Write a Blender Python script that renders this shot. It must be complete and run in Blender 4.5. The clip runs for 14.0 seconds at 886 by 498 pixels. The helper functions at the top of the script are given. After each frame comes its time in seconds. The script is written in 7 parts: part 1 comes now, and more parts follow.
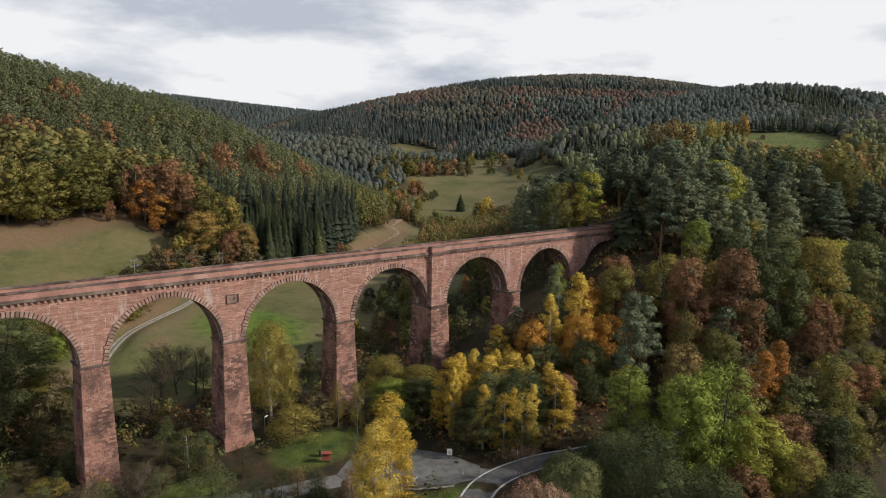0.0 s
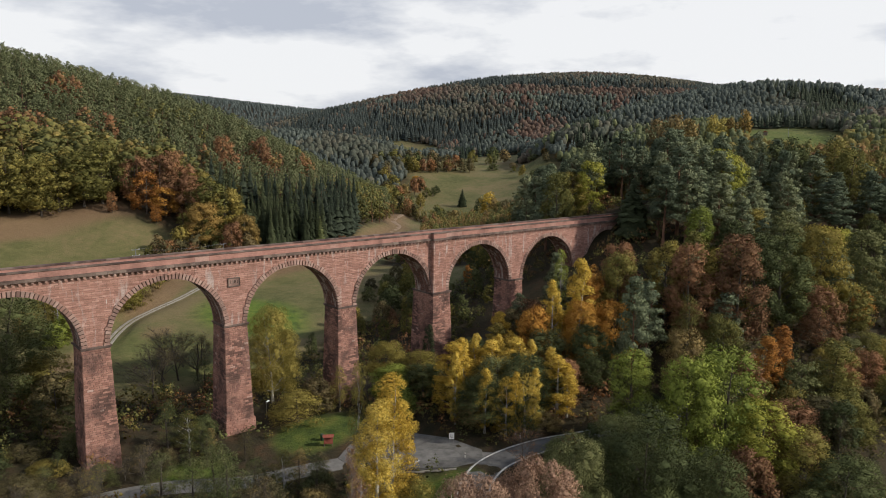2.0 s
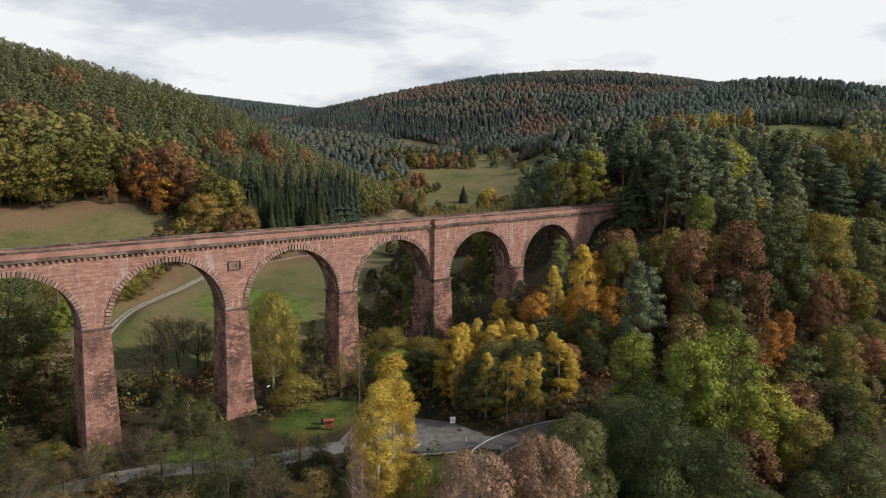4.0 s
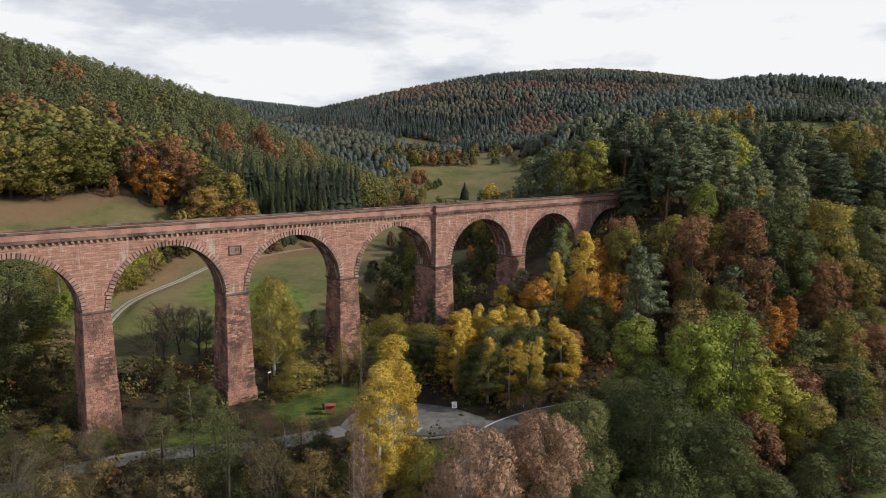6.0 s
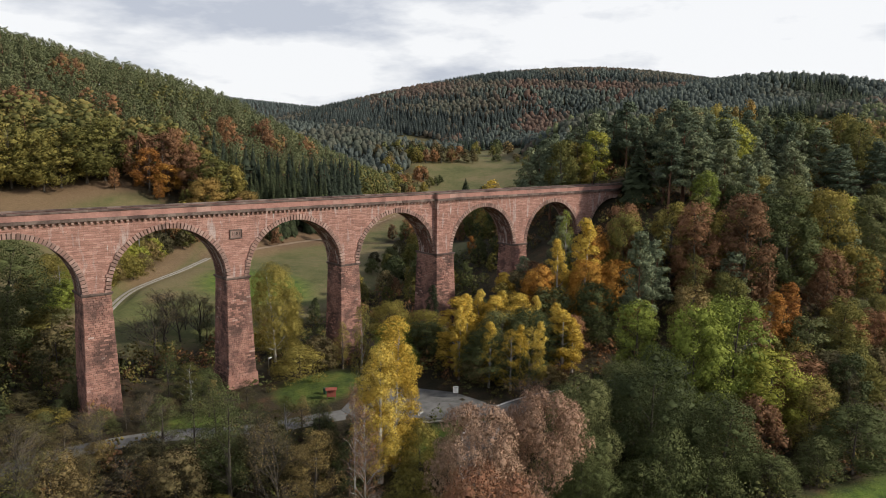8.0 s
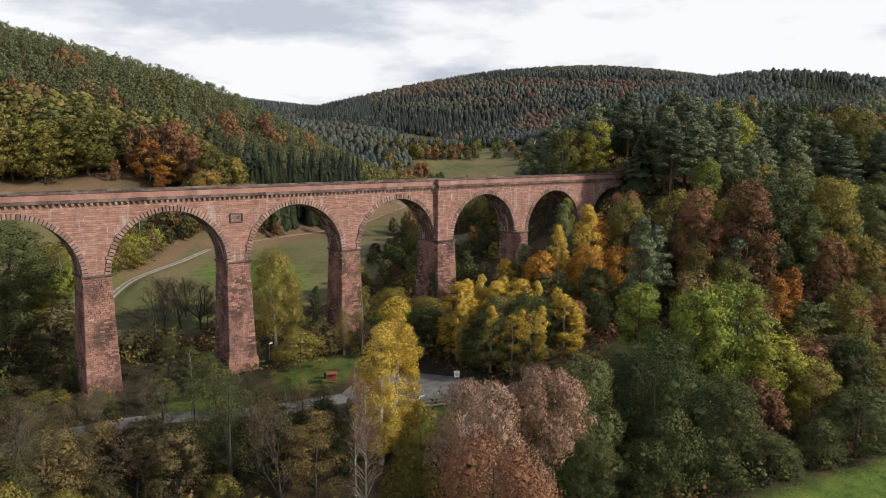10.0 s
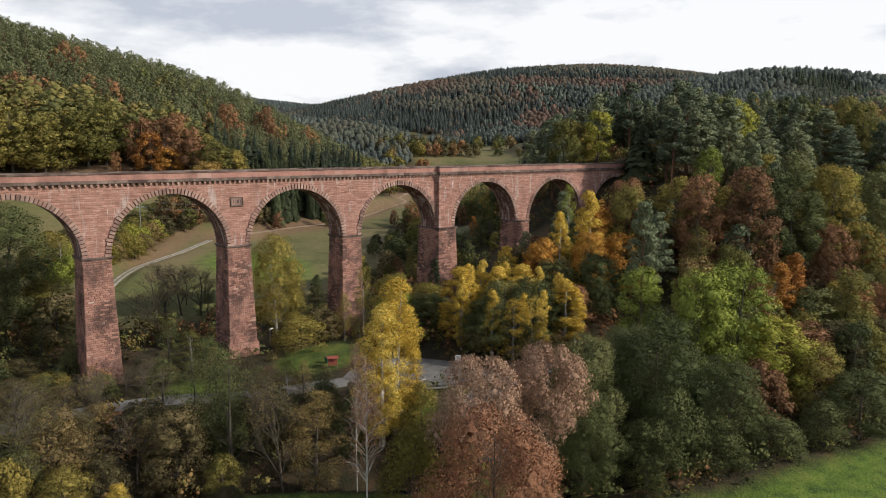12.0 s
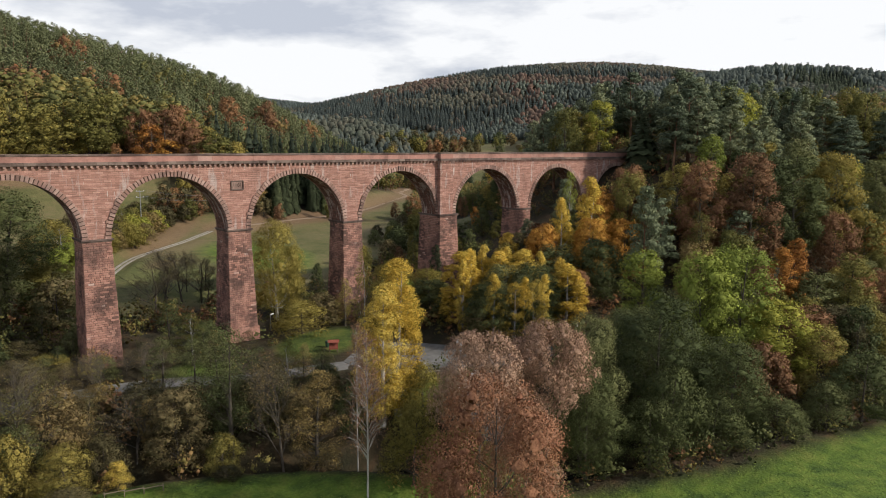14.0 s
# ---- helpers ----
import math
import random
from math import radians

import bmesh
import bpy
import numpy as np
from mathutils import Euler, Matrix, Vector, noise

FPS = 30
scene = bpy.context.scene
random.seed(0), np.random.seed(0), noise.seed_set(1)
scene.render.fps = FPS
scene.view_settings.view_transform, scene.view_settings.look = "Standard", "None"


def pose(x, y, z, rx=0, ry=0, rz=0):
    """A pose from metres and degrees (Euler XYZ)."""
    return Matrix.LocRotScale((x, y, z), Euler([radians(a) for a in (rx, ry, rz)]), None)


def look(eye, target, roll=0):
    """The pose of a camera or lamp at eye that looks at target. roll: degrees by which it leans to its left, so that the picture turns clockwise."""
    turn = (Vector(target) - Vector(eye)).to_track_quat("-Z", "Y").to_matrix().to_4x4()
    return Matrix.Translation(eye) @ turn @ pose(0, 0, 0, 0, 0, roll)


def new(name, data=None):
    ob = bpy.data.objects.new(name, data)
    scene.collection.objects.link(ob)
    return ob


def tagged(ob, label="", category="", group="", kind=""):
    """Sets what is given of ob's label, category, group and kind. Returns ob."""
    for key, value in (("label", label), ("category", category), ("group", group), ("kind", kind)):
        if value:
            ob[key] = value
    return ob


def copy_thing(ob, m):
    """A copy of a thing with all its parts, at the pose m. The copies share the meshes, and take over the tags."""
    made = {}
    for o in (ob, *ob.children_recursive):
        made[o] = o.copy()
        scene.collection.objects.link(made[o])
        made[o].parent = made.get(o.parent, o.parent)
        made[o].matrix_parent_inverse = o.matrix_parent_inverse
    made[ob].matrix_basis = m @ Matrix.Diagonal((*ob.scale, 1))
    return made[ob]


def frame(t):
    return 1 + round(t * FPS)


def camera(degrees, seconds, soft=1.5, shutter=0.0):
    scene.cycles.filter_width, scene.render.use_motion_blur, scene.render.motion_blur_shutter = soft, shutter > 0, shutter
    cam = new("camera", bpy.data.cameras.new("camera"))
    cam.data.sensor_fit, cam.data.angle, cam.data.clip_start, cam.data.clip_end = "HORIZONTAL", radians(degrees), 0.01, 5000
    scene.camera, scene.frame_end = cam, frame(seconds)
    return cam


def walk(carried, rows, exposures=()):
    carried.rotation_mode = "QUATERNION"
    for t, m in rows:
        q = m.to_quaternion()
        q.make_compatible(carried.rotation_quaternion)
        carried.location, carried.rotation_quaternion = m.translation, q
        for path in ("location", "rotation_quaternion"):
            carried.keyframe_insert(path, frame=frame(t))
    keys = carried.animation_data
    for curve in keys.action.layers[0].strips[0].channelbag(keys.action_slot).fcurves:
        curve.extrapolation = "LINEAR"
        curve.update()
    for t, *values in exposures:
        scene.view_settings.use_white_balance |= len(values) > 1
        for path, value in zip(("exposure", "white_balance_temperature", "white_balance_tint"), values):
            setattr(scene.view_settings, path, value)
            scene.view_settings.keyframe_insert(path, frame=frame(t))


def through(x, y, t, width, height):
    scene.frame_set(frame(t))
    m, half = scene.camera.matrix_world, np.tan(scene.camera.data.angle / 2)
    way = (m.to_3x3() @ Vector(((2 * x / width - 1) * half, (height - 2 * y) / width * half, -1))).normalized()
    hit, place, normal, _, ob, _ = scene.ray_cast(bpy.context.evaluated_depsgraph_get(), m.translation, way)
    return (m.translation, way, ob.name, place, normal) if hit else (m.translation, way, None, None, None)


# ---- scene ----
cam = camera(62.77, 14.0, 0.6)
METRES, TILT, LEAN, TURN, LEVEL = 20.85, -8.312, -0.498, -40.33, -0.551
EYE_X, EYE_Y, EYE = -101.662, -121.919, 66.312
ROWS = [
    (0.0, 0.0, 0.0, 0.0, 0.0, 0.0, -0.0),
    (0.5, -0.0011, 0.0049, -0.0369, 0.03, 0.01, -0.01),
    (1.0, -0.0016, 0.0102, -0.0724, 0.06, 0.04, 0.01),
    (1.5, -0.0021, 0.0157, -0.1091, 0.1, 0.06, 0.0),
    (2.0, -0.0026, 0.021, -0.1445, 0.13, 0.07, 0.01),
    (2.5, -0.0021, 0.0248, -0.1808, 0.16, 0.08, -0.01),
    (3.0, -0.0018, 0.029, -0.2167, 0.19, 0.1, -0.0),
    (5.5, -0.0029, 0.0534, -0.3945, 0.29, 0.26, 0.08),
    (6.0, -0.0029, 0.0591, -0.4296, 0.32, 0.29, 0.12),
    (6.5, -0.0038, 0.0632, -0.4641, 0.33, 0.31, 0.11),
    (7.0, -0.0034, 0.0699, -0.5, 0.36, 0.34, 0.11),
    (7.5, -0.0051, 0.0747, -0.5345, 0.38, 0.37, 0.1),
    (8.0, -0.0057, 0.08, -0.5696, 0.4, 0.4, 0.1),
    (10.5, -0.0052, 0.1049, -0.7455, 0.51, 0.53, 0.11),
    (11.0, -0.005, 0.1099, -0.781, 0.53, 0.57, 0.12),
    (11.5, -0.0048, 0.1152, -0.8159, 0.56, 0.6, 0.13),
    (12.0, -0.005, 0.1208, -0.8507, 0.58, 0.62, 0.13),
    (12.5, -0.0056, 0.1263, -0.8856, 0.61, 0.64, 0.13),
    (13.0, -0.0059, 0.1317, -0.9204, 0.63, 0.67, 0.13),
    (13.5, -0.0067, 0.1373, -0.9552, 0.64, 0.69, 0.14),
    (14.0, -0.0074, 0.1425, -0.9895, 0.65, 0.71, 0.15),
]
walk(cam, [(t, pose(EYE_X, EYE_Y, EYE, TILT, LEAN, TURN) @ pose(METRES * x, METRES * y, METRES * z, 90 + pitch + LEVEL * t / 14, roll, yaw)) for t, x, y, z, yaw, pitch, roll in ROWS],
     [(0.0, -0.15), (14.0, 0.0)])

# ---- sky and sun: thin cloud, sun low on the viaduct's near side ----
SUN_TO = Vector((0.62, -0.78, 0.60)).normalized()
world = bpy.data.worlds.new("sky")
scene.world = world
world.use_nodes = True
wn, wl = world.node_tree.nodes, world.node_tree.links
wn.clear()
w_out = wn.new("ShaderNodeOutputWorld")
w_bg = wn.new("ShaderNodeBackground")
w_sky = wn.new("ShaderNodeTexSky")
w_sky.sky_type = "NISHITA"
w_sky.sun_disc = False
w_sky.sun_elevation = math.asin(SUN_TO.z)
w_sky.sun_rotation = math.atan2(SUN_TO.x, SUN_TO.y)
w_tc = wn.new("ShaderNodeTexCoord")
w_map = wn.new("ShaderNodeMapping")
w_map.inputs["Scale"].default_value = (1.0, 1.0, 3.2)
w_map.inputs["Location"].default_value = (0.35, 0.1, 0.55)
w_n = wn.new("ShaderNodeTexNoise")
w_n.inputs["Scale"].default_value = 3.6
w_n.inputs["Detail"].default_value = 6.0
w_n.inputs["Roughness"].default_value = 0.55
w_r = wn.new("ShaderNodeValToRGB")
w_r.color_ramp.elements[0].position = 0.44
w_r.color_ramp.elements[0].color = (10.0, 10.1, 10.3, 1)
w_r.color_ramp.elements[1].position = 0.60
w_r.color_ramp.elements[1].color = (5.7, 6.1, 7.0, 1)
w_mix = wn.new("ShaderNodeMixRGB")
wl.new(w_tc.outputs["Generated"], w_map.inputs["Vector"])
wl.new(w_map.outputs[0], w_n.inputs["Vector"])
wl.new(w_n.outputs["Fac"], w_r.inputs[0])
wl.new(w_sky.outputs[0], w_mix.inputs[1])
wl.new(w_r.outputs[0], w_mix.inputs[2])
# thin cloud, thicker towards the horizon; bluer overhead, out of view, to deepen shadows
w_up = wn.new("ShaderNodeSeparateXYZ")
w_cover = wn.new("ShaderNodeMapRange")
w_cover.inputs["From Min"].default_value, w_cover.inputs["From Max"].default_value = 0.22, 0.95
w_cover.inputs["To Min"].default_value, w_cover.inputs["To Max"].default_value = 0.95, 0.12
wl.new(w_tc.outputs["Generated"], w_up.inputs[0])
wl.new(w_up.outputs["Z"], w_cover.inputs["Value"])
wl.new(w_cover.outputs[0], w_mix.inputs[0])
wl.new(w_mix.outputs[0], w_bg.inputs["Color"])
w_bg.inputs["Strength"].default_value = 0.1
wl.new(w_bg.outputs[0], w_out.inputs["Surface"])

sun_data = bpy.data.lights.new("sun", "SUN")
sun_data.energy, sun_data.angle, sun_data.color = 4.0, radians(1.5), (1.0, 0.92, 0.80)
sun = new("sun", sun_data)
sun.matrix_world = look((0, 0, 300), Vector((0, 0, 300)) - SUN_TO)

# ---- materials ----


def material(name, rough=0.85):
    m = bpy.data.materials.new(name)
    m.use_nodes = True
    n, l = m.node_tree.nodes, m.node_tree.links
    b = n["Principled BSDF"]
    b.inputs["Roughness"].default_value = rough
    b.inputs["Specular IOR Level"].default_value = 0.25
    return m, n, l, b


def ramp(n, stops, interpolation="LINEAR"):
    r = n.new("ShaderNodeValToRGB")
    e = r.color_ramp.elements
    r.color_ramp.interpolation = interpolation
    while len(e) < len(stops):
        e.new(0.5)
    for k, (pos, col) in enumerate(stops):
        e[k].position = pos
        e[k].color = (*col, 1)
    return r


def noise_node(n, l, vec, scale, detail=3.0, rough=0.55):
    t = n.new("ShaderNodeTexNoise")
    t.inputs["Scale"].default_value = scale
    t.inputs["Detail"].default_value = detail
    t.inputs["Roughness"].default_value = rough
    if vec is not None:
        l.new(vec, t.inputs["Vector"])
    return t


def mathn(n, l, op, a, b):
    q = n.new("ShaderNodeMath")
    q.operation = op
    for k, v in enumerate((a, b)):
        if isinstance(v, (int, float)):
            q.inputs[k].default_value = v
        else:
            l.new(v, q.inputs[k])
    return q.outputs[0]


def mixc(n, l, fac, a, b, mode="MIX"):
    q = n.new("ShaderNodeMixRGB")
    q.blend_type = mode
    for k, v in enumerate((fac, a, b)):
        if isinstance(v, (int, float)):
            q.inputs[k].default_value = v
        elif isinstance(v, tuple):
            q.inputs[k].default_value = (*v, 1)
        else:
            l.new(v, q.inputs[k])
    return q.outputs[0]


def bump(n, l, b, height, strength, distance):
    q = n.new("ShaderNodeBump")
    q.inputs["Strength"].default_value = strength
    q.inputs["Distance"].default_value = distance
    l.new(height, q.inputs["Height"])
    l.new(q.outputs[0], b.inputs["Normal"])


def foliage(name, stops, by="object", through=0.18, clump=0.55, spread=0.34, grain_scale=1.3):
    """Leaves: the tree picks its place on the ramp, each leaf and clump strays a little from it."""
    m, n, l, b = material(name, 0.8)
    b.inputs["Specular IOR Level"].default_value = 0.1
    if by == "object":
        own = n.new("ShaderNodeObjectInfo").outputs["Random"]
    else:
        at = n.new("ShaderNodeAttribute")
        at.attribute_name = "tint"
        own = at.outputs["Fac"]
    geo = n.new("ShaderNodeNewGeometry")
    leaf = geo.outputs["Random Per Island"]
    big = noise_node(n, l, geo.outputs["Position"], clump, 2.0)
    stray = mathn(n, l, "MULTIPLY", mathn(n, l, "SUBTRACT", big.outputs["Fac"], 0.5), 0.55)
    small = mathn(n, l, "MULTIPLY", mathn(n, l, "SUBTRACT", leaf, 0.5), 0.25)
    pos = mathn(n, l, "ADD", mathn(n, l, "ADD", own, stray), small)
    r = ramp(n, stops)
    l.new(pos, r.inputs[0])
    val = n.new("ShaderNodeHueSaturation")
    l.new(r.outputs[0], val.inputs["Color"])
    grain = noise_node(n, l, geo.outputs["Position"], grain_scale, 3.0, 0.6)
    # noise dims specks of the leaf colour, painting shaded gaps in the foliage
    gap_shade = ramp(n, [(0.34, (0.68, 0.68, 0.68)), (0.62, (1.16, 1.16, 1.16))])
    l.new(grain.outputs["Fac"], gap_shade.inputs[0])
    l.new(mathn(n, l, "MULTIPLY", mathn(n, l, "ADD", mathn(n, l, "MULTIPLY", leaf, spread), 1.0 - spread / 2), gap_shade.outputs[0]), val.inputs["Value"])
    bump(n, l, b, grain.outputs["Fac"], 0.45, 0.3 / grain_scale)
    l.new(val.outputs[0], b.inputs["Base Color"])
    tr = n.new("ShaderNodeBsdfTranslucent")
    l.new(val.outputs[0], tr.inputs["Color"])
    mx = n.new("ShaderNodeMixShader")
    mx.inputs[0].default_value = through
    l.new(b.outputs[0], mx.inputs[1])
    l.new(tr.outputs[0], mx.inputs[2])
    l.new(mx.outputs[0], n["Material Output"].inputs["Surface"])
    return m


LEAF = {
    "pine": foliage("pine_needles", [(0.0, (0.108, 0.137, 0.089)), (0.5, (0.171, 0.203, 0.123)), (1.0, (0.245, 0.268, 0.150))]),
    "spruce": foliage("spruce_needles", [(0.0, (0.036, 0.046, 0.024)), (1.0, (0.080, 0.094, 0.046))]),
    "alder": foliage("alder_leaves", [(0.0, (0.072, 0.088, 0.038)), (0.5, (0.115, 0.132, 0.052)), (1.0, (0.178, 0.184, 0.078))]),
    "maple": foliage("maple_leaves", [(0.0, (0.185, 0.225, 0.050)), (0.6, (0.275, 0.315, 0.062)), (1.0, (0.38, 0.36, 0.07))]),
    "olive": foliage("oak_leaves", [(0.0, (0.130, 0.132, 0.042)), (0.5, (0.205, 0.185, 0.054)), (1.0, (0.32, 0.255, 0.068))]),
    "ochre": foliage("ochre_oak_leaves", [(0.0, (0.22, 0.155, 0.058)), (0.5, (0.32, 0.22, 0.072)), (1.0, (0.41, 0.265, 0.082))]),
    "birch": foliage("birch_leaves", [(0.0, (0.24, 0.205, 0.055)), (0.5, (0.34, 0.285, 0.075)), (1.0, (0.45, 0.37, 0.11))], "object", 0.34),
    "yellow": foliage("aspen_leaves", [(0.0, (0.57, 0.40, 0.075)), (0.5, (0.70, 0.51, 0.105)), (1.0, (0.77, 0.60, 0.155))], "object", 0.4),
    "orange": foliage("larch_needles", [(0.0, (0.32, 0.14, 0.045)), (0.5, (0.46, 0.215, 0.052)), (1.0, (0.56, 0.32, 0.065))]),
    "rust": foliage("beech_leaves", [(0.0, (0.20, 0.112, 0.062)), (0.5, (0.29, 0.155, 0.085)), (1.0, (0.36, 0.19, 0.085))]),
    "rose": foliage("dry_oak_leaves", [(0.0, (0.33, 0.20, 0.135)), (0.5, (0.44, 0.29, 0.205)), (1.0, (0.52, 0.36, 0.26))]),
    "red_oak": foliage("red_oak_leaves", [(0.0, (0.20, 0.085, 0.056)), (0.5, (0.275, 0.122, 0.075)), (1.0, (0.33, 0.175, 0.098))]),
    "shrub": foliage("shrub_leaves", [(0.0, (0.088, 0.080, 0.042)), (0.4, (0.150, 0.128, 0.061)), (0.75, (0.216, 0.160, 0.080)), (1.0, (0.312, 0.233, 0.090))]),
}
FOREST_PINE = foliage("pine_forest_needles", [(0.0, (0.088, 0.102, 0.054)), (0.5, (0.148, 0.166, 0.082)), (1.0, (0.22, 0.228, 0.112))], "tint", 0.15, 0.15, 0.2, 1.5)
FOREST_SPRUCE = foliage("spruce_forest_needles", [(0.0, (0.0293, 0.0415, 0.0293)), (1.0, (0.0732, 0.0878, 0.0561))], "tint", 0.12, 0.15, 0.35, 1.5)
FOREST_LEAF = foliage("autumn_forest_leaves", [(0.0, (0.095, 0.110, 0.046)), (0.3, (0.175, 0.170, 0.058)), (0.52, (0.26, 0.205, 0.068)), (0.72, (0.27, 0.150, 0.075)), (0.88, (0.23, 0.12, 0.066)), (1.0, (0.30, 0.14, 0.06))], "tint", 0.2, 0.15, 0.3, 1.0)
# far woods: haze put into the leaf colour as a cooler tint, contrast softened
HAZY_PINE = foliage("haze_tinted_pine_needles", [(0.0, (0.096, 0.116, 0.106)), (0.5, (0.142, 0.166, 0.145)), (1.0, (0.200, 0.225, 0.175))], "tint", 0.38, 0.05, 0.2, 0.4)
HAZY_SPRUCE = foliage("haze_tinted_spruce_needles", [(0.0, (0.074, 0.090, 0.083)), (0.6, (0.115, 0.138, 0.125)), (1.0, (0.160, 0.190, 0.180))], "tint", 0.38, 0.05, 0.2, 0.4)
HAZY_LEAF = foliage("haze_tinted_beech_leaves", [(0.0, (0.128, 0.144, 0.112)), (0.4, (0.181, 0.166, 0.124)), (0.7, (0.193, 0.146, 0.115)), (1.0, (0.213, 0.137, 0.105))], "tint", 0.38, 0.05, 0.2, 0.4)


def bark_material(name, dark, light, scale):
    m, n, l, b = material(name, 0.9)
    tc = n.new("ShaderNodeTexCoord")
    mp = n.new("ShaderNodeMapping")
    mp.inputs["Scale"].default_value = (1, 1, 0.35)
    l.new(tc.outputs["Object"], mp.inputs[0])
    t = noise_node(n, l, mp.outputs[0], scale, 4)
    r = ramp(n, [(0.35, dark), (0.62, light)])
    l.new(t.outputs["Fac"], r.inputs[0])
    l.new(r.outputs[0], b.inputs["Base Color"])
    bump(n, l, b, t.outputs["Fac"], 0.5, 0.05)
    return m


BARK = bark_material("grey_brown_bark", (0.045, 0.037, 0.03), (0.13, 0.11, 0.09), 2.2)
BIRCH_BARK = bark_material("white_birch_bark", (0.16, 0.15, 0.14), (0.62, 0.60, 0.57), 1.6)
PINE_BARK = bark_material("red_pine_bark", (0.09, 0.05, 0.035), (0.24, 0.13, 0.08), 1.8)


def stone_material(name, brick_w, row_h, deep, tones, mortar, lime_from=0.575):
    """Red sandstone in courses that run level on every face, with dark weathering and pale lime runs."""
    m, n, l, b = material(name, 0.92)
    tc = n.new("ShaderNodeTexCoord")
    sp = n.new("ShaderNodeSeparateXYZ")
    l.new(tc.outputs["Object"], sp.inputs[0])
    along = mathn(n, l, "ADD", sp.outputs["X"], sp.outputs["Y"])
    wob = noise_node(n, l, tc.outputs["Object"], 0.6, 2)
    up = mathn(n, l, "ADD", sp.outputs["Z"], mathn(n, l, "MULTIPLY", wob.outputs["Fac"], 0.12))
    cb = n.new("ShaderNodeCombineXYZ")
    l.new(along, cb.inputs[0])
    l.new(up, cb.inputs[1])
    br = n.new("ShaderNodeTexBrick")
    br.inputs["Scale"].default_value = 1.0
    br.inputs["Brick Width"].default_value = brick_w
    br.inputs["Row Height"].default_value = row_h
    br.inputs["Mortar Size"].default_value = 0.03
    br.inputs["Mortar Smooth"].default_value = 0.3
    br.inputs["Bias"].default_value = -0.15
    br.inputs["Color1"].default_value = (0.05, 0.05, 0.05, 1)
    br.inputs["Color2"].default_value = (0.95, 0.95, 0.95, 1)
    br.inputs["Mortar"].default_value = (0.5, 0.5, 0.5, 1)
    l.new(cb.outputs[0], br.inputs["Vector"])
    st = ramp(n, tones)
    l.new(br.outputs["Color"], st.inputs[0])
    col = mixc(n, l, br.outputs["Fac"], st.outputs[0], mortar)
    mp = n.new("ShaderNodeMapping")
    mp.inputs["Scale"].default_value = (1, 1, 0.45)
    l.new(tc.outputs["Object"], mp.inputs[0])
    stain = noise_node(n, l, mp.outputs[0], 0.33, 5, 0.62)
    sr = ramp(n, [(0.52, (0, 0, 0)), (0.70, (0.55, 0.55, 0.55))])
    l.new(stain.outputs["Fac"], sr.inputs[0])
    col = mixc(n, l, sr.outputs[0], col, deep)
    mp2 = n.new("ShaderNodeMapping")
    mp2.inputs["Scale"].default_value = (1.6, 1.6, 0.28)
    mp2.inputs["Location"].default_value = (31, 7, 3)
    l.new(tc.outputs["Object"], mp2.inputs[0])
    lime = noise_node(n, l, mp2.outputs[0], 0.55, 5, 0.65)
    lr = ramp(n, [(lime_from, (0, 0, 0)), (lime_from + 0.10, (0.75, 0.75, 0.75))])
    l.new(lime.outputs["Fac"], lr.inputs[0])
    col = mixc(n, l, lr.outputs[0], col, (0.56, 0.47, 0.43))
    drip = n.new("ShaderNodeMapping")
    drip.inputs["Scale"].default_value = (5.0, 5.0, 0.5)
    drip.inputs["Location"].default_value = (11, 3, 8)
    l.new(tc.outputs["Object"], drip.inputs[0])
    run = noise_node(n, l, drip.outputs[0], 0.55, 4, 0.6)
    rr = ramp(n, [(0.66, (0, 0, 0)), (0.70, (0.8, 0.8, 0.8))])
    l.new(run.outputs["Fac"], rr.inputs[0])
    col = mixc(n, l, mathn(n, l, "MULTIPLY", rr.outputs[0], mathn(n, l, "GREATER_THAN", lime.outputs["Fac"], lime_from - 0.05)), col, (0.70, 0.64, 0.60))
    wash = noise_node(n, l, tc.outputs["Object"], 0.9, 4, 0.6)
    wr = ramp(n, [(0.35, (0.86, 0.86, 0.87)), (0.65, (1.08, 1.08, 1.08))])
    l.new(wash.outputs["Fac"], wr.inputs[0])
    col = mixc(n, l, 1.0, col, wr.outputs[0], "MULTIPLY")
    bed = n.new("ShaderNodeMapping")
    bed.inputs["Scale"].default_value = (0.35, 0.35, 3.2)
    l.new(tc.outputs["Object"], bed.inputs[0])
    band = noise_node(n, l, bed.outputs[0], 0.9, 4, 0.65)
    bd = ramp(n, [(0.36, (0.78, 0.76, 0.76)), (0.5, (1.0, 1.0, 1.0)), (0.66, (1.14, 1.16, 1.18))])
    l.new(band.outputs["Fac"], bd.inputs[0])
    col = mixc(n, l, 1.0, col, bd.outputs[0], "MULTIPLY")
    fine = noise_node(n, l, tc.outputs["Object"], 5.0, 4)
    col = mixc(n, l, 0.35, col, mixc(n, l, 1.0, col, fine.outputs["Fac"], "MULTIPLY"))
    l.new(col, b.inputs["Base Color"])
    hgt = mathn(n, l, "ADD", mathn(n, l, "MULTIPLY", br.outputs["Fac"], -1.0), mathn(n, l, "MULTIPLY", fine.outputs["Fac"], 0.8))
    bump(n, l, b, hgt, 0.7, 0.06)
    return m


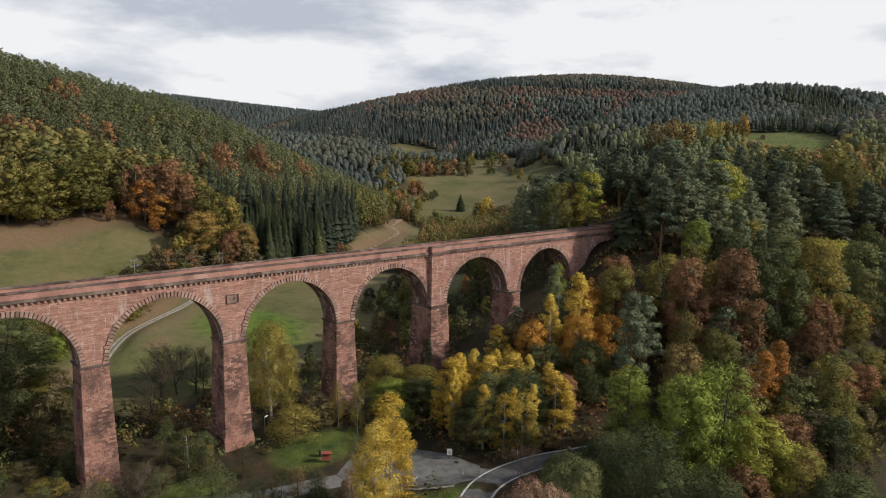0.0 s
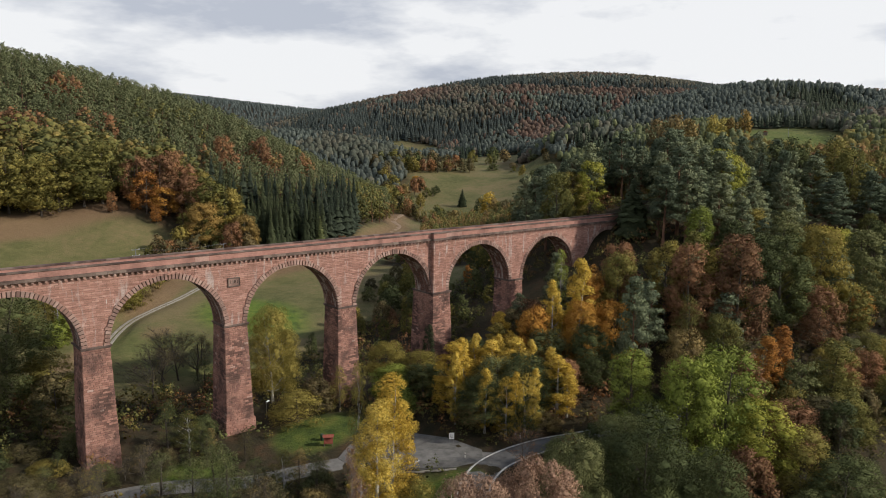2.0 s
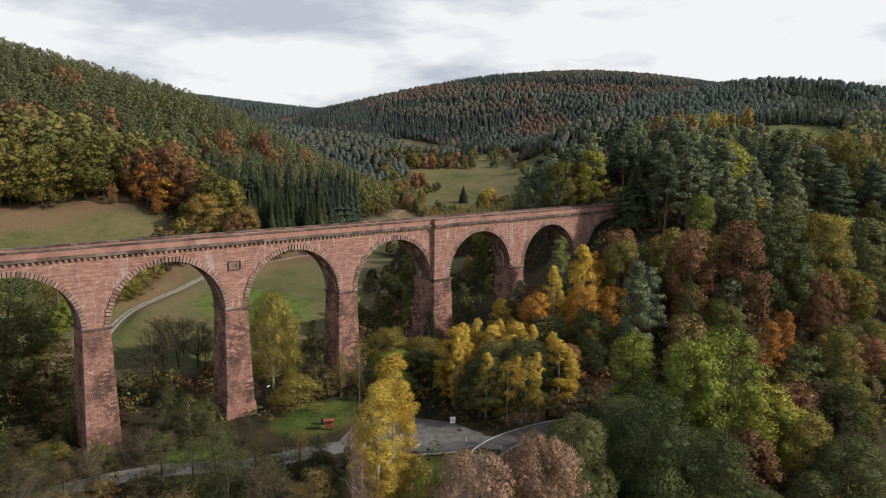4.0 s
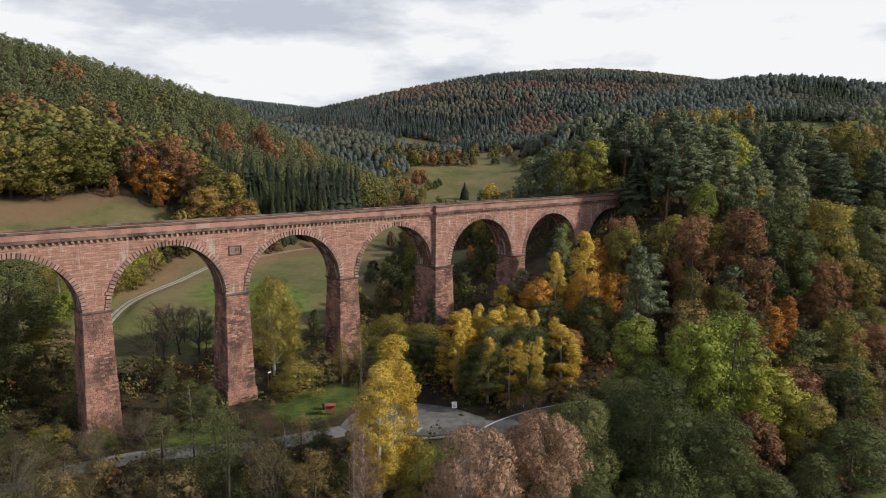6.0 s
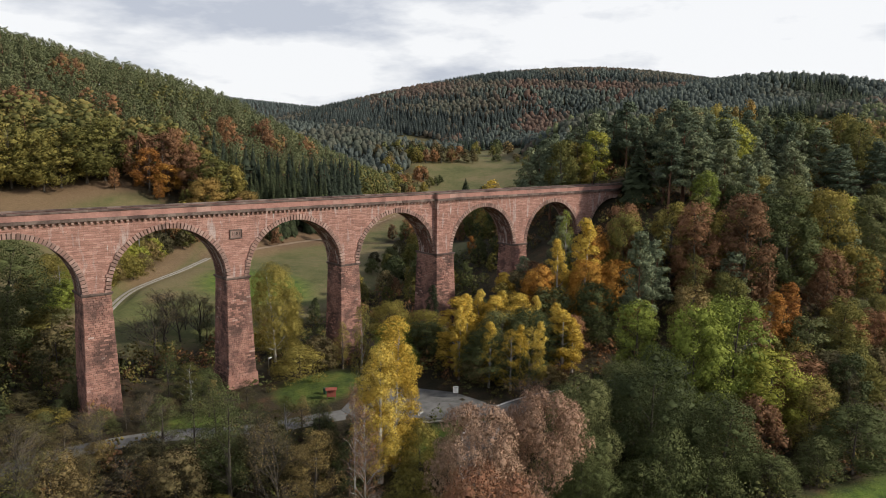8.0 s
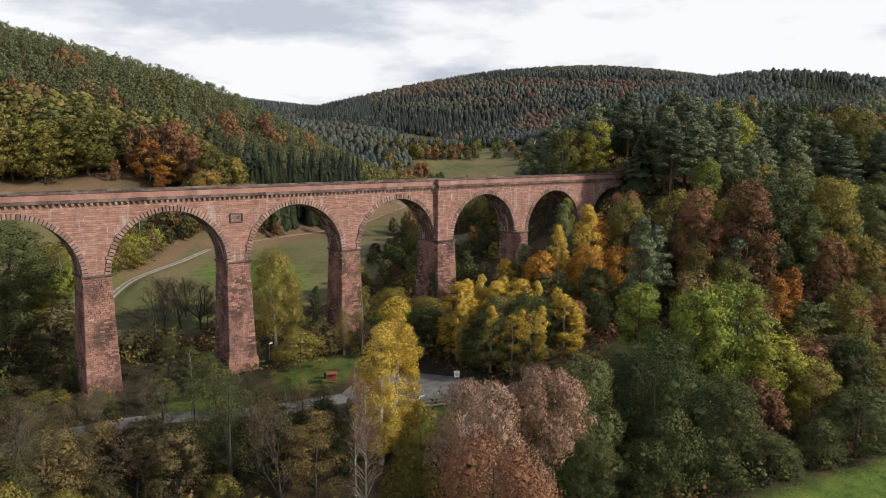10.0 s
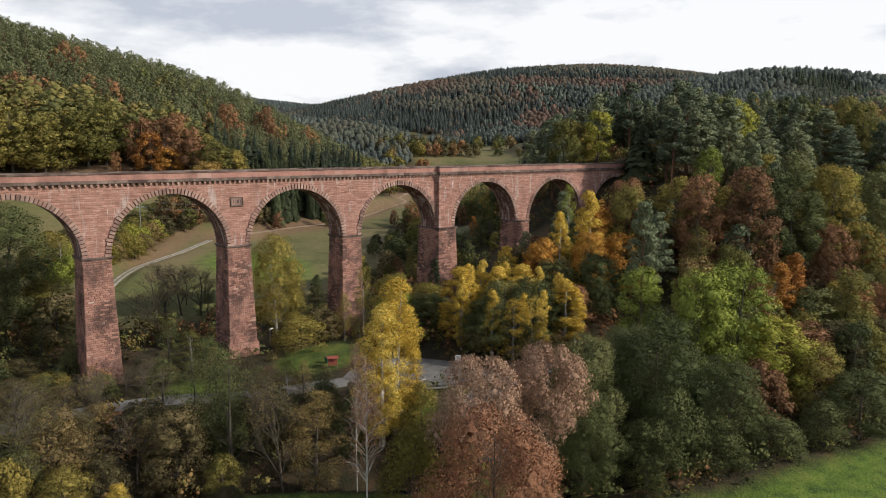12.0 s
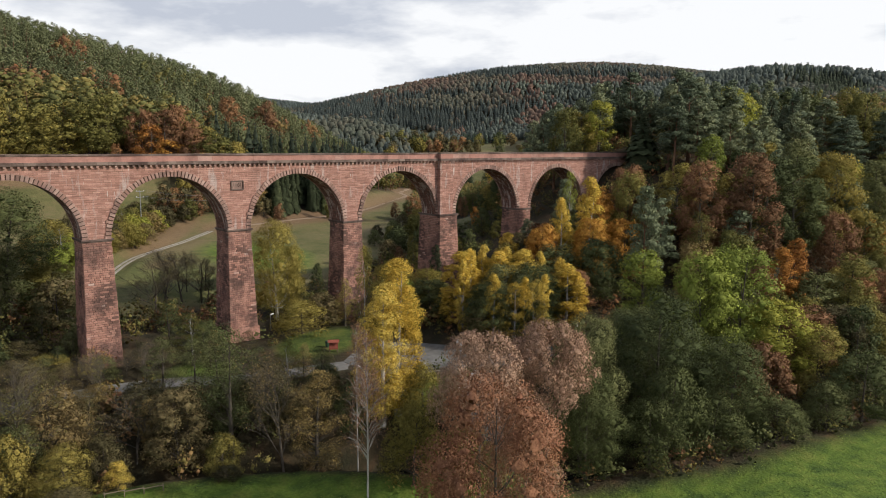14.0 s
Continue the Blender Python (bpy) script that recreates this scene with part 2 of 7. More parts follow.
TONES = [(0.0, (0.39, 0.205, 0.162)), (0.4, (0.49, 0.265, 0.208)), (0.75, (0.54, 0.305, 0.243)), (1.0, (0.61, 0.395, 0.325))]
WALL_STONE = stone_material("dressed_red_sandstone", 1.15, 0.34, (0.26, 0.14, 0.11), TONES, (0.33, 0.19, 0.15), 0.555)
# vault soffits: the walls' sandstone at about half their tone, with more lime
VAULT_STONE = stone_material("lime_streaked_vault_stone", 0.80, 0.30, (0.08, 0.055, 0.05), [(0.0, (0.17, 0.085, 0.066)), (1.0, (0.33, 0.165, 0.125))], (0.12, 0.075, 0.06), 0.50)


def block_material(name, stops, wear=0.4):
    """Single rough stones: each has its own tone, with moss and soot in patches."""
    m, n, l, b = material(name, 0.93)
    geo = n.new("ShaderNodeNewGeometry")
    info = n.new("ShaderNodeObjectInfo")
    own = mathn(n, l, "FRACT", mathn(n, l, "ADD", geo.outputs["Random Per Island"], info.outputs["Random"]), 0.0)
    r = ramp(n, stops)
    l.new(own, r.inputs[0])
    tc = n.new("ShaderNodeTexCoord")
    st = noise_node(n, l, geo.outputs["Position"], 0.3, 5, 0.65)
    sr = ramp(n, [(0.47, (0, 0, 0)), (0.62, (wear, wear, wear))])
    l.new(st.outputs["Fac"], sr.inputs[0])
    col = mixc(n, l, sr.outputs[0], r.outputs[0], (0.09, 0.06, 0.055))
    sooty = mathn(n, l, "GREATER_THAN", mathn(n, l, "FRACT", mathn(n, l, "MULTIPLY", own, 7.31), 0.0), 0.42)
    grime = noise_node(n, l, geo.outputs["Position"], 0.16, 4, 0.6)
    gm = ramp(n, [(0.46, (0, 0, 0)), (0.58, (wear, wear, wear))])
    l.new(grime.outputs["Fac"], gm.inputs[0])
    col = mixc(n, l, mathn(n, l, "MULTIPLY", gm.outputs[0], sooty), col, (0.085, 0.055, 0.048))
    fine = noise_node(n, l, geo.outputs["Position"], 4.0, 4)
    col = mixc(n, l, 0.4, col, mixc(n, l, 1.0, col, fine.outputs["Fac"], "MULTIPLY"))
    l.new(col, b.inputs["Base Color"])
    bump(n, l, b, fine.outputs["Fac"], 0.7, 0.035)
    return m


PIER_STONE = block_material("rock_faced_sandstone", [(0.0, (0.36, 0.185, 0.145)), (0.25, (0.43, 0.225, 0.177)), (0.8, (0.49, 0.27, 0.213)), (0.985, (0.50, 0.28, 0.22)), (1.0, (0.60, 0.43, 0.37))], 0.72)
RING_STONE = block_material("voussoir_sandstone", [(0.0, (0.36, 0.215, 0.175)), (0.5, (0.46, 0.29, 0.24)), (1.0, (0.56, 0.39, 0.33))], 0.45)
COPING_STONE = block_material("weathered_coping_stone", [(0.0, (0.17, 0.125, 0.107)), (0.6, (0.23, 0.168, 0.142)), (1.0, (0.31, 0.235, 0.20))], 0.85)
PARAPET_STONE = block_material("parapet_sandstone", [(0.0, (0.46, 0.24, 0.195)), (0.85, (0.50, 0.268, 0.22)), (1.0, (0.56, 0.36, 0.305))], 0.3)
# dark mortar of the piers; also the painted shade between ring stones
JOINT = block_material("old_dark_mortar_and_gap_shade", [(0.0, (0.13, 0.08, 0.064)), (1.0, (0.17, 0.105, 0.085))], 0.5)


def ground_material():
    m, n, l, b = material("meadow_and_forest_floor", 0.95)
    at = n.new("ShaderNodeAttribute")
    at.attribute_name = "cover"
    geo = n.new("ShaderNodeNewGeometry")
    big = noise_node(n, l, geo.outputs["Position"], 0.035, 5, 0.6)
    mid_n = noise_node(n, l, geo.outputs["Position"], 0.35, 4)
    fine = noise_node(n, l, geo.outputs["Position"], 2.6, 3)
    lush = ramp(n, [(0.32, (0.045, 0.082, 0.014)), (0.52, (0.098, 0.152, 0.022)), (0.75, (0.165, 0.195, 0.038))])
    l.new(mid_n.outputs["Fac"], lush.inputs[0])
    dry = ramp(n, [(0.34, (0.080, 0.090, 0.030)), (0.48, (0.132, 0.124, 0.050)), (0.62, (0.185, 0.145, 0.072))])
    l.new(mathn(n, l, "ADD", mathn(n, l, "MULTIPLY", big.outputs["Fac"], 0.7), mathn(n, l, "MULTIPLY", mid_n.outputs["Fac"], 0.3)), dry.inputs[0])
    floor_c = ramp(n, [(0.3, (0.026, 0.025, 0.013)), (0.55, (0.045, 0.034, 0.018)), (0.8, (0.085, 0.046, 0.024))])
    l.new(mid_n.outputs["Fac"], floor_c.inputs[0])
    sp = n.new("ShaderNodeSeparateColor")
    l.new(at.outputs["Color"], sp.inputs[0])
    col = mixc(n, l, sp.outputs[1], floor_c.outputs[0], dry.outputs[0])
    col = mixc(n, l, sp.outputs[0], col, lush.outputs[0])
    col = mixc(n, l, sp.outputs[2], col, mixc(n, l, fine.outputs["Fac"], (0.14, 0.085, 0.05), (0.26, 0.17, 0.10)))
    col = mixc(n, l, 0.5, col, mixc(n, l, 1.0, col, fine.outputs["Fac"], "OVERLAY"))
    l.new(col, b.inputs["Base Color"])
    bump(n, l, b, mathn(n, l, "ADD", fine.outputs["Fac"], mid_n.outputs["Fac"]), 0.8, 0.25)
    return m


def plain(name, c0, c1, scale, rough=0.85, metal=0.0):
    m, n, l, b = material(name, rough)
    b.inputs["Metallic"].default_value = metal
    geo = n.new("ShaderNodeNewGeometry")
    t = noise_node(n, l, geo.outputs["Position"], scale, 5, 0.65)
    r = ramp(n, [(0.32, c0), (0.68, c1)])
    l.new(t.outputs["Fac"], r.inputs[0])
    l.new(r.outputs[0], b.inputs["Base Color"])
    bump(n, l, b, t.outputs["Fac"], 0.35, 0.03)
    return m


GROUND = ground_material()
ASPHALT = plain("worn_asphalt", (0.075, 0.075, 0.078), (0.15, 0.148, 0.145), 0.45)
LANE_TAR = plain("pale_worn_tar", (0.115, 0.113, 0.108), (0.23, 0.225, 0.215), 0.5)
CONCRETE = plain("cracked_concrete", (0.085, 0.083, 0.08), (0.20, 0.195, 0.185), 0.35)
GRAVEL = plain("pale_gravel", (0.22, 0.20, 0.17), (0.40, 0.37, 0.33), 0.8)
SAND = plain("sandy_track", (0.22, 0.15, 0.10), (0.36, 0.27, 0.19), 0.5)
LINE_PAINT = plain("white_road_paint", (0.30, 0.30, 0.29), (0.62, 0.62, 0.60), 1.2)
WHITE = plain("white_board", (0.68, 0.68, 0.67), (0.8, 0.8, 0.79), 1.0, 0.5)
DARK_PAINT = plain("dark_print", (0.04, 0.04, 0.05), (0.07, 0.07, 0.08), 2.0)
STEEL = plain("galvanised_steel", (0.30, 0.31, 0.32), (0.42, 0.43, 0.44), 3.0, 0.45, 0.8)
WOOD = plain("weathered_wood", (0.11, 0.08, 0.06), (0.24, 0.19, 0.15), 2.0)
DARK_GREEN = plain("dark_green_enamel", (0.02, 0.05, 0.03), (0.04, 0.08, 0.05), 2.0, 0.45)
RED_WOOD = plain("red_brown_boards", (0.20, 0.055, 0.038), (0.32, 0.10, 0.07), 1.5)
GRASS = plain("meadow_grass_blades", (0.07, 0.125, 0.018), (0.17, 0.215, 0.042), 0.5)
BALLAST = plain("mossy_ballast", (0.10, 0.09, 0.07), (0.22, 0.19, 0.16), 0.9)
WATER = plain("dark_stream_water", (0.012, 0.014, 0.012), (0.02, 0.022, 0.018), 0.4, 0.12)

# ---- building helpers ----


def mesh_object(name, verts, faces, mat, parent=None, label="", smooth=False):
    me = bpy.data.meshes.new(name)
    me.from_pydata([tuple(v) for v in verts], [], [tuple(f) for f in faces])
    me.materials.append(mat)
    me.polygons.foreach_set("use_smooth", [smooth] * len(me.polygons))
    me.update()
    ob = new(name, me)
    if parent is not None:
        ob.parent = parent
    if label:
        tagged(ob, label)
    return ob


def part(name, bm, mat, parent=None, label=""):
    me = bpy.data.meshes.new(name)
    bm.to_mesh(me)
    bm.free()
    me.materials.append(mat)
    ob = new(name, me)
    if parent is not None:
        ob.parent = parent
    if label:
        tagged(ob, label)
    return ob


def thing(name, label, category, at=(0, 0, 0), turn=0.0, group="", kind=""):
    ob = new(name)
    ob.matrix_basis = pose(*at, 0, 0, turn)
    return tagged(ob, label, category, group, kind)


class Mass:
    """Gathers arrays of points and faces (all quads or all triangles) for one mesh."""

    def __init__(self):
        self.v, self.f, self.t, self.s, self.n = [], [], [], [], 0

    def add(self, v, f, tint=None):
        v = np.asarray(v, dtype=np.float32)
        self.v.append(v)
        self.f.append(np.asarray(f, dtype=np.int32) + self.n)
        if tint is not None:
            self.t.append(np.full(len(v), tint, dtype=np.float32))
        self.n += len(v)

    def soften(self, normals):
        """Shading directions for all points, with every face turned the same way."""
        v = np.concatenate(self.v)
        s = np.concatenate(normals).astype(np.float32)
        s /= np.linalg.norm(s, axis=1)[:, None] + 1e-9
        for k, f in enumerate(self.f):
            g = np.cross(v[f[:, 1]] - v[f[:, 0]], v[f[:, 2]] - v[f[:, 0]])
            back = (g * s[f].mean(1)).sum(1) < 0
            f = f.copy()
            f[back] = f[back][:, ::-1]
            self.f[k] = f
        self.s = [s]

    def build(self, name, mat, parent=None, label="", smooth=False):
        v = np.concatenate(self.v)
        smooth = smooth or bool(self.s)
        me = bpy.data.meshes.new(name)
        me.vertices.add(len(v))
        me.vertices.foreach_set("co", v.ravel())
        idx = np.concatenate([f.ravel() for f in self.f])
        size = np.concatenate([np.full(len(f), f.shape[1], dtype=np.int32) for f in self.f])
        start = np.concatenate(([0], np.cumsum(size)[:-1])).astype(np.int32)
        me.loops.add(len(idx))
        me.loops.foreach_set("vertex_index", idx)
        me.polygons.add(len(size))
        me.polygons.foreach_set("loop_start", start)
        me.polygons.foreach_set("loop_total", size)
        me.polygons.foreach_set("use_smooth", np.full(len(size), smooth, dtype=bool))
        if self.t:
            a = me.attributes.new("tint", "FLOAT", "POINT")
            a.data.foreach_set("value", np.concatenate(self.t))
        me.update(calc_edges=True)
        if self.s:
            a = me.attributes.new("custom_normal", "FLOAT_VECTOR", "POINT")
            a.data.foreach_set("vector", np.concatenate(self.s).astype(np.float32).ravel())
        me.materials.append(mat)
        ob = new(name, me)
        if parent is not None:
            ob.parent = parent
        if label:
            tagged(ob, label)
        return ob


BOX_F = np.array([(0, 1, 2, 3), (7, 6, 5, 4), (0, 4, 5, 1), (1, 5, 6, 2), (2, 6, 7, 3), (3, 7, 4, 0)])


def box_v(x0, x1, y0, y1, z0, z1):
    return np.array([(x0, y0, z0), (x0, y1, z0), (x1, y1, z0), (x1, y0, z0), (x0, y0, z1), (x0, y1, z1), (x1, y1, z1), (x1, y0, z1)], dtype=np.float32)


def box_part(name, mat, parent, x0, x1, y0, y1, z0, z1, label="", bevel=0.0):
    bm = bmesh.new()
    vs = [bm.verts.new(tuple(v)) for v in box_v(x0, x1, y0, y1, z0, z1)]
    for f in BOX_F:
        bm.faces.new([vs[k] for k in f])
    if bevel:
        bmesh.ops.bevel(bm, geom=bm.edges[:], offset=bevel, segments=1, affect="EDGES")
    return part(name, bm, mat, parent, label)


def tube(path, radii, sides=6):
    """A tapered tube along points: vertices and quads."""
    path = np.asarray(path, dtype=float)
    vs, fs = [], []
    for k, p in enumerate(path):
        d = path[min(k + 1, len(path) - 1)] - path[max(k - 1, 0)]
        d = d / (np.linalg.norm(d) + 1e-9)
        a = np.cross(d, (0.3, 0.9, 0.1) if abs(d[2]) > 0.8 else (0, 0, 1.0))
        a /= np.linalg.norm(a) + 1e-9
        b = np.cross(d, a)
        for s in range(sides):
            q = 2 * math.pi * s / sides
            vs.append(p + radii[k] * (a * math.cos(q) + b * math.sin(q)))
    for k in range(len(path) - 1):
        for s in range(sides):
            t = (s + 1) % sides
            fs.append((k * sides + s, k * sides + t, (k + 1) * sides + t, (k + 1) * sides + s))
    return np.array(vs), np.array(fs)


# ---- the lie of the land ----
FAR_HILLS = [
    (899, 602, 400, 29.1), (482, 1546, 400, 139.6), (1500, 1600, 400, 73.2), (-800, 1200, 400, 88.4),
    (200, 1900, 400, 72.2), (1400, 800, 400, 61.8), (1000, -200, 400, 50), (1400, 300, 400, 17.2),
    (300, 1200, 400, -98.1), (1200, 1200, 400, 25.9), (0, 1000, 400, 85), (-300, 700, 260, 73.8),
    (600, 500, 260, 237.4), (-500, 300, 160, 69.9), (450, 0, 160, -6.6), (394, 580, 160, -80.4),
    (772, 316, 160, -93.8), (600, 500, 160, -181.6), (373, 793, 160, -14.5),
]
HILLS = [
    (-101, -121, 110, -18.4),
]
SLOPES = [
    (-29, 341, 90, 25.6), (230, 253, 90, -52.6), (600, 500, 90, 4.1), (-500, 0, 90, 24),
    (-150, 350, 90, 30.6), (-300, -600, 90, 19.7), (200, 500, 90, -0.8), (365, 118, 60, -11), (395, 85, 60, -11), (425, 55, 60, -11), (387, 316, 90, -44.1),
    (100, 450, 90, -35.1), (-50, 500, 90, -2), (525, 330, 90, 9.9), (772, 316, 90, 50.3),
    (620, 250, 90, -1), (513, 192, 90, -31.8), (400, 420, 90, -19.9), (-300, 700, 90, -30.6),
    (300, -100, 90, 9.1), (279, 761, 90, -13), (230, 350, 90, -10.6), (58, 121, 60, -17.7),
    (140, -120, 60, -23.3), (160, -22, 60, 17.1), (50, 220, 60, 12), (129, 186, 60, -16.5),
    (200, -200, 60, -17.5), (0, -250, 60, -13.2), (-200, -250, 60, -12), (260, 40, 60, -11.4),
    (96, 287, 60, 6.7), (-170, -60, 60, -8.6), (-90, 150, 60, -6.3), (-100, 250, 60, 4.3),
]
BANKS = [
    (75, 10, 30, 15), (45, -82, 30, -11.2), (-20, 25, 30, -5.5), (-50, 110, 30, -6.9),
    (-31, -65, 30, -8.7), (90, -85, 30, -5.8), (-9, 138, 30, 9.6), (-88, -40, 30, -6.1),
    (0, -130, 30, -6.9), (20, 25, 30, -8), (-71, 40, 30, -5.3), (0, 110, 30, -7.7),
    (85, 60, 30, -5.1), (102, -40, 30, -10.8), (77, -30, 30, 8.2), (-130, -40, 30, 3.4),
    (42, -31, 30, -2.6), (-47, -3, 30, -1.6),
]

LAND = np.array(FAR_HILLS + HILLS + SLOPES + BANKS, dtype=float)


def along_line(px, py, line):
    """Distance of points to a line of (x, y, z) and the line's z there."""
    px, py = np.asarray(px, float), np.asarray(py, float)
    best = np.full(px.shape, 1e9)
    bz = np.zeros(px.shape)
    for (x0, y0, z0), (x1, y1, z1) in zip(line[:-1], line[1:]):
        dx, dy = x1 - x0, y1 - y0
        k = np.clip(((px - x0) * dx + (py - y0) * dy) / (dx * dx + dy * dy), 0, 1)
        d = np.hypot(px - x0 - k * dx, py - y0 - k * dy)
        near = d < best
        best = np.where(near, d, best)
        bz = np.where(near, z0 + k * (z1 - z0), bz)
    return best, bz


def smooth_line(line, steps=6):
    """Catmull-Rom through the points of a line."""
    pts = [np.array(p, float) for p in line]
    out = []
    for k in range(len(pts) - 1):
        a, b, c, d = pts[max(k - 1, 0)], pts[k], pts[k + 1], pts[min(k + 2, len(pts) - 1)]
        for s in range(steps):
            t = s / steps
            out.append(tuple(0.5 * (2 * b + (c - a) * t + (2 * a - 5 * b + 4 * c - d) * t * t + (3 * b - a - 3 * c + d) * t ** 3)))
    out.append(tuple(pts[-1]))
    return out


ROAD = smooth_line([(180, -66, 17), (120, -62, 15.2), (82, -58, 14.2), (50, -53, 13), (20, -48.5, 12), (2, -45, 11.2), (-9, -40, 10.3), (-19, -38.5, 9.4), (-27, -42, 8.8), (-33, -48, 7.6), (-37, -55, 6.0)])
LANE = smooth_line([(-18, -37, 9.4), (-25, -28, 9.0), (-33, -23, 8.8), (-42, -20, 8.7), (-54, -17, 8.6), (-66, -10, 8.5), (-80, -8, 8.6), (-104, -10, 9.0)])
TRACK = smooth_line([(-66, 34, 14.0), (-60, 46, 14.2), (-52, 62, 14.9), (-44, 74, 15.6), (-35, 82, 16.2), (-26, 88, 17.0), (-19, 93, 17.9), (-10, 99.5, 19.0)])
PATH = smooth_line([(-10, 99, 18.9), (9, 106, 18.8), (25, 112, 18.7), (39, 116, 18.6), (66, 133, 18.2), (94, 157, 18), (115, 174, 18.4), (132, 191, 18.2), (149, 219, 18), (175, 245, 18)])
STREAM = smooth_line([(-140, -22, 0.6), (-100, -27, 0.5), (-76, -27, 0.4), (-58, -35, 0.3), (-45, -44, 0.2), (-33, -57, 0.1), (-12, -66, 0.0), (15, -75, 0.0), (55, -80, 0.3), (110, -84, 1.0)])


SPUR = smooth_line([(389, 309, 52), (408, 309, 65), (452, 313, 77), (498, 316, 87), (569, 312, 103), (643, 304, 115), (701, 296, 123), (730, 258, 123), (742, 221, 119), (764, 173, 110), (799, 114, 98)], 3)


def height(x, y):
    x, y = np.asarray(x, float), np.asarray(y, float)
    z = np.full(x.shape, 20.0)
    for cx, cy, s, amp in LAND:
        z = z + amp * np.exp(-((x - cx) ** 2 + (y - cy) ** 2) / (2 * s * s))
    z = z + 0.25 * np.sin(x * 0.21 + 1.3 * np.sin(y * 0.13)) * np.sin(y * 0.17 + 0.7)
    d, lz = along_line(x, y, SPUR)
    crest = (lz + 40) * np.cos(np.clip(d / (100 + 3.1 * (lz - 52)), 0, 1) * math.pi / 2) ** 2 - 40
    z = z + 5 * np.log1p(np.exp(np.clip((crest - z) / 5, -30, 30)))
    d, lz = along_line(x, y, STREAM)
    k = np.exp(-(d / 3.2) ** 2)
    z = z * (1 - k) + (lz - 0.5) * k
    for line, half, fade in ((ROAD, 3.6, 5.0), (LANE, 3.2, 4.0), (TRACK, 1.8, 3.0), (PATH, 1.5, 4.0)):
        d, lz = along_line(x, y, line)
        k = np.clip(1 - (d - half) / fade, 0, 1)
        k = k * k * (3 - 2 * k)
        z = z * (1 - k) + lz * k
    d = np.hypot((x + 28) / 9.0, (y + 23) / 5.5)
    k = np.clip(1.6 - d, 0, 1)
    z = z * (1 - k) + 8.9 * k
    return z


def h1(x, y):
    return float(height(np.array([x]), np.array([y]))[0])


def oval(x, y, cx, cy, rx, ry, turn):
    a = radians(turn)
    u = (x - cx) * math.cos(a) + (y - cy) * math.sin(a)
    v = -(x - cx) * math.sin(a) + (y - cy) * math.cos(a)
    return (u / rx) ** 2 + (v / ry) ** 2


def open_land(x, y):
    """Below one: open grass. Lush meadow by the stream, dry fields behind the viaduct and up the valley."""
    x, y = np.asarray(x, float), np.asarray(y, float)
    lush = np.clip((np.interp(x, [-140, -100, -76, -58, -45, -33, -12, 15, 55, 110], [-25, -30, -31, -39, -49, -65, -75.5, -82, -85, -88]) - y) / 3.0, 0, 1)
    dry = np.zeros(x.shape)
    for o in DRY_FIELDS:
        dry = np.maximum(dry, np.clip((1.15 - oval(x, y, *o)) / 0.25, 0, 1))
    return lush, dry


DRY_FIELDS = [(-35, 70, 62, 42, 20), (30, 72, 38, 34, 25), (-72, 116, 62, 36, 8), (95, 150, 60, 14, 46), (290, 290, 120, 62, 42), (325, 358, 58, 50, 0),
              (430, 580, 60, 45, 40), (488, 152, 54, 40, 35), (150, 205, 40, 12, 50), (245, 150, 45, 30, 40), (430, 432, 100, 38, 45), (376, 508, 110, 24, 53)]


def axis(lo, hi, a, b, fine):
    """Grid lines: fine between a and b, wider and wider beyond."""
    out = list(np.arange(a, b + 0.01, fine))
    s, p = fine, a
    while p > lo:
        s *= 1.075
        p -= s
        out.insert(0, p)
    s, p = fine, b
    while p < hi:
        s *= 1.06
        p += s
        out.append(p)
    return np.array(out)


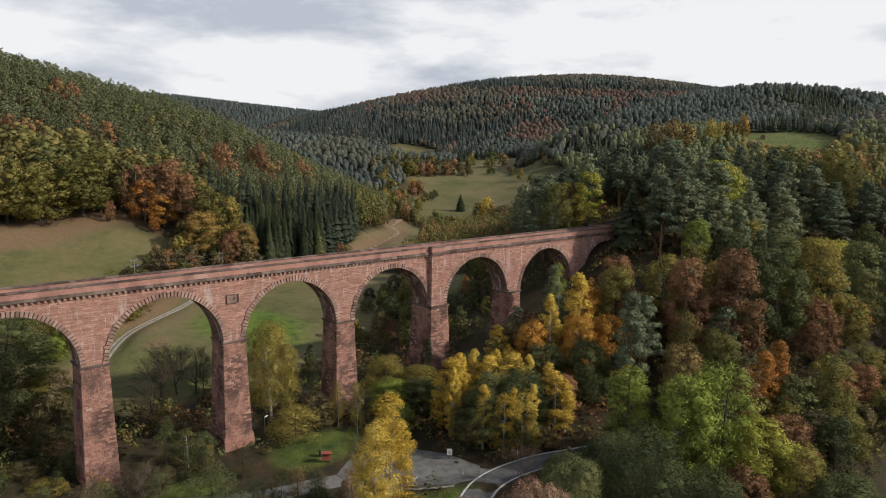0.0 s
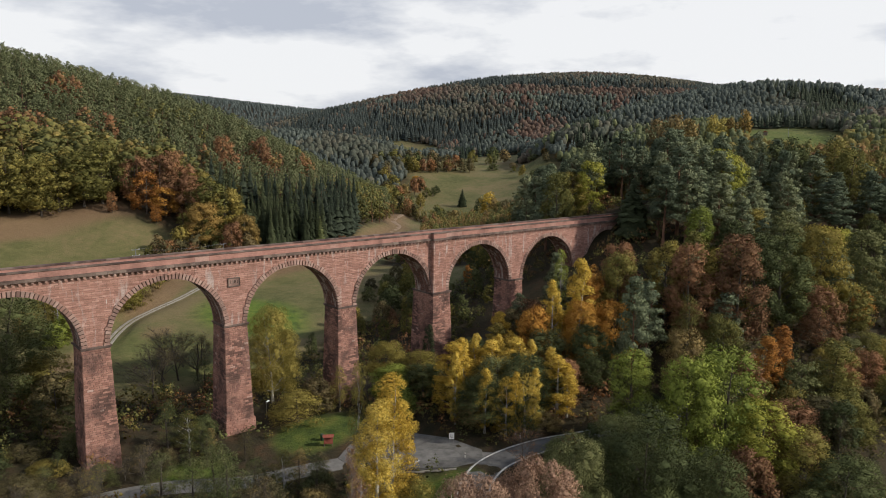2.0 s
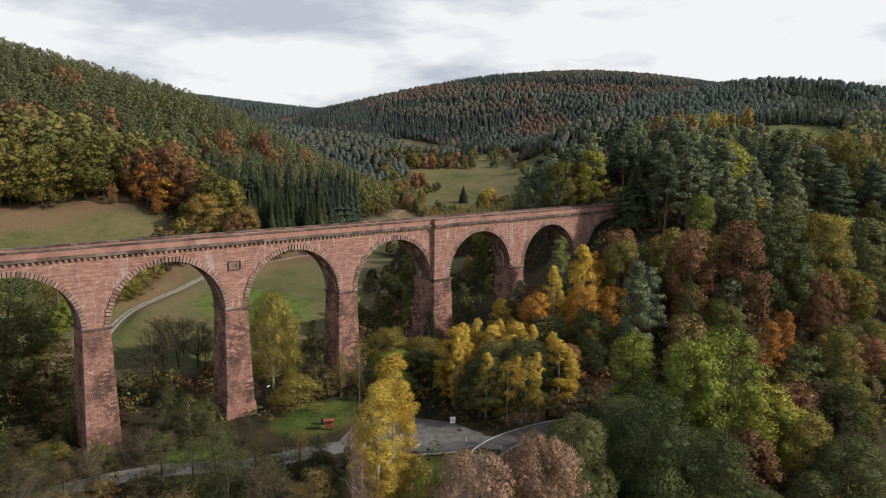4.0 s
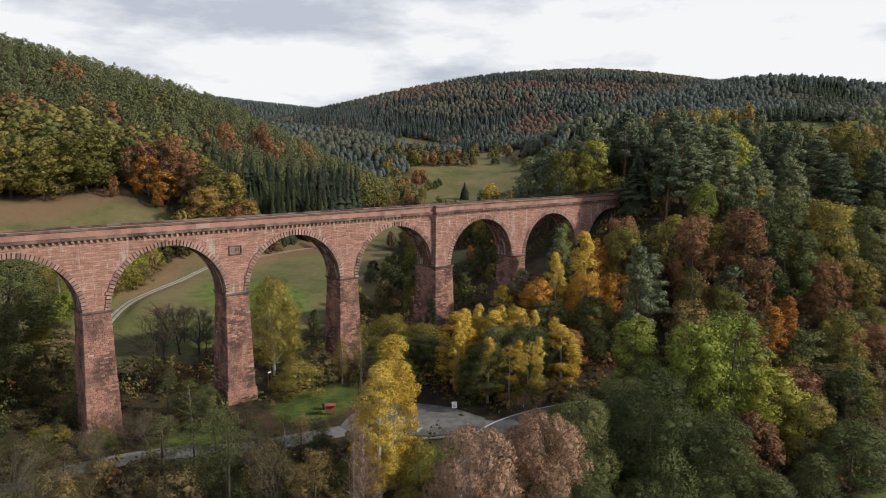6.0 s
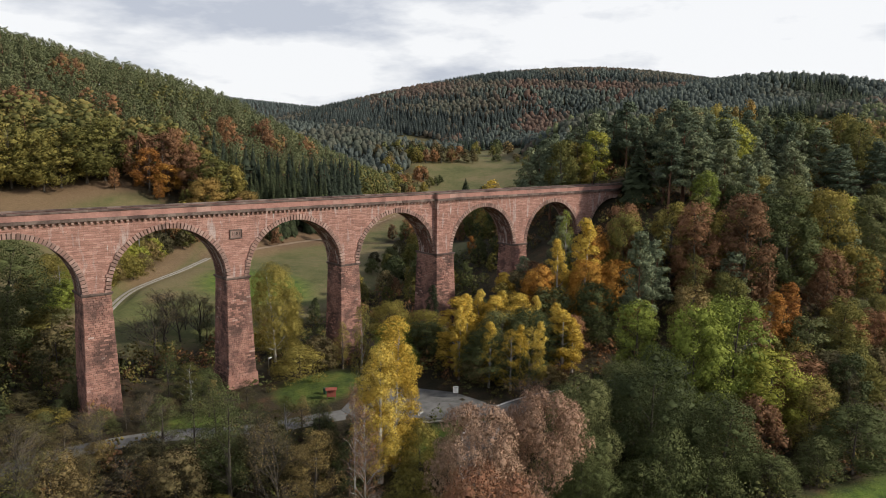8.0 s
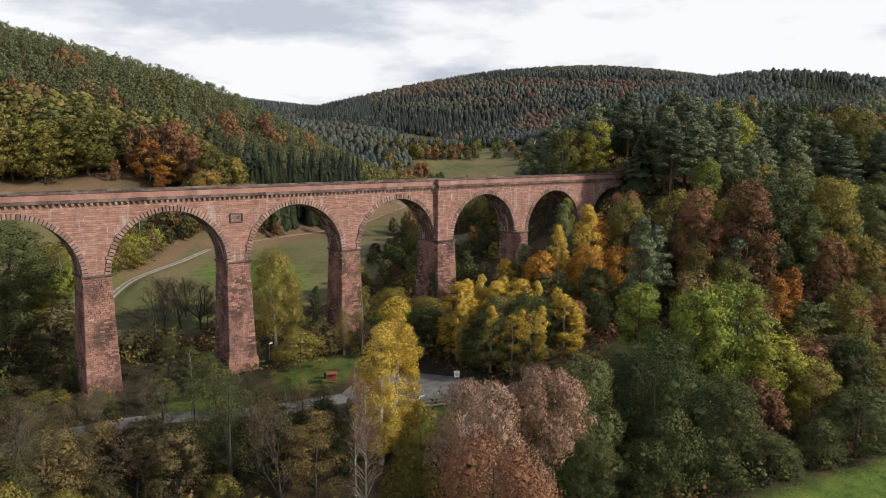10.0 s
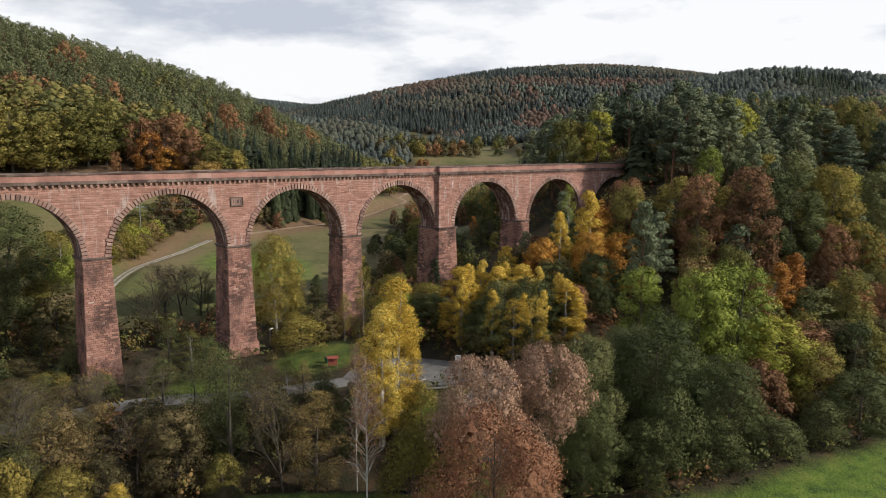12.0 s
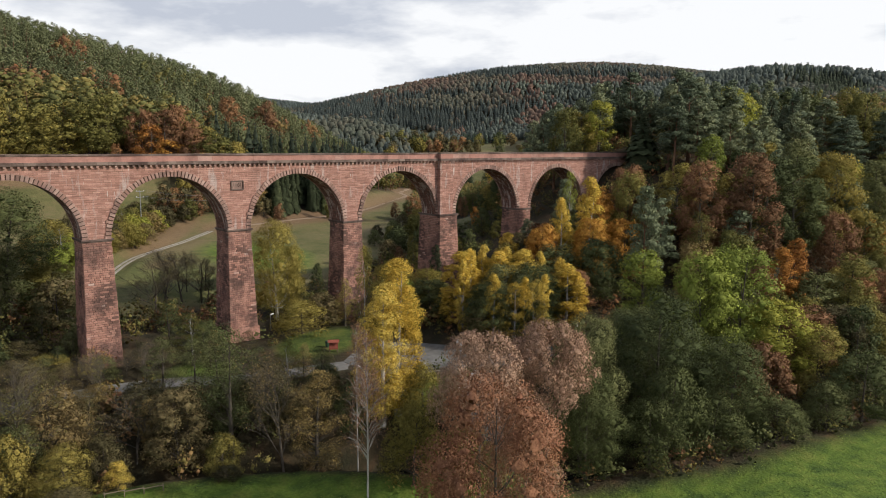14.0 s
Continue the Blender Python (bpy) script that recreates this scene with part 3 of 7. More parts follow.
def build_ground():
    gx, gy = axis(-3500, 4500, -112, 110, 2.0), axis(-3500, 4500, -100, 110, 2.0)
    X, Y = np.meshgrid(gx, gy)
    Z = height(X.ravel(), Y.ravel())
    v = np.stack((X.ravel(), Y.ravel(), Z), 1)
    nx, ny = len(gx), len(gy)
    i, j = np.meshgrid(np.arange(nx - 1), np.arange(ny - 1))
    a = (j * nx + i).ravel()
    m = Mass()
    m.add(v, np.stack((a, a + 1, a + nx + 1, a + nx), 1))
    ob = m.build("ground", GROUND, smooth=True)
    tagged(ob, "grassy valley floor and leaf-strewn wooded slopes", "ground", kind="structure")
    lush, dry = open_land(v[:, 0], v[:, 1])
    bare = np.clip(1.4 - oval(v[:, 0], v[:, 1], -62, 147, 45, 8, 4), 0, 0.8)
    bare = np.maximum(bare, np.clip(1.3 - oval(v[:, 0], v[:, 1], -45, 95, 30, 7, 48), 0, 0.7))
    d, _ = along_line(v[:, 0], v[:, 1], PATH)
    bare = np.maximum(bare, np.clip((9 - d) / 6, 0, 0.8))
    bare = np.maximum(bare, np.clip(1.3 - oval(v[:, 0], v[:, 1], -8, -71, 12, 1.6, -12), 0, 0.7))
    bare = np.maximum(bare, np.clip(1.3 - oval(v[:, 0], v[:, 1], -28, 95, 26, 4.5, 48), 0, 0.8))
    bare = np.maximum(bare, np.clip(1.2 - oval(v[:, 0], v[:, 1], -42, 58, 5, 3, 30), 0, 0.6))
    d, _ = along_line(v[:, 0], v[:, 1], [(-62, 50, 0), (-70, 42, 0), (-75, 26, 0), (-73, 15, 0)])
    bare = np.maximum(bare, np.clip((4.5 - d) / 4, 0, 0.75))
    green = np.clip(1.5 - oval(v[:, 0], v[:, 1], -15, 62, 14, 18, 0), 0, 1) + np.clip(1.5 - oval(v[:, 0], v[:, 1], -40, 40, 10, 22, 30), 0, 0.2)
    green = green + np.clip(1.5 - oval(v[:, 0], v[:, 1], -36, -9, 8, 5.5, 0), 0, 0.6) + np.clip(1.4 - oval(v[:, 0], v[:, 1], 385, 520, 95, 24, 53), 0, 0.8)
    green = green + np.clip(1.5 - oval(v[:, 0], v[:, 1], -30, -38, 7, 4, -30), 0, 0.8) + np.clip(1.3 - oval(v[:, 0], v[:, 1], 488, 152, 54, 40, 35), 0, 0.6)
    green = green + np.clip(1.3 - oval(v[:, 0], v[:, 1], -60, -9, 6, 4, 0), 0, 0.7)
    cover = np.stack((np.clip(lush + green, 0, 1), dry, bare, np.ones(len(v))), 1)
    at = ob.data.attributes.new("cover", "FLOAT_COLOR", "POINT")
    at.data.foreach_set("color", cover.astype(np.float32).ravel())


build_ground()


def ribbon(name, line, width, mat, lift, label, category, offset=0.0, thick=0.25):
    """A strip of road with edges that go into the ground."""
    p = np.array(line)
    d = np.gradient(p[:, :2], axis=0)
    d /= np.linalg.norm(d, axis=1)[:, None]
    nrm = np.stack((-d[:, 1], d[:, 0]), 1)
    m = Mass()
    rows = []
    for side, drop in ((-width / 2 - 0.1, -thick), (-width / 2, 0), (0, 0.02), (width / 2, 0), (width / 2 + 0.1, -thick)):
        q = p.copy()
        q[:, :2] += nrm * (side + offset)
        q[:, 2] += lift + drop
        rows.append(q)
    v = np.concatenate(rows)
    n = len(p)
    f = [(r * n + k, r * n + k + 1, (r + 1) * n + k + 1, (r + 1) * n + k) for r in range(4) for k in range(n - 1)]
    m.add(v, np.array(f))
    ob = m.build(name, mat)
    tagged(ob, label, category, kind="structure")
    return ob


ribbon("road", ROAD, 5.6, ASPHALT, 0.06, "curving grey asphalt country road with white edge lines", "road")
ribbon("road_edge_line", ROAD, 0.17, LINE_PAINT, 0.09, "white painted line along the road's edge", "road marking", 2.45, 0.02)
ribbon("road_edge_line", ROAD, 0.17, LINE_PAINT, 0.09, "white painted line along the road's edge", "road marking", -2.45, 0.02)
ribbon("lane", LANE, 4.6, LANE_TAR, 0.05, "worn grey lane passing under the viaduct", "lane")
for side in (-0.62, 0.62):
    ribbon("field_track", TRACK, 0.75, GRAVEL, 0.05, "pale gravel wheel rut climbing beside the field", "track", side)
ribbon("woodland_path", PATH, 2.8, SAND, 0.05, "sandy path along the foot of the woods", "path")
ribbon("stream", STREAM, 4.2, WATER, -0.2, "narrow dark stream between bushes", "stream")

# ---- the viaduct ----
SPRING, RISE, DEPTH, TOP = 30.35, 9.78, 5.0, 42.55
BAYS = [(-106.65, 9.75), (-82.95, 9.75), (-59.25, 9.75), (-35.55, 9.75), (-11.85, 9.75), (12.95, 9.75), (36.95, 9.75), (60.9, 9.75)]
RING = 0.90

viaduct = thing("viaduct", "tall railway viaduct of weathered red sandstone with round arches", "viaduct", kind="")


def bay_wall(k, x0, x1, xc, r):
    """One bay of the walls over an arch, cut out to the half circle, with its vault."""
    m = Mass()
    ang = [math.pi * (1 - s / 44) for s in range(45)]
    low = [(x0, SPRING)] + [(xc + r * math.cos(a), SPRING + r * math.sin(a)) for a in ang] + [(x1, SPRING)]
    n = len(low)
    v = []
    for y in (0.0, DEPTH):
        v += [(x, y, z) for x, z in low] + [(x, y, TOP) for x, z in low]
    f = []
    for s in range(n - 1):
        if low[s + 1][0] - low[s][0] > 1e-6:
            f.append((s, s + 1, n + s + 1, n + s))
            f.append((2 * n + s, 3 * n + s, 3 * n + s + 1, 2 * n + s + 1))
    m.add(np.array(v), np.array(f))
    wall = m.build("spandrel_wall", WALL_STONE, viaduct)
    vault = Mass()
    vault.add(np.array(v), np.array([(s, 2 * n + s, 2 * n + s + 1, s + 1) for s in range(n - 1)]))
    vault.build("vault", VAULT_STONE, wall, "arch vault in darker tones than the walls, with white lime streaks")


def edges():
    out = []
    for k, (xc, r) in enumerate(BAYS):
        a = xc - r - 2.1 if k == 0 else (BAYS[k - 1][0] + BAYS[k - 1][1] + xc - r) / 2
        b = xc + r + 2.1 if k == len(BAYS) - 1 else (xc + r + BAYS[k + 1][0] - BAYS[k + 1][1]) / 2
        out.append((a, b))
    return out


EDGES = edges()
for k, (xc, r) in enumerate(BAYS):
    bay_wall(k, *EDGES[k], xc, r)

rng = np.random.default_rng(4)


def pier_stones(parent, cx, half, y0, y1, base, top, bx, by, course=0.36, size=0.72):
    """Rock-faced blocks in courses on all four faces of a tapering pier."""
    m = Mass()
    n = int(round((top - base) / course))
    hc = (top - base) / n
    for c in range(n):
        z0, z1 = base + c * hc + 0.03, base + (c + 1) * hc - 0.03
        for face in range(4):
            lo, hi = top - z0, top - z1
            if face in (0, 2):
                a0, a1, b0, b1 = cx - half - bx * lo, cx + half + bx * lo, cx - half - bx * hi, cx + half + bx * hi
            else:
                a0, a1, b0, b1 = y0 - by * lo, y1 + by * lo, y0 - by * hi, y1 + by * hi
            cuts = [0.0]
            count = max(2, int((a1 - a0) / size))
            for s in range(1, count):
                cuts.append((s + (0.25 if c % 2 else -0.2) + rng.uniform(-0.18, 0.18)) / count)
            cuts.append(1.0)
            for s in range(count):
                proud = rng.uniform(0.0, 0.10)
                u0, u1 = cuts[s], cuts[s + 1]
                g = 0.018 / (a1 - a0)
                pts = []
                for u, (p0, p1), depth_at, z in ((u0 + g, (a0, a1), lo, z0), (u1 - g, (a0, a1), lo, z0), (u1 - g, (b0, b1), hi, z1), (u0 + g, (b0, b1), hi, z1)):
                    w = p0 + (p1 - p0) * u
                    for inside in (0.12, -proud):
                        if face == 0:
                            pts.append((w, y0 - by * depth_at + inside, z))
                        elif face == 2:
                            pts.append((w, y1 + by * depth_at - inside, z))
                        elif face == 1:
                            pts.append((cx - half - bx * depth_at + inside, w, z))
                        else:
                            pts.append((cx + half + bx * depth_at - inside, w, z))
                q = np.array(pts)
                mid = q[1::2].mean(0)
                q[1::2] = mid + (q[1::2] - mid) * (1 - 0.025)
                m.add(q, np.array([(1, 3, 5, 7), (0, 2, 3, 1), (2, 4, 5, 3), (4, 6, 7, 5), (6, 0, 1, 7)]))
    return tagged(m.build("stonework", PIER_STONE, parent), kind="stuff")


def build_pier(cx, half, y0, y1, base, plinth):
    top = SPRING - 0.28
    bx, by = 0.030, 0.034
    foot = base - 2.0
    lo = top - foot
    bm = bmesh.new()
    ring = []
    for z, e in ((foot, lo), (top, 0)):
        ring.append([bm.verts.new(p) for p in ((cx - half - bx * e + 0.05, y0 - by * e + 0.05, z), (cx + half + bx * e - 0.05, y0 - by * e + 0.05, z), (cx + half + bx * e - 0.05, y1 + by * e - 0.05, z), (cx - half - bx * e + 0.05, y1 + by * e - 0.05, z))])
    for s in range(4):
        bm.faces.new((ring[0][s], ring[0][(s + 1) % 4], ring[1][(s + 1) % 4], ring[1][s]))
    bm.faces.new(ring[1])
    body = part("pier", bm, JOINT, viaduct, "tapering pier of rock-faced red sandstone blocks")
    pier_stones(body, cx, half, y0, y1, foot, top, bx, by)
    if plinth:
        e = top - plinth
        pier_stones(body, cx, half + bx * e + 0.22, y0 - by * e - 0.22, y1 + by * e + 0.22, foot, plinth, bx, by, 0.42, 0.95)
    bm = bmesh.new()
    for z0, z1, out in ((top - 0.02, top + 0.16, 0.14), (top + 0.16, top + 0.42, 0.30)):
        vs = [bm.verts.new(tuple(q)) for q in box_v(cx - half - out, cx + half + out, y0 - out, y1 + out, z0, z1)]
        for f in BOX_F:
            bm.faces.new([vs[t] for t in f])
    part("impost_band", bm, COPING_STONE, body, "projecting dark weathered stone band")


PIERS = [(-94.8, 2.1, 0, DEPTH, 12.5, 0), (-71.1, 2.1, 0, DEPTH, 9.5, 0), (-47.4, 2.1, 0, DEPTH, 7.5, 12.6), (-23.7, 2.1, 0, DEPTH, 9.5, 0),
         (0.4, 2.4, -1.0, DEPTH + 1.0, 14, 0), (24.95, 2.25, 0, DEPTH, 20, 0), (48.92, 2.2, 0, DEPTH, 29, 0)]
for p in PIERS:
    build_pier(*p)
# broad pilaster that runs up the group pier to the parapet
pilaster = box_part("pilaster", WALL_STONE, viaduct, -1.9, 1.7, -0.95, -0.003, SPRING + 0.14, 42.09, "broad projecting pilaster up to the parapet", 0.03)
box_part("cornice", COPING_STONE, pilaster, -2.1, 1.9, -1.42, -0.55, 42.09, 42.56, "dark mossy cornice stone", 0.03)
box_part("parapet", PARAPET_STONE, pilaster, -1.9, 1.7, -1.06, -0.14, 42.56, 43.54, "", 0.02)
box_part("coping", COPING_STONE, pilaster, -2.05, 1.85, -1.2, -0.26, 43.54, 43.84, "", 0.04)
for s in range(5):
    box_part("bracket", RING_STONE, pilaster, -1.85 + 0.78 * s, -1.49 + 0.78 * s, -1.3, -0.953, 41.72, 42.08)
# buried ends of the viaduct
box_part("abutment", WALL_STONE, viaduct, 72.75, 84, 0.0, DEPTH, 24, TOP, "stone abutment in the wooded bank")
box_part("abutment", WALL_STONE, viaduct, -130, -118.5, 0.0, DEPTH, 8, TOP, "stone abutment in the wooded bank")

# rings of wedge stones: those of the nearer arches as single stones
N_RING = 52


def wedge(xc, r, k, y0, y1, grow):
    a0 = math.pi * (k + 0.14) / N_RING
    a1 = math.pi * (k + 0.86) / N_RING
    v = []
    for y in (y0, y1):
        for a, rad in ((a0, r - 0.03), (a1, r - 0.03), (a1, r + grow), (a0, r + grow)):
            v.append((xc + rad * math.cos(a), y, SPRING + rad * math.sin(a)))
    return np.array(v)


WEDGE_F = np.array([(0, 1, 2, 3), (7, 6, 5, 4), (0, 4, 5, 1), (1, 5, 6, 2), (2, 6, 7, 3), (3, 7, 4, 0)])
shapes = []
for s in range(4):
    me = bpy.data.meshes.new("voussoir")
    q = wedge(0, 9.75, N_RING // 2, -0.12 - 0.05 * s, 0.35, RING - 0.10 + 0.11 * (s % 3)) - np.array((0, 0, SPRING))
    me.from_pydata([tuple(t) for t in q], [], [tuple(t) for t in WEDGE_F])
    me.materials.append(RING_STONE)
    shapes.append(me)
rest = Mass()
for k, (xc, r) in enumerate(BAYS):
    for s in range(N_RING):
        if 2 <= k <= 4:
            ob = new("voussoir", shapes[int(rng.integers(4))])
            ob.parent = viaduct
            ob.matrix_basis = Matrix.Translation((xc, 0, SPRING)) @ Matrix.Rotation(-math.pi * (s - N_RING // 2) / N_RING, 4, "Y")
        else:
            rest.add(wedge(xc, r, s, -0.12, 0.35, RING), WEDGE_F)
        rest.add(wedge(xc, r, s, DEPTH - 0.35, DEPTH + 0.12, RING), WEDGE_F)
tagged(rest.build("voussoir_ring", RING_STONE, viaduct), kind="stuff")

# dark band on the wall behind the wedge stones, painting shade into their gaps
for xc, r in BAYS:
    ring = Mass()
    a = np.linspace(0, math.pi, 49)
    for y, out in ((-0.012, -1), (DEPTH + 0.012, 1)):
        arc = [np.stack((xc + q * np.cos(a), np.full(49, y), SPRING + q * np.sin(a)), 1) for q in (r - 0.01, r + RING - 0.12)]
        quads = [(k, k + 1, 50 + k, 49 + k) if out > 0 else (k, 49 + k, 50 + k, k + 1) for k in range(48)]
        ring.add(np.concatenate(arc), np.array(quads))
    ring.build("ring_joint", JOINT, viaduct, "dark band that paints shade between the ring stones")

# cornice on small brackets, parapets, coping and the path between them
X0, X1 = -130.0, 84.0
dent = Mass()
x = X0
while x < X1:
    for y0, y1 in ((-0.38, 0.1), (DEPTH - 0.1, DEPTH + 0.38)):
        dent.add(box_v(x, x + 0.36, y0, y1, 41.72, 42.08), BOX_F)
    x += 0.9
tagged(dent.build("corbelling", RING_STONE, viaduct, "small square stone corbels under the cornice"), kind="stuff")


def course(name, mat, z0, z1, y0, y1, length, jig, label):
    m = Mass()
    x = X0
    while x < X1:
        w = length * rng.uniform(0.8, 1.2)
        a, b, c = rng.uniform(-jig, jig, 3)
        m.add(box_v(x, min(x + w - 0.008, X1), y0 + a, y1 + b, z0, z1 + c * 0.7), BOX_F)
        x += w
    return tagged(m.build(name, mat, viaduct, label), kind="stuff")


for y, s in ((0.0, 1), (DEPTH, -1)):
    def span(a, b):
        return (y + s * a, y + s * b) if s > 0 else (y + s * b, y + s * a)
    course("cornice", COPING_STONE, 42.08, 42.56, *span(-0.52, 0.2), 1.5, 0.015, "dark mossy cornice stones")
    course("parapet", PARAPET_STONE, 42.56, 43.50, *span(-0.12, 0.28), 2.4, 0.006, "low parapet of pale red sandstone")
    course("coping", COPING_STONE, 43.50, 43.76, *span(-0.24, 0.40), 1.9, 0.01, "weathered coping stones")
box_part("track_bed", BALLAST, viaduct, X0, X1, 0.285, DEPTH - 0.285, 42.5, 42.72, "mossy gravel bed between the parapets")
# year stone
pl = box_part("plaque", RING_STONE, viaduct, -48.6, -46.5, -0.10, 0.05, 37.55, 39.0, "framed stone plaque with a year")
for a in ((-48.7, -46.4, 38.92, 39.1), (-48.7, -46.4, 37.45, 37.63), (-48.7, -48.5, 37.63, 38.92), (-46.6, -46.4, 37.63, 38.92)):
    box_part("plaque_edge", COPING_STONE, pl, a[0], a[1], -0.22, -0.102, a[2], a[3])
txt = bpy.data.curves.new("year", "FONT")
txt.body, txt.size, txt.extrude, txt.align_x, txt.align_y = "1881", 0.85, 0.02, "CENTER", "CENTER"
tmp = bpy.data.objects.new("year", txt)
year_mesh = bpy.data.meshes.new_from_object(tmp)
bpy.data.objects.remove(tmp)
year_mesh.materials.append(COPING_STONE)
year = new("year", year_mesh)
year.parent = pl
year.matrix_basis = pose(-47.55, -0.125, 38.27, 90, 0, 0)

# ---- trees ----
TWIG_BARK = bark_material("red_brown_twig_bark", (0.10, 0.065, 0.05), (0.24, 0.16, 0.125), 2.0)


def cards(p, nrm, size, rg, flat=0.6, squash=0.62):
    """Small rhombic leaf sprays at points, facing roughly along the normals."""
    n = len(p)
    q = nrm + rg.normal(0, flat, (n, 3))
    q /= np.linalg.norm(q, axis=1)[:, None] + 1e-9
    u = np.cross(q, rg.normal(0, 1, (n, 3)))
    u /= np.linalg.norm(u, axis=1)[:, None] + 1e-9
    w = np.cross(q, u)
    s = (size * rg.uniform(0.6, 1.35, n))[:, None]
    fold = q * s * 0.25
    v = np.stack((p + u * s, p + w * s * squash + fold, p - u * s, p - w * s * squash + fold), 1).reshape(-1, 3)
    return v, np.arange(4 * n).reshape(n, 4)


def sprays(p, nrm, size, rg, flat=0.6):
    """Three-cornered leaf sprays, for trees of the woods."""
    n = len(p)
    q = nrm + rg.normal(0, flat, (n, 3))
    q /= np.linalg.norm(q, axis=1)[:, None] + 1e-9
    u = np.cross(q, rg.normal(0, 1, (n, 3)))
    u /= np.linalg.norm(u, axis=1)[:, None] + 1e-9
    w = np.cross(q, u)
    s = (size * rg.uniform(0.6, 1.4, n))[:, None]
    v = np.stack((p + u * s, p - u * s * 0.6 + w * s * 0.75, p - u * s * 0.6 - w * s * 0.75), 1).reshape(-1, 3)
    return v, np.arange(3 * n).reshape(n, 3)


def on_ball(n, rg, up=0.25):
    d = rg.normal(0, 1, (n, 3))
    d[:, 2] += up
    return d / (np.linalg.norm(d, axis=1)[:, None] + 1e-9)


_g = (1 + 5 ** 0.5) / 2
ICO_V = np.array([(-1, _g, 0), (1, _g, 0), (-1, -_g, 0), (1, -_g, 0), (0, -1, _g), (0, 1, _g), (0, -1, -_g), (0, 1, -_g), (_g, 0, -1), (_g, 0, 1), (-_g, 0, -1), (-_g, 0, 1)]) / math.hypot(1, _g)
ICO_F = np.array([(0, 11, 5), (0, 5, 1), (0, 1, 7), (0, 7, 10), (0, 10, 11), (1, 5, 9), (5, 11, 4), (11, 10, 2), (10, 7, 6), (7, 1, 8), (3, 9, 4), (3, 4, 2), (3, 2, 6), (3, 6, 8), (3, 8, 9), (4, 9, 5), (2, 4, 11), (6, 2, 10), (8, 6, 7), (9, 8, 1)])
OCT_V = np.array([(1, 0, 0), (0, 1, 0), (-1, 0, 0), (0, -1, 0), (0, 0, 1), (0, 0, -1)], float)
OCT_F = np.array([(0, 1, 4), (1, 2, 4), (2, 3, 4), (3, 0, 4), (1, 0, 5), (2, 1, 5), (3, 2, 5), (0, 3, 5)])


def blob(c, r, rg, squash=0.8, round_one=False):
    """A rough lump that fills the heart of a clump."""
    v, f = (ICO_V, ICO_F) if round_one else (OCT_V, OCT_F)
    o = v * (rg.uniform(0.82, 1.15, (len(v), 1)) if round_one else rg.uniform(0.62, 1.25, (len(v), 1))) * r
    o[:, 2] *= squash
    return o + c, f


def crown_lobes(style, H, R, lobes, rg, big=1.0, low=0.34):
    """Centres and radii of the clumps that make up a crown of height H over the ground."""
    out = []
    for k in range(lobes):
        t = (k + rg.uniform(0, 1)) / lobes
        if style == "pine":
            z = H * (low + (0.97 - low) * t)
            rad = R * (0.12 + 0.88 * (1 - t) ** 0.65) * math.sqrt(rg.uniform(0.15, 1)) * 0.85
            r = R * rg.uniform(0.17, 0.27) * (1.1 - 0.35 * t)
        elif style in ("dome", "pine_dome"):
            top = 0.90 if style == "dome" else 0.93
            foot = 0.08 if style == "dome" else 0.42
            z = H * (foot + (top - foot) * t)
            rad = R * math.sqrt(max(0.0, 1 - t ** (2.4 if style == "dome" else 2.2))) * math.sqrt(rg.uniform(0.25, 1)) * 0.72
            r = R * rg.uniform(0.30, 0.44) * (1.0 if style == "dome" else 1.08 - 0.4 * t)
        elif style == "column":
            z = H * (0.08 + 0.88 * t)
            rad = R * (0.10 + 0.90 * math.sin(math.pi * (0.25 + 0.70 * t))) * math.sqrt(rg.uniform(0.1, 1)) * 0.82
            r = R * rg.uniform(0.17, 0.29)
        elif style == "spread":
            z = H * (0.58 + 0.37 * t)
            rad = R * math.sqrt(max(0.05, 1 - ((t - 0.25) / 0.8) ** 2)) * math.sqrt(rg.uniform(0.12, 1)) * 0.95
            r = R * rg.uniform(0.12, 0.21)
        elif style == "bush":
            z = H * (0.12 + 0.74 * t)
            rad = R * math.sqrt(max(0.08, 1 - t * t)) * math.sqrt(rg.uniform(0.3, 1)) * 0.86
            r = R * rg.uniform(0.15, 0.27)
        else:
            z = H * (0.13 + 0.80 * t)
            rad = R * math.sin(math.pi * (0.26 + 0.64 * t)) ** 0.7 * math.sqrt(rg.uniform(0.4, 1)) * 0.84
            r = R * rg.uniform(0.13, 0.25)
        a = rg.uniform(0, 2 * math.pi)
        out.append((np.array((rad * math.cos(a), rad * math.sin(a), z)), r * big))
    return out


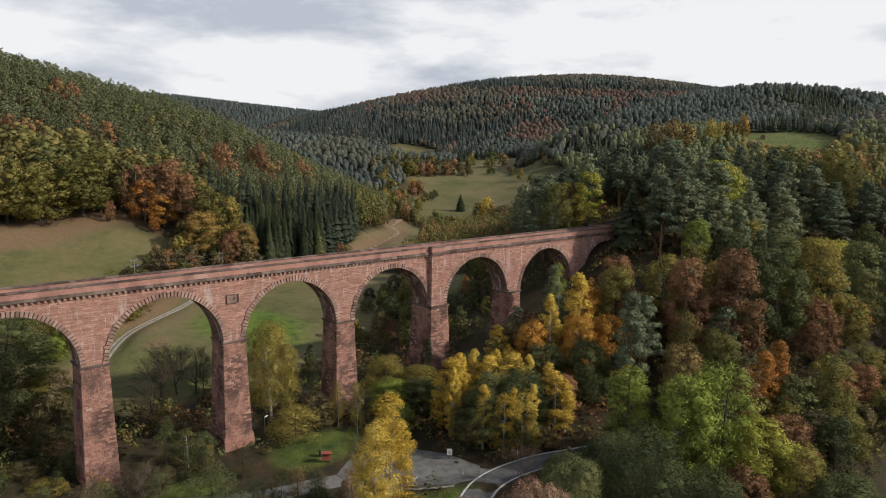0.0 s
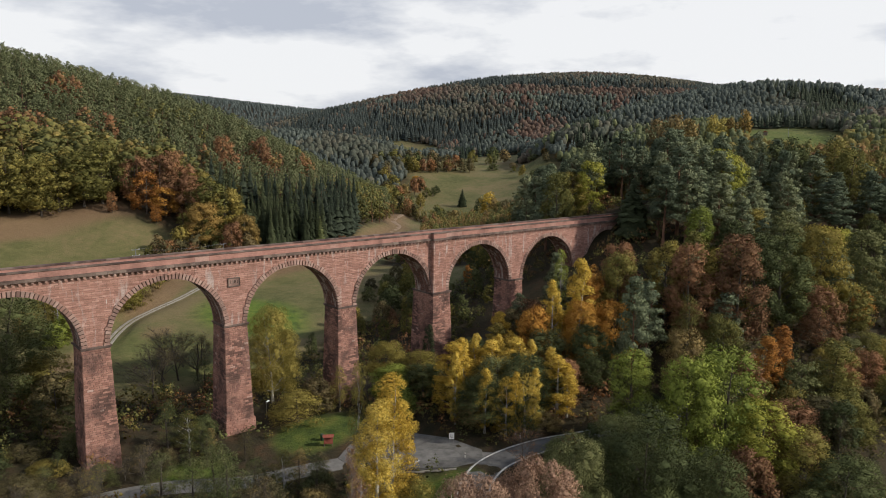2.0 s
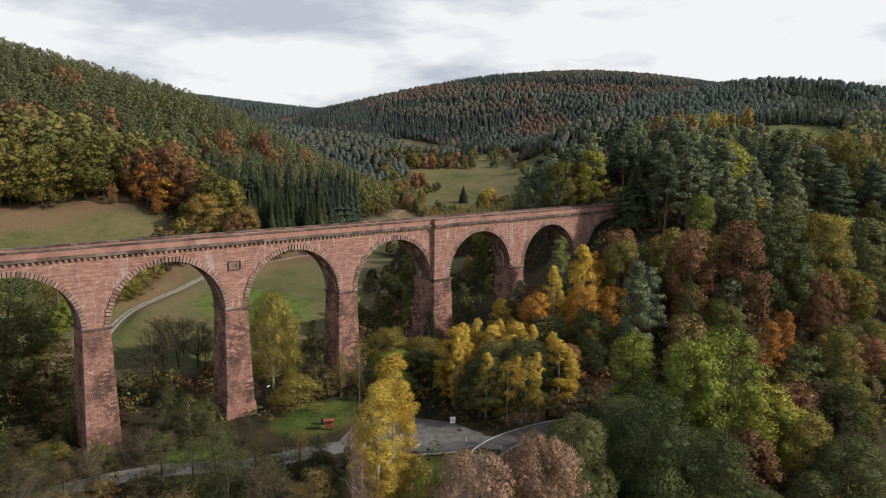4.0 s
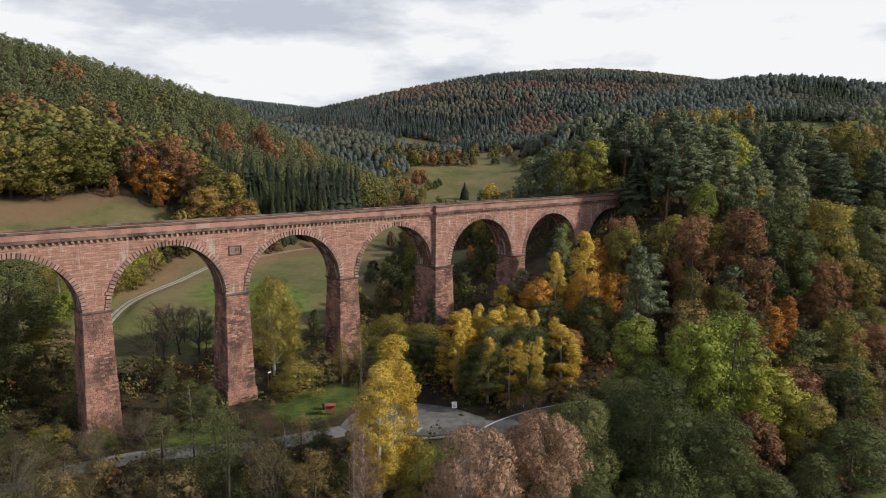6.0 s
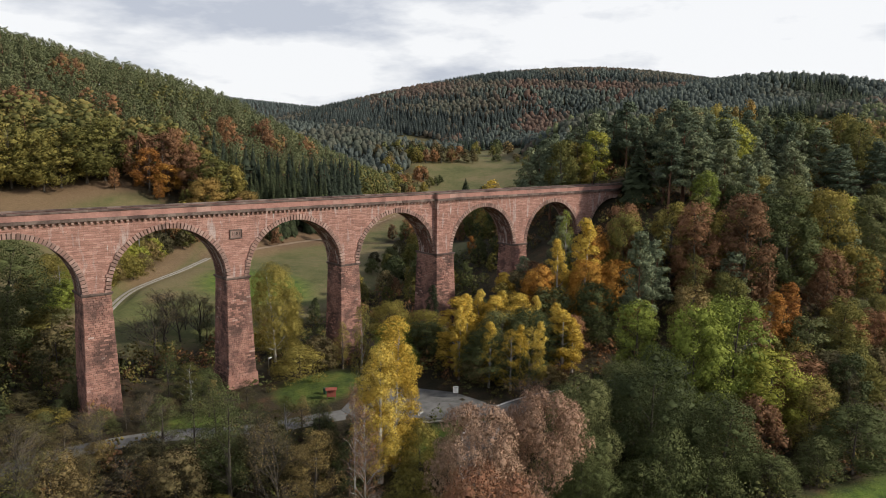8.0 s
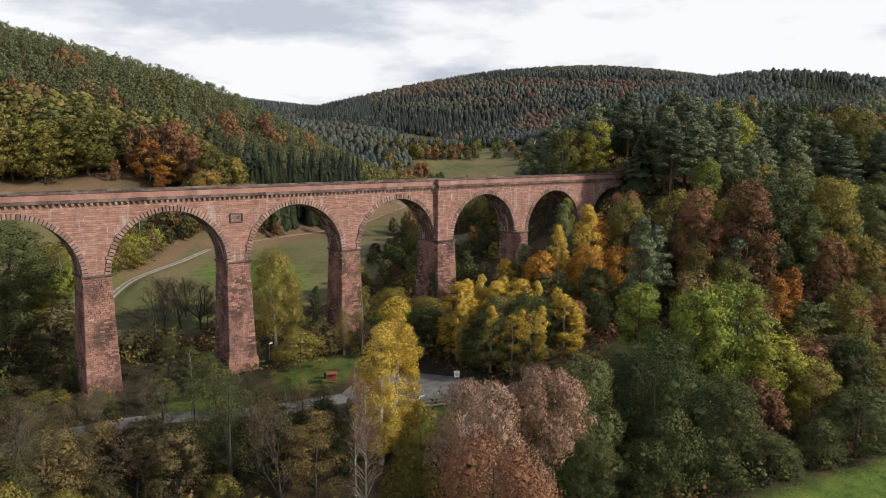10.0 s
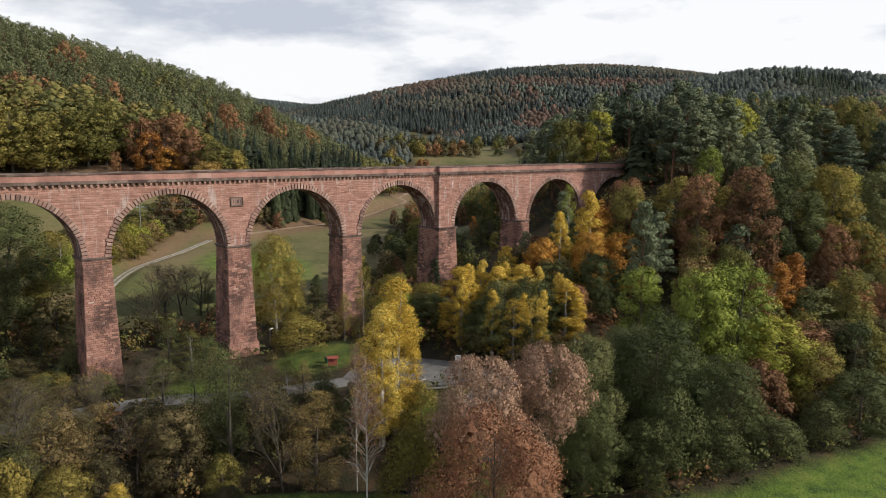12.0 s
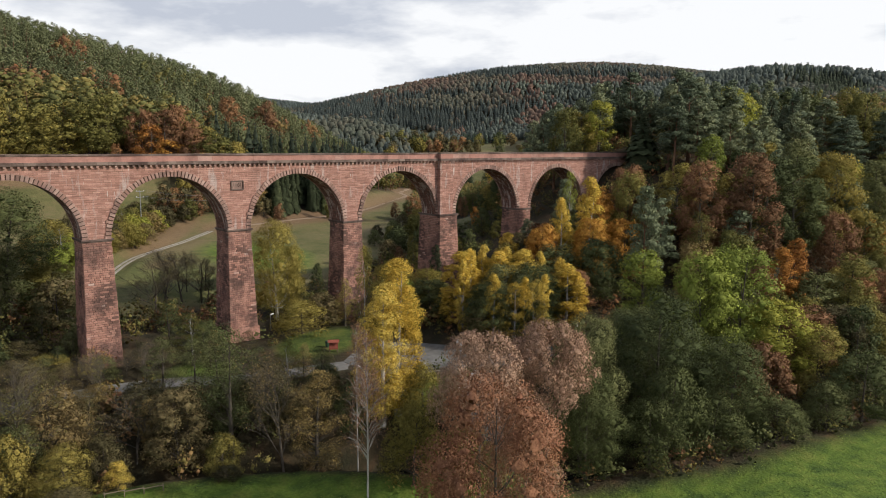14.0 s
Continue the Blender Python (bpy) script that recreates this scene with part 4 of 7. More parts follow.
def leafy(style, H, R, lobes, leaves, size, seed, limbs=True, core=0.62, sides=7, big=1.0, rough=0.75, low=0.34, lumps=False):
    """Trunk with limbs, and a crown of leaf sprays in clumps: two masses."""
    rg = np.random.default_rng(seed)
    wood, crown = Mass(), Mass()
    cl = crown_lobes(style, H, R, lobes, rg, big, low)
    bend = rg.normal(0, 0.03 * H, 2)
    stem = [(bend[0] * t * t, bend[1] * t * t, H * 0.9 * t - 0.4) for t in np.linspace(0, 1, 6)]
    base = 0.013 * H + 0.05
    wood.add(*tube(stem, [base * (1.35 - 0.35 * min(1, k)) * (1 - k / 5.6) for k in range(6)], sides))
    if limbs:
        for c, r in cl[:: max(1, lobes // 26)]:
            z0 = max(0.12 * H, c[2] - rg.uniform(0.9, 1.6) * np.hypot(c[0], c[1]) * 0.7 - 0.05 * H)
            t = min(1.0, z0 / (0.9 * H))
            s = np.array((bend[0] * t * t, bend[1] * t * t, z0))
            mid = (s + c) / 2 + rg.normal(0, 0.03 * R, 3) + np.array((0, 0, -0.05 * R))
            wood.add(*tube([s, mid, c], [base * 0.26 * (1 - 0.6 * t), base * 0.15 * (1 - 0.6 * t), 0.012], 4))
    flat_z = 0.6 if style == "pine" else 0.85
    squash = np.array((1, 1, flat_z))
    cc, rr = np.array([c for c, _ in cl]), np.array([r for _, r in cl])
    k = int(leaves * 2.4)
    pick = rg.choice(len(cl), k, p=rr ** 2 / (rr ** 2).sum())
    d = on_ball(k, rg, 0.45)
    p = cc[pick] + d * (rr[pick] * rg.uniform(0.70, 1.22, k))[:, None] * squash
    buried = np.zeros(k, bool)
    for s in range(len(cl)):
        buried |= ((((p - cc[s]) / squash) ** 2).sum(1) < (0.66 * rr[s]) ** 2) & (pick != s)
    keep = np.flatnonzero(~buried)[:leaves]
    p, d = p[keep], d[keep]
    heart = np.array((0, 0, H * 0.5))

    def outward(p, d, each):
        o = (p - heart) / np.array((R, R, H * 0.45))
        return np.repeat(0.8 * d + 0.5 * o + rg.normal(0, 0.28, (len(p), 3)), each, 0)

    crown.add(*sprays(p, d, size, rg, rough))
    soft = [outward(p, d, 3)]
    # loose sprays that break the outline
    k = max(3, leaves // 16)
    away = on_ball(k, rg, 0.6)
    loose = p[rg.integers(0, len(p), k)] + away * (rg.uniform(0.15, 0.6, k) * rr.mean())[:, None]
    crown.add(*sprays(loose, away, size * 0.9, rg, 0.9))
    soft.append(outward(loose, away, 3))
    if core:
        for c, r in cl:
            v, f = blob(c, r * core, rg, flat_z, lumps)
            crown.add(v, f)
            soft.append(0.8 * (v - c) / r + 0.45 * (v - heart) / np.array((R, R, H * 0.45)))
    crown.soften(soft)
    return wood, crown


def conical(crown, R):
    """Shading directions of a cone: outwards and a little up."""
    soft = []
    for v in crown.v:
        o = v.astype(float) / R
        o[:, 2] = 0.45
        soft.append(o)
    crown.soften(soft)


def cone_tree(H, R, tiers, sides, seed):
    """A fir far off: ragged skirts one above the other."""
    rg = np.random.default_rng(seed)
    wood, crown = Mass(), Mass()
    wood.add(*tube([(0, 0, -0.4), (0, 0, H)], [0.2, 0.02], 3))
    for k in range(tiers):
        t = k / tiers
        z0, z1 = H * (0.10 + 0.80 * t), H * min(1.0, 0.10 + 0.80 * t + 0.95 / tiers)
        r = R * (1 - t) ** 0.8 + 0.2
        a = [2 * math.pi * (s + rg.uniform(-0.2, 0.2)) / sides for s in range(sides)]
        ring = [(r * rg.uniform(0.7, 1.2) * math.cos(q), r * rg.uniform(0.7, 1.2) * math.sin(q), z0 - rg.uniform(0, 0.05) * H) for q in a]
        crown.add(np.array(ring + [(0, 0, z1)]), np.array([(s, (s + 1) % sides, sides) for s in range(sides)]))
    conical(crown, R)
    return wood, crown


def bare_birch(H, R, seed):
    """A slim leafless birch: straight stem, rising side branches with hanging twigs."""
    rg = np.random.default_rng(seed)
    wood, twigs, tips = Mass(), Mass(), []
    stem = [np.array((0.10 * math.sin(2.2 * t), 0.08 * math.sin(3.1 * t + seed), H * t - 0.4)) for t in np.linspace(0, 1, 9)]
    wood.add(*tube(stem, [(0.0062 * H + 0.03) * (1 - k / 8.4) for k in range(9)], 7))
    for k in range(64):
        t = rg.uniform(0.36, 0.98)
        s = np.array((0, 0, H * t - 0.4))
        a = rg.uniform(0, 2 * math.pi)
        reach = R * (1.0 - t) ** 0.8 * rg.uniform(0.4, 0.95) + 0.4
        o = np.array((math.cos(a), math.sin(a), 0))
        mid = s + o * reach * 0.55 + np.array((0, 0, reach * 0.65))
        end = s + o * reach + np.array((0, 0, reach * 0.85))
        wood.add(*tube([s, mid, end], [0.045 * (1.25 - t), 0.032 * (1.25 - t), 0.012], 4))
        for q in range(14):
            u = rg.uniform(0.25, 1.0)
            f = s + (end - s) * u + np.array((0, 0, 0.12 * reach * math.sin(math.pi * u)))
            g = f + rg.normal(0, 0.32, 3) * (0.5 + 0.6 * reach) + np.array((0, 0, 0.12))
            twigs.add(*tube([f, (f + g) / 2, g], [0.016, 0.012, 0.006], 3))
            tips.append(g)
    return wood, twigs, np.array(tips)


def spruce(H, R, whorls, per, seed, lod=1):
    """A fir cone of drooping boughs, ragged at the edge."""
    rg = np.random.default_rng(seed)
    wood, crown = Mass(), Mass()
    wood.add(*tube([(0, 0, -0.4), (0, 0, H * 0.5), (0, 0, H)], [0.017 * H + 0.05, 0.011 * H, 0.02], 6))
    for k in range(whorls):
        t = k / whorls
        z = H * (0.08 + 0.90 * t)
        r = R * (1 - t) ** 0.85 * rg.uniform(0.8, 1.12) + 0.12
        n = max(4, int(per * (1 - 0.5 * t)))
        for s in range(n):
            a = 2 * math.pi * (s + rg.uniform(-0.35, 0.35)) / n + k * 0.7
            ra = r * rg.uniform(0.75, 1.1)
            o = np.array((math.cos(a), math.sin(a), 0))
            side = np.array((-math.sin(a), math.cos(a), 0)) * (0.22 * r + 0.14)
            tip = o * ra + np.array((0, 0, z - 0.34 * ra))
            mid = o * ra * 0.55 + np.array((0, 0, z - 0.06 * ra))
            hang = np.array((0, 0, -0.22 * r - 0.08))
            root = np.array((0, 0, z + 0.03 * H))
            crown.add(np.array([root, mid + side + hang, tip, mid - side + hang]), np.array([(0, 1, 2, 3)]))
            if lod:
                crown.add(np.array([mid, mid + side * 1.5 + o * 0.3 * r + hang * 0.8, tip + hang, mid - side * 1.5 + o * 0.3 * r + hang * 0.8]), np.array([(0, 1, 2, 3)]))
    conical(crown, R)
    return wood, crown


def bare_tree(H, R, seed, levels=4, kids=5, lean=0.42):
    """A leafless tree: limbs that fork down to fine twigs. Also gives the twig ends."""
    rg = np.random.default_rng(seed)
    wood, tips = Mass(), []

    def grow(p, d, length, rad, level):
        mid = p + d * length * 0.5 + rg.normal(0, 0.03 * length, 3)
        end = p + d * length + rg.normal(0, 0.05 * length, 3)
        if level > 2:
            wood.add(*tube([p, end], [rad, rad * 0.5], 3))
        else:
            wood.add(*tube([p, mid, end], [rad, rad * 0.8, rad * 0.55], 6 if level == 0 else 4 if level < 2 else 3))
        if level >= levels:
            tips.append(end)
            return
        for s in range(kids + (2 if level == 0 else 0)):
            t = rg.uniform(0.35, 1.0)
            q = p + (end - p) * t
            a = rg.uniform(0, 2 * math.pi)
            e = d + np.array((math.cos(a), math.sin(a), 0.25)) * rg.uniform(0.6, 1.3) * lean * 1.6
            e /= np.linalg.norm(e)
            grow(q, e, length * rg.uniform(0.45, 0.65), rad * 0.42 * (1.15 - 0.4 * t) + 0.004, level + 1)
        if level < 2:
            grow(end, (d + rg.normal(0, 0.12, 3)) / np.linalg.norm(d + rg.normal(0, 0.05, 3)), length * 0.6, rad * 0.55, level + 1)
    grow(np.array((0, 0, -0.4)), np.array((0, 0, 1.0)), H * 0.5, 0.008 * H + 0.02, 0)
    return wood, np.array(tips)


KINDS = {  # style, height and radius as built, clumps, sprays, spray size
    "fine_round": ("round", 18.0, 6.0, 84, 42000, 0.083),
    "spread": ("spread", 18.0, 6.0, 110, 28000, 0.085),
    "fine_bush": ("bush", 8.0, 4.0, 80, 12000, 0.075),
    "fine_column": ("column", 18.0, 3.0, 110, 24000, 0.074),
    "round": ("round", 18.0, 6.0, 72, 12000, 0.155),
    "oval": ("round", 20.0, 4.6, 68, 10500, 0.145),
    "column": ("column", 18.0, 3.0, 80, 6000, 0.145),
    "bush": ("bush", 8.0, 4.0, 60, 3200, 0.17),
    "thin": ("column", 16.0, 3.4, 70, 8500, 0.078),
    "pine": ("pine", 20.0, 4.2, 64, 6000, 0.18),
    "wood_pine": ("pine", 20.0, 4.2, 46, 3400, 0.23),
    "wood_round": ("round", 18.0, 6.0, 50, 3800, 0.25),
    "far": ("bush", 12.0, 4.5, 24, 600, 0.42),
}
MADE = {}


def prototype(kind, leaf, bark, variant):
    key = (kind, leaf, variant)
    if key in MADE:
        return MADE[key]
    seed = 11 + 7 * variant + sum(ord(c) for c in kind)
    crown = None
    if kind == "spruce":
        wood, crown = spruce(20.0, 3.6, 24, 11, seed)
        H, R = 20.0, 3.6
    elif kind in ("bare", "bare_birch"):
        H, R = 18.0, 4.0
        twigs = None
        if kind == "bare_birch":
            wood, twigs, tips = bare_birch(H, R, seed)
        else:
            wood, tips = bare_tree(H, R, seed)
        if leaf:
            rg = np.random.default_rng(seed)
            crown = Mass()
            p = tips[rg.random(len(tips)) < 0.75]
            p = np.concatenate((p, p + rg.normal(0, 0.25, p.shape)))
            crown.add(*cards(p, on_ball(len(p), rg), 0.085, rg, 1.0))
    else:
        style, H, R, lobes, leaves, size = KINDS[kind]
        wood, crown = leafy(style, H, R, lobes, leaves, size, seed, core=0.0 if kind == "thin" else 0.36 if kind[:4] == "fine" or kind == "spread" else 0.55, big={"far": 1.6, "fine_round": 1.35, "round": 1.25, "oval": 1.25, "wood_round": 1.3, "wood_pine": 1.15}.get(kind, 1.0))
    ob = thing("tree", "tree", "tree")
    wood.build("trunk", bark, ob)
    if kind == "bare_birch":
        twigs.build("branch_crown", TWIG_BARK, ob, "thin reddish-brown branches and twigs")
    if crown is not None:
        crown.build("crown", LEAF[leaf], ob)
    MADE[key] = (ob, H, R)
    return MADE[key]


USED = []
PLACED = []
TREE_NAMES = {"pine": "pine_tree", "spruce": "spruce_tree", "bush": "bush", "fine_bush": "bush", "bare": "bare_tree", "bare_birch": "birch_tree"}


def plant(x, y, top, radius, kind, leaf, label, bark=None, variant=0, sink=0.0, name=""):
    """Sets a tree whose tip reaches the height top."""
    src, H, R = prototype(kind, leaf, bark or BARK, variant)
    g = h1(x, y) - sink
    sz, sr = max(0.1, (top - g) / H), radius * (1.12 if kind in ("bare", "bare_birch", "thin") else 1.25) / R
    turn = (x * 37.7 + y * 91.3) % 360
    if src in USED:
        ob = copy_thing(src, pose(x, y, g, 0, 0, turn))
    else:
        ob = src
        USED.append(src)
        ob.matrix_basis = pose(x, y, g, 0, 0, turn)
    ob.scale = (sr, sr, sz)
    ob.name = name or TREE_NAMES.get(kind, "tree")
    PLACED.append((x, y, radius))
    return tagged(ob, label, "bush" if kind[-4:] == "bush" else "tree")



# ---- paved yard where lane and road meet ----


def yard():
    rim = [(-38, -19), (-34, -16.5), (-28, -16), (-22, -19.5), (-18.5, -26), (-17, -33), (-20, -36.6), (-25, -35), (-29, -31), (-34, -27.5), (-38, -24)]
    cx, cy = sum(p[0] for p in rim) / len(rim), sum(p[1] for p in rim) / len(rim)
    n = len(rim)
    v = [(cx, cy, h1(cx, cy) + 0.075)]
    for s in (0.25, 0.5, 0.75, 1.0, 1.03):
        for x, y in rim:
            px, py = cx + (x - cx) * s, cy + (y - cy) * s
            v.append((px, py, h1(px, py) + (0.075 if s <= 1 else -0.25)))
    f = [(0, 1 + k, 1 + (k + 1) % n) for k in range(n)]
    f += [(1 + r * n + k, 1 + (r + 1) * n + k, 1 + (r + 1) * n + (k + 1) % n, 1 + r * n + (k + 1) % n) for r in range(4) for k in range(n)]
    tagged(mesh_object("yard", v, f, CONCRETE), "cracked pale grey paved yard beside the lane", "paved yard", kind="structure")


yard()


def flat_strip(name, pts, width, mat, lift, label, category):
    """A narrow raised strip that follows the ground."""
    line = [(x, y, h1(x, y)) for x, y in pts]
    return ribbon(name, smooth_line(line, 4), width, mat, lift, label, category, 0.0, 0.2)


flat_strip("kerb", [(-38.2, -24.5), (-34, -28.2), (-29, -31.8), (-25.2, -35.6)], 0.22, GRAVEL, 0.14, "pale stone kerb along the yard", "kerb")
flat_strip("road_arrow", [(-29.5, -29.6), (-28.6, -29.0), (-27.8, -28.8)], 0.5, LINE_PAINT, 0.10, "worn white arrow painted on the yard", "road marking")
# trees and bushes by the stream and the lane
plant(-59.2, -78.3, 25.8, 5.7, "fine_round", "red_oak", "large oak with dense russet-red autumn leaves", variant=1)
plant(-48.6, -71.5, 19.5, 3.8, "fine_round", "rose", "oak with tan and russet autumn leaves", variant=2)
plant(-47.2, -63.2, 24.6, 4.6, "spread", "rose", "spreading oak with dry pinkish-brown leaves", variant=0)
plant(-37.5, -64.9, 24.8, 4.8, "spread", "rose", "spreading oak with dry pinkish-brown leaves", variant=2)
plant(-57.7, -55.6, 25.5, 4.2, "bare_birch", "rust", "slender leafless birch with a white trunk", BIRCH_BARK, 1, name="birch_tree")
plant(-39.9, -37.2, 29.4, 3.7, "fine_column", "yellow", "tall birch with bright golden-yellow leaves", BIRCH_BARK, 0, name="birch_tree")
plant(-43.0, -37.8, 26.0, 3.5, "fine_column", "yellow", "slim birch with golden-yellow leaves", BIRCH_BARK, 1, name="birch_tree")
plant(-43.2, -33.4, 31.0, 2.2, "thin", "olive", "slim pale green-yellow birch", BIRCH_BARK, 0, name="birch_tree")
plant(-49.5, -41.0, 22.0, 2.6, "bare_birch", "rust", "thin bare birch with a few brown leaves", BIRCH_BARK, 0, name="birch_tree")
plant(-38.4, -41.5, 14.5, 3.2, "fine_bush", "birch", "olive-yellow bush beside the lane")
plant(-47.4, -51.0, 13.0, 3.8, "fine_bush", "birch", "olive-yellow bush at the meadow's edge")
plant(-41.5, -54.5, 9.5, 3.0, "fine_bush", "olive", "olive-yellow bush under the oaks", variant=1)
plant(-58.5, -36.5, 18.5, 4.2, "bare", "shrub", "sparse grey-green alder by the stream", variant=1)
plant(-54.0, -37.5, 15.5, 4.0, "thin", "shrub", "brownish alder by the stream")
plant(-62.8, -29.4, 21.0, 4.4, "thin", "alder", "dark grey-green alder with a bare lower trunk", variant=1)
plant(-65.5, -24.0, 18.5, 3.6, "thin", "alder", "sparse alder with a dark trunk")
plant(-69.5, -27.5, 13.5, 3.8, "round", "shrub", "brownish half-bare shrub tree", variant=1)
plant(-60.5, 0.2, 19.0, 2.4, "thin", "alder", "slim pale birch beside a pier", BIRCH_BARK, 1)
plant(-57.5, -1.8, 17.0, 2.8, "thin", "olive", "slim yellowing birch beside a pier", BIRCH_BARK, 0)
plant(-67.0, -7.5, 14.5, 3.0, "bare", "shrub", "half-bare grey shrub in front of a pier", variant=2)
plant(-75.5, -9.5, 14.5, 3.2, "bare", "shrub", "half-bare grey shrub in front of a pier", variant=0)
plant(-79.0, 1.5, 13.0, 3.0, "fine_bush", "olive", "olive bush beside a pier", variant=1)
plant(-81.0, 9.0, 14.0, 3.4, "fine_bush", "shrub", "brown-green bush behind the viaduct")
plant(-84.5, -6.0, 15.0, 4.2, "fine_bush", "shrub", "brownish thicket by the lane", variant=1)
plant(-88.0, 4.0, 17.0, 4.0, "round", "alder", "dark green tree below an arch", variant=2)
plant(-88.0, -22.5, 17.5, 5.0, "bare", "olive", "grey-brown half-bare tree by the stream", variant=1)
plant(-90.5, -28.0, 13.0, 4.0, "fine_bush", "olive", "yellowing bush by the stream", variant=2)
plant(-84.0, -30.5, 10.5, 3.4, "fine_bush", "olive", "ochre bush by the stream")
plant(-85.0, -36.5, 7.5, 2.8, "fine_bush", "shrub", "brown bush at the meadow's edge", variant=2)
plant(-78.8, -27.0, 9.5, 3.0, "fine_bush", "shrub", "dark brown thicket over the stream")
plant(-78.2, -31.0, 6.8, 1.5, "fine_bush", "yellow", "small golden bush by the stream", variant=1)
plant(-74.0, -24.5, 12.5, 3.6, "bare", "shrub", "dark bare thicket over the stream", variant=0)
plant(-71.5, -20.0, 13.0, 3.6, "fine_bush", "shrub", "dark brown thicket below the lane", variant=2)
plant(-65.5, -33.0, 8.0, 2.4, "fine_bush", "olive", "olive bush over the stream", variant=1)
plant(-61.0, -24.0, 12.0, 3.4, "fine_bush", "shrub", "brownish bush below the lane", variant=1)
plant(-54.5, -27.0, 12.5, 3.4, "fine_bush", "alder", "grey-green bush below the lane")
plant(-49.0, -31.5, 12.5, 3.2, "fine_bush", "shrub", "reddish-brown bush below the lane", variant=2)
plant(-52.5, -35.0, 10.5, 3.2, "bare", "shrub", "bare grey shrub by the stream", variant=2)
plant(-66.5, -36.5, 4.6, 1.8, "fine_bush", "shrub", "low ochre bush on the meadow bank")
plant(-46.0, -26.5, 12.0, 2.6, "fine_bush", "alder", "green bush beside the lane", variant=2)
for x, y, top, radius, kind, leaf, label, variant in (
        (-97.0, -17.0, 17.5, 3.2, "thin", "shrub", "half-bare brownish tree beside the lane", 0), (-91.5, -15.5, 16.0, 3.0, "thin", "olive", "yellowing tree beside the lane", 1),
        (-86.0, -15.0, 17.0, 3.2, "bare", "shrub", "half-bare grey tree beside the lane", 2), (-80.5, -14.5, 15.5, 3.0, "thin", "shrub", "brownish tree beside the lane", 2),
        (-75.0, -14.0, 16.5, 2.8, "bare", "olive", "half-bare yellowing tree beside the lane", 1), (-67.5, -16.5, 17.5, 3.0, "thin", "alder", "grey-green alder beside the lane", 0),
        (-60.5, -20.0, 18.0, 3.2, "thin", "alder", "grey-green alder beside the lane", 1), (-55.5, -23.5, 15.5, 2.8, "thin", "alder", "grey-green alder beside the lane", 2),
        (-51.5, -25.0, 16.0, 2.6, "thin", "olive", "pale green alder beside the lane", 0), (-47.5, -28.0, 15.0, 2.8, "thin", "alder", "grey-green alder beside the lane", 1)):
    plant(x, y, top, radius, kind, leaf, label, variant=variant)
# dark alders over the near meadow
plant(-24.8, -59.8, 22.6, 4.6, "fine_round", "alder", "dense dark green alder by the meadow", variant=0)
plant(-27.5, -63.0, 17.0, 4.0, "fine_round", "alder", "dense dark green alder by the meadow", variant=1)
plant(-12.5, -63.5, 24.6, 6.6, "fine_round", "alder", "dense dark green alder by the meadow", variant=1)
plant(-15.5, -68.0, 16.5, 5.0, "fine_bush", "alder", "low spreading alder by the meadow", variant=1)
plant(-4.0, -70.0, 18.0, 5.4, "fine_round", "alder", "grey-green alder with silvery leaves", variant=2)
plant(-8.0, -56.5, 21.0, 5.0, "fine_round", "alder", "grey-green alder above the road", variant=0)
plant(-18.0, -54.0, 17.5, 4.6, "fine_round", "alder", "grey-green alder beside the road", variant=2)
plant(-19.5, -67.5, 12.5, 4.4, "fine_bush", "alder", "low dark alder at the meadow's edge", variant=2)
plant(-9.5, -71.0, 11.5, 4.6, "fine_bush", "alder", "low dark alder at the meadow's edge", variant=0)
plant(1.5, -75.0, 9.5, 4.4, "fine_bush", "alder", "dark bush at the meadow's edge", variant=2)
plant(2.2, -50.2, 28.6, 3.8, "oval", "maple", "bright green maple beside the road", variant=0)
plant(6.0, -59.2, 28.8, 5.2, "round", "maple", "bright yellow-green maple beside the road", variant=1)
plant(13.6, -61.8, 29.4, 6.0, "round", "maple", "bright yellow-green maple beside the road", variant=2)
plant(16.0, -67.5, 20.5, 5.2, "round", "maple", "yellow-green maple above the meadow", variant=0)
plant(8.0, -69.0, 15.5, 4.2, "bush", "rust", "rust-brown shrub among the maples")
plant(20.0, -72.5, 16.5, 4.4, "round", "olive", "olive-yellow tree above the meadow", variant=1)
plant(17.5, -80.5, 14.0, 4.8, "round", "alder", "dark green alder at the meadow's edge", variant=0)
plant(11.0, -78.0, 10.5, 3.8, "fine_bush", "alder", "dark bush at the meadow's edge")
plant(26.0, -79.5, 12.5, 4.4, "fine_bush", "alder", "dark green thicket at the meadow's edge", variant=1)
plant(28.0, -66.5, 17.5, 5.0, "round", "rust", "brown half-bare tree beside the road", variant=1)
plant(36.0, -68.5, 17.0, 4.8, "round", "shrub", "ochre-brown tree beside the road", variant=2)
plant(44.0, -70.5, 16.5, 4.6, "round", "olive", "yellowing tree beside the road", variant=0)
plant(51.0, -64.5, 24.8, 4.6, "oval", "olive", "olive-yellow tree beside the road", variant=1)
plant(36.5, -57.5, 26.5, 2.8, "column", "orange", "orange larch beside the road", PINE_BARK, 0)
plant(41.5, -58.0, 28.0, 2.8, "column", "orange", "orange larch beside the road", PINE_BARK, 1)
plant(30.5, -57.0, 24.0, 3.0, "column", "rust", "rust-brown larch beside the road", PINE_BARK, 0)
plant(-17.0, -43.0, 16.5, 2.4, "bare", "rust", "small bare reddish-brown tree in the road's bend", variant=1)
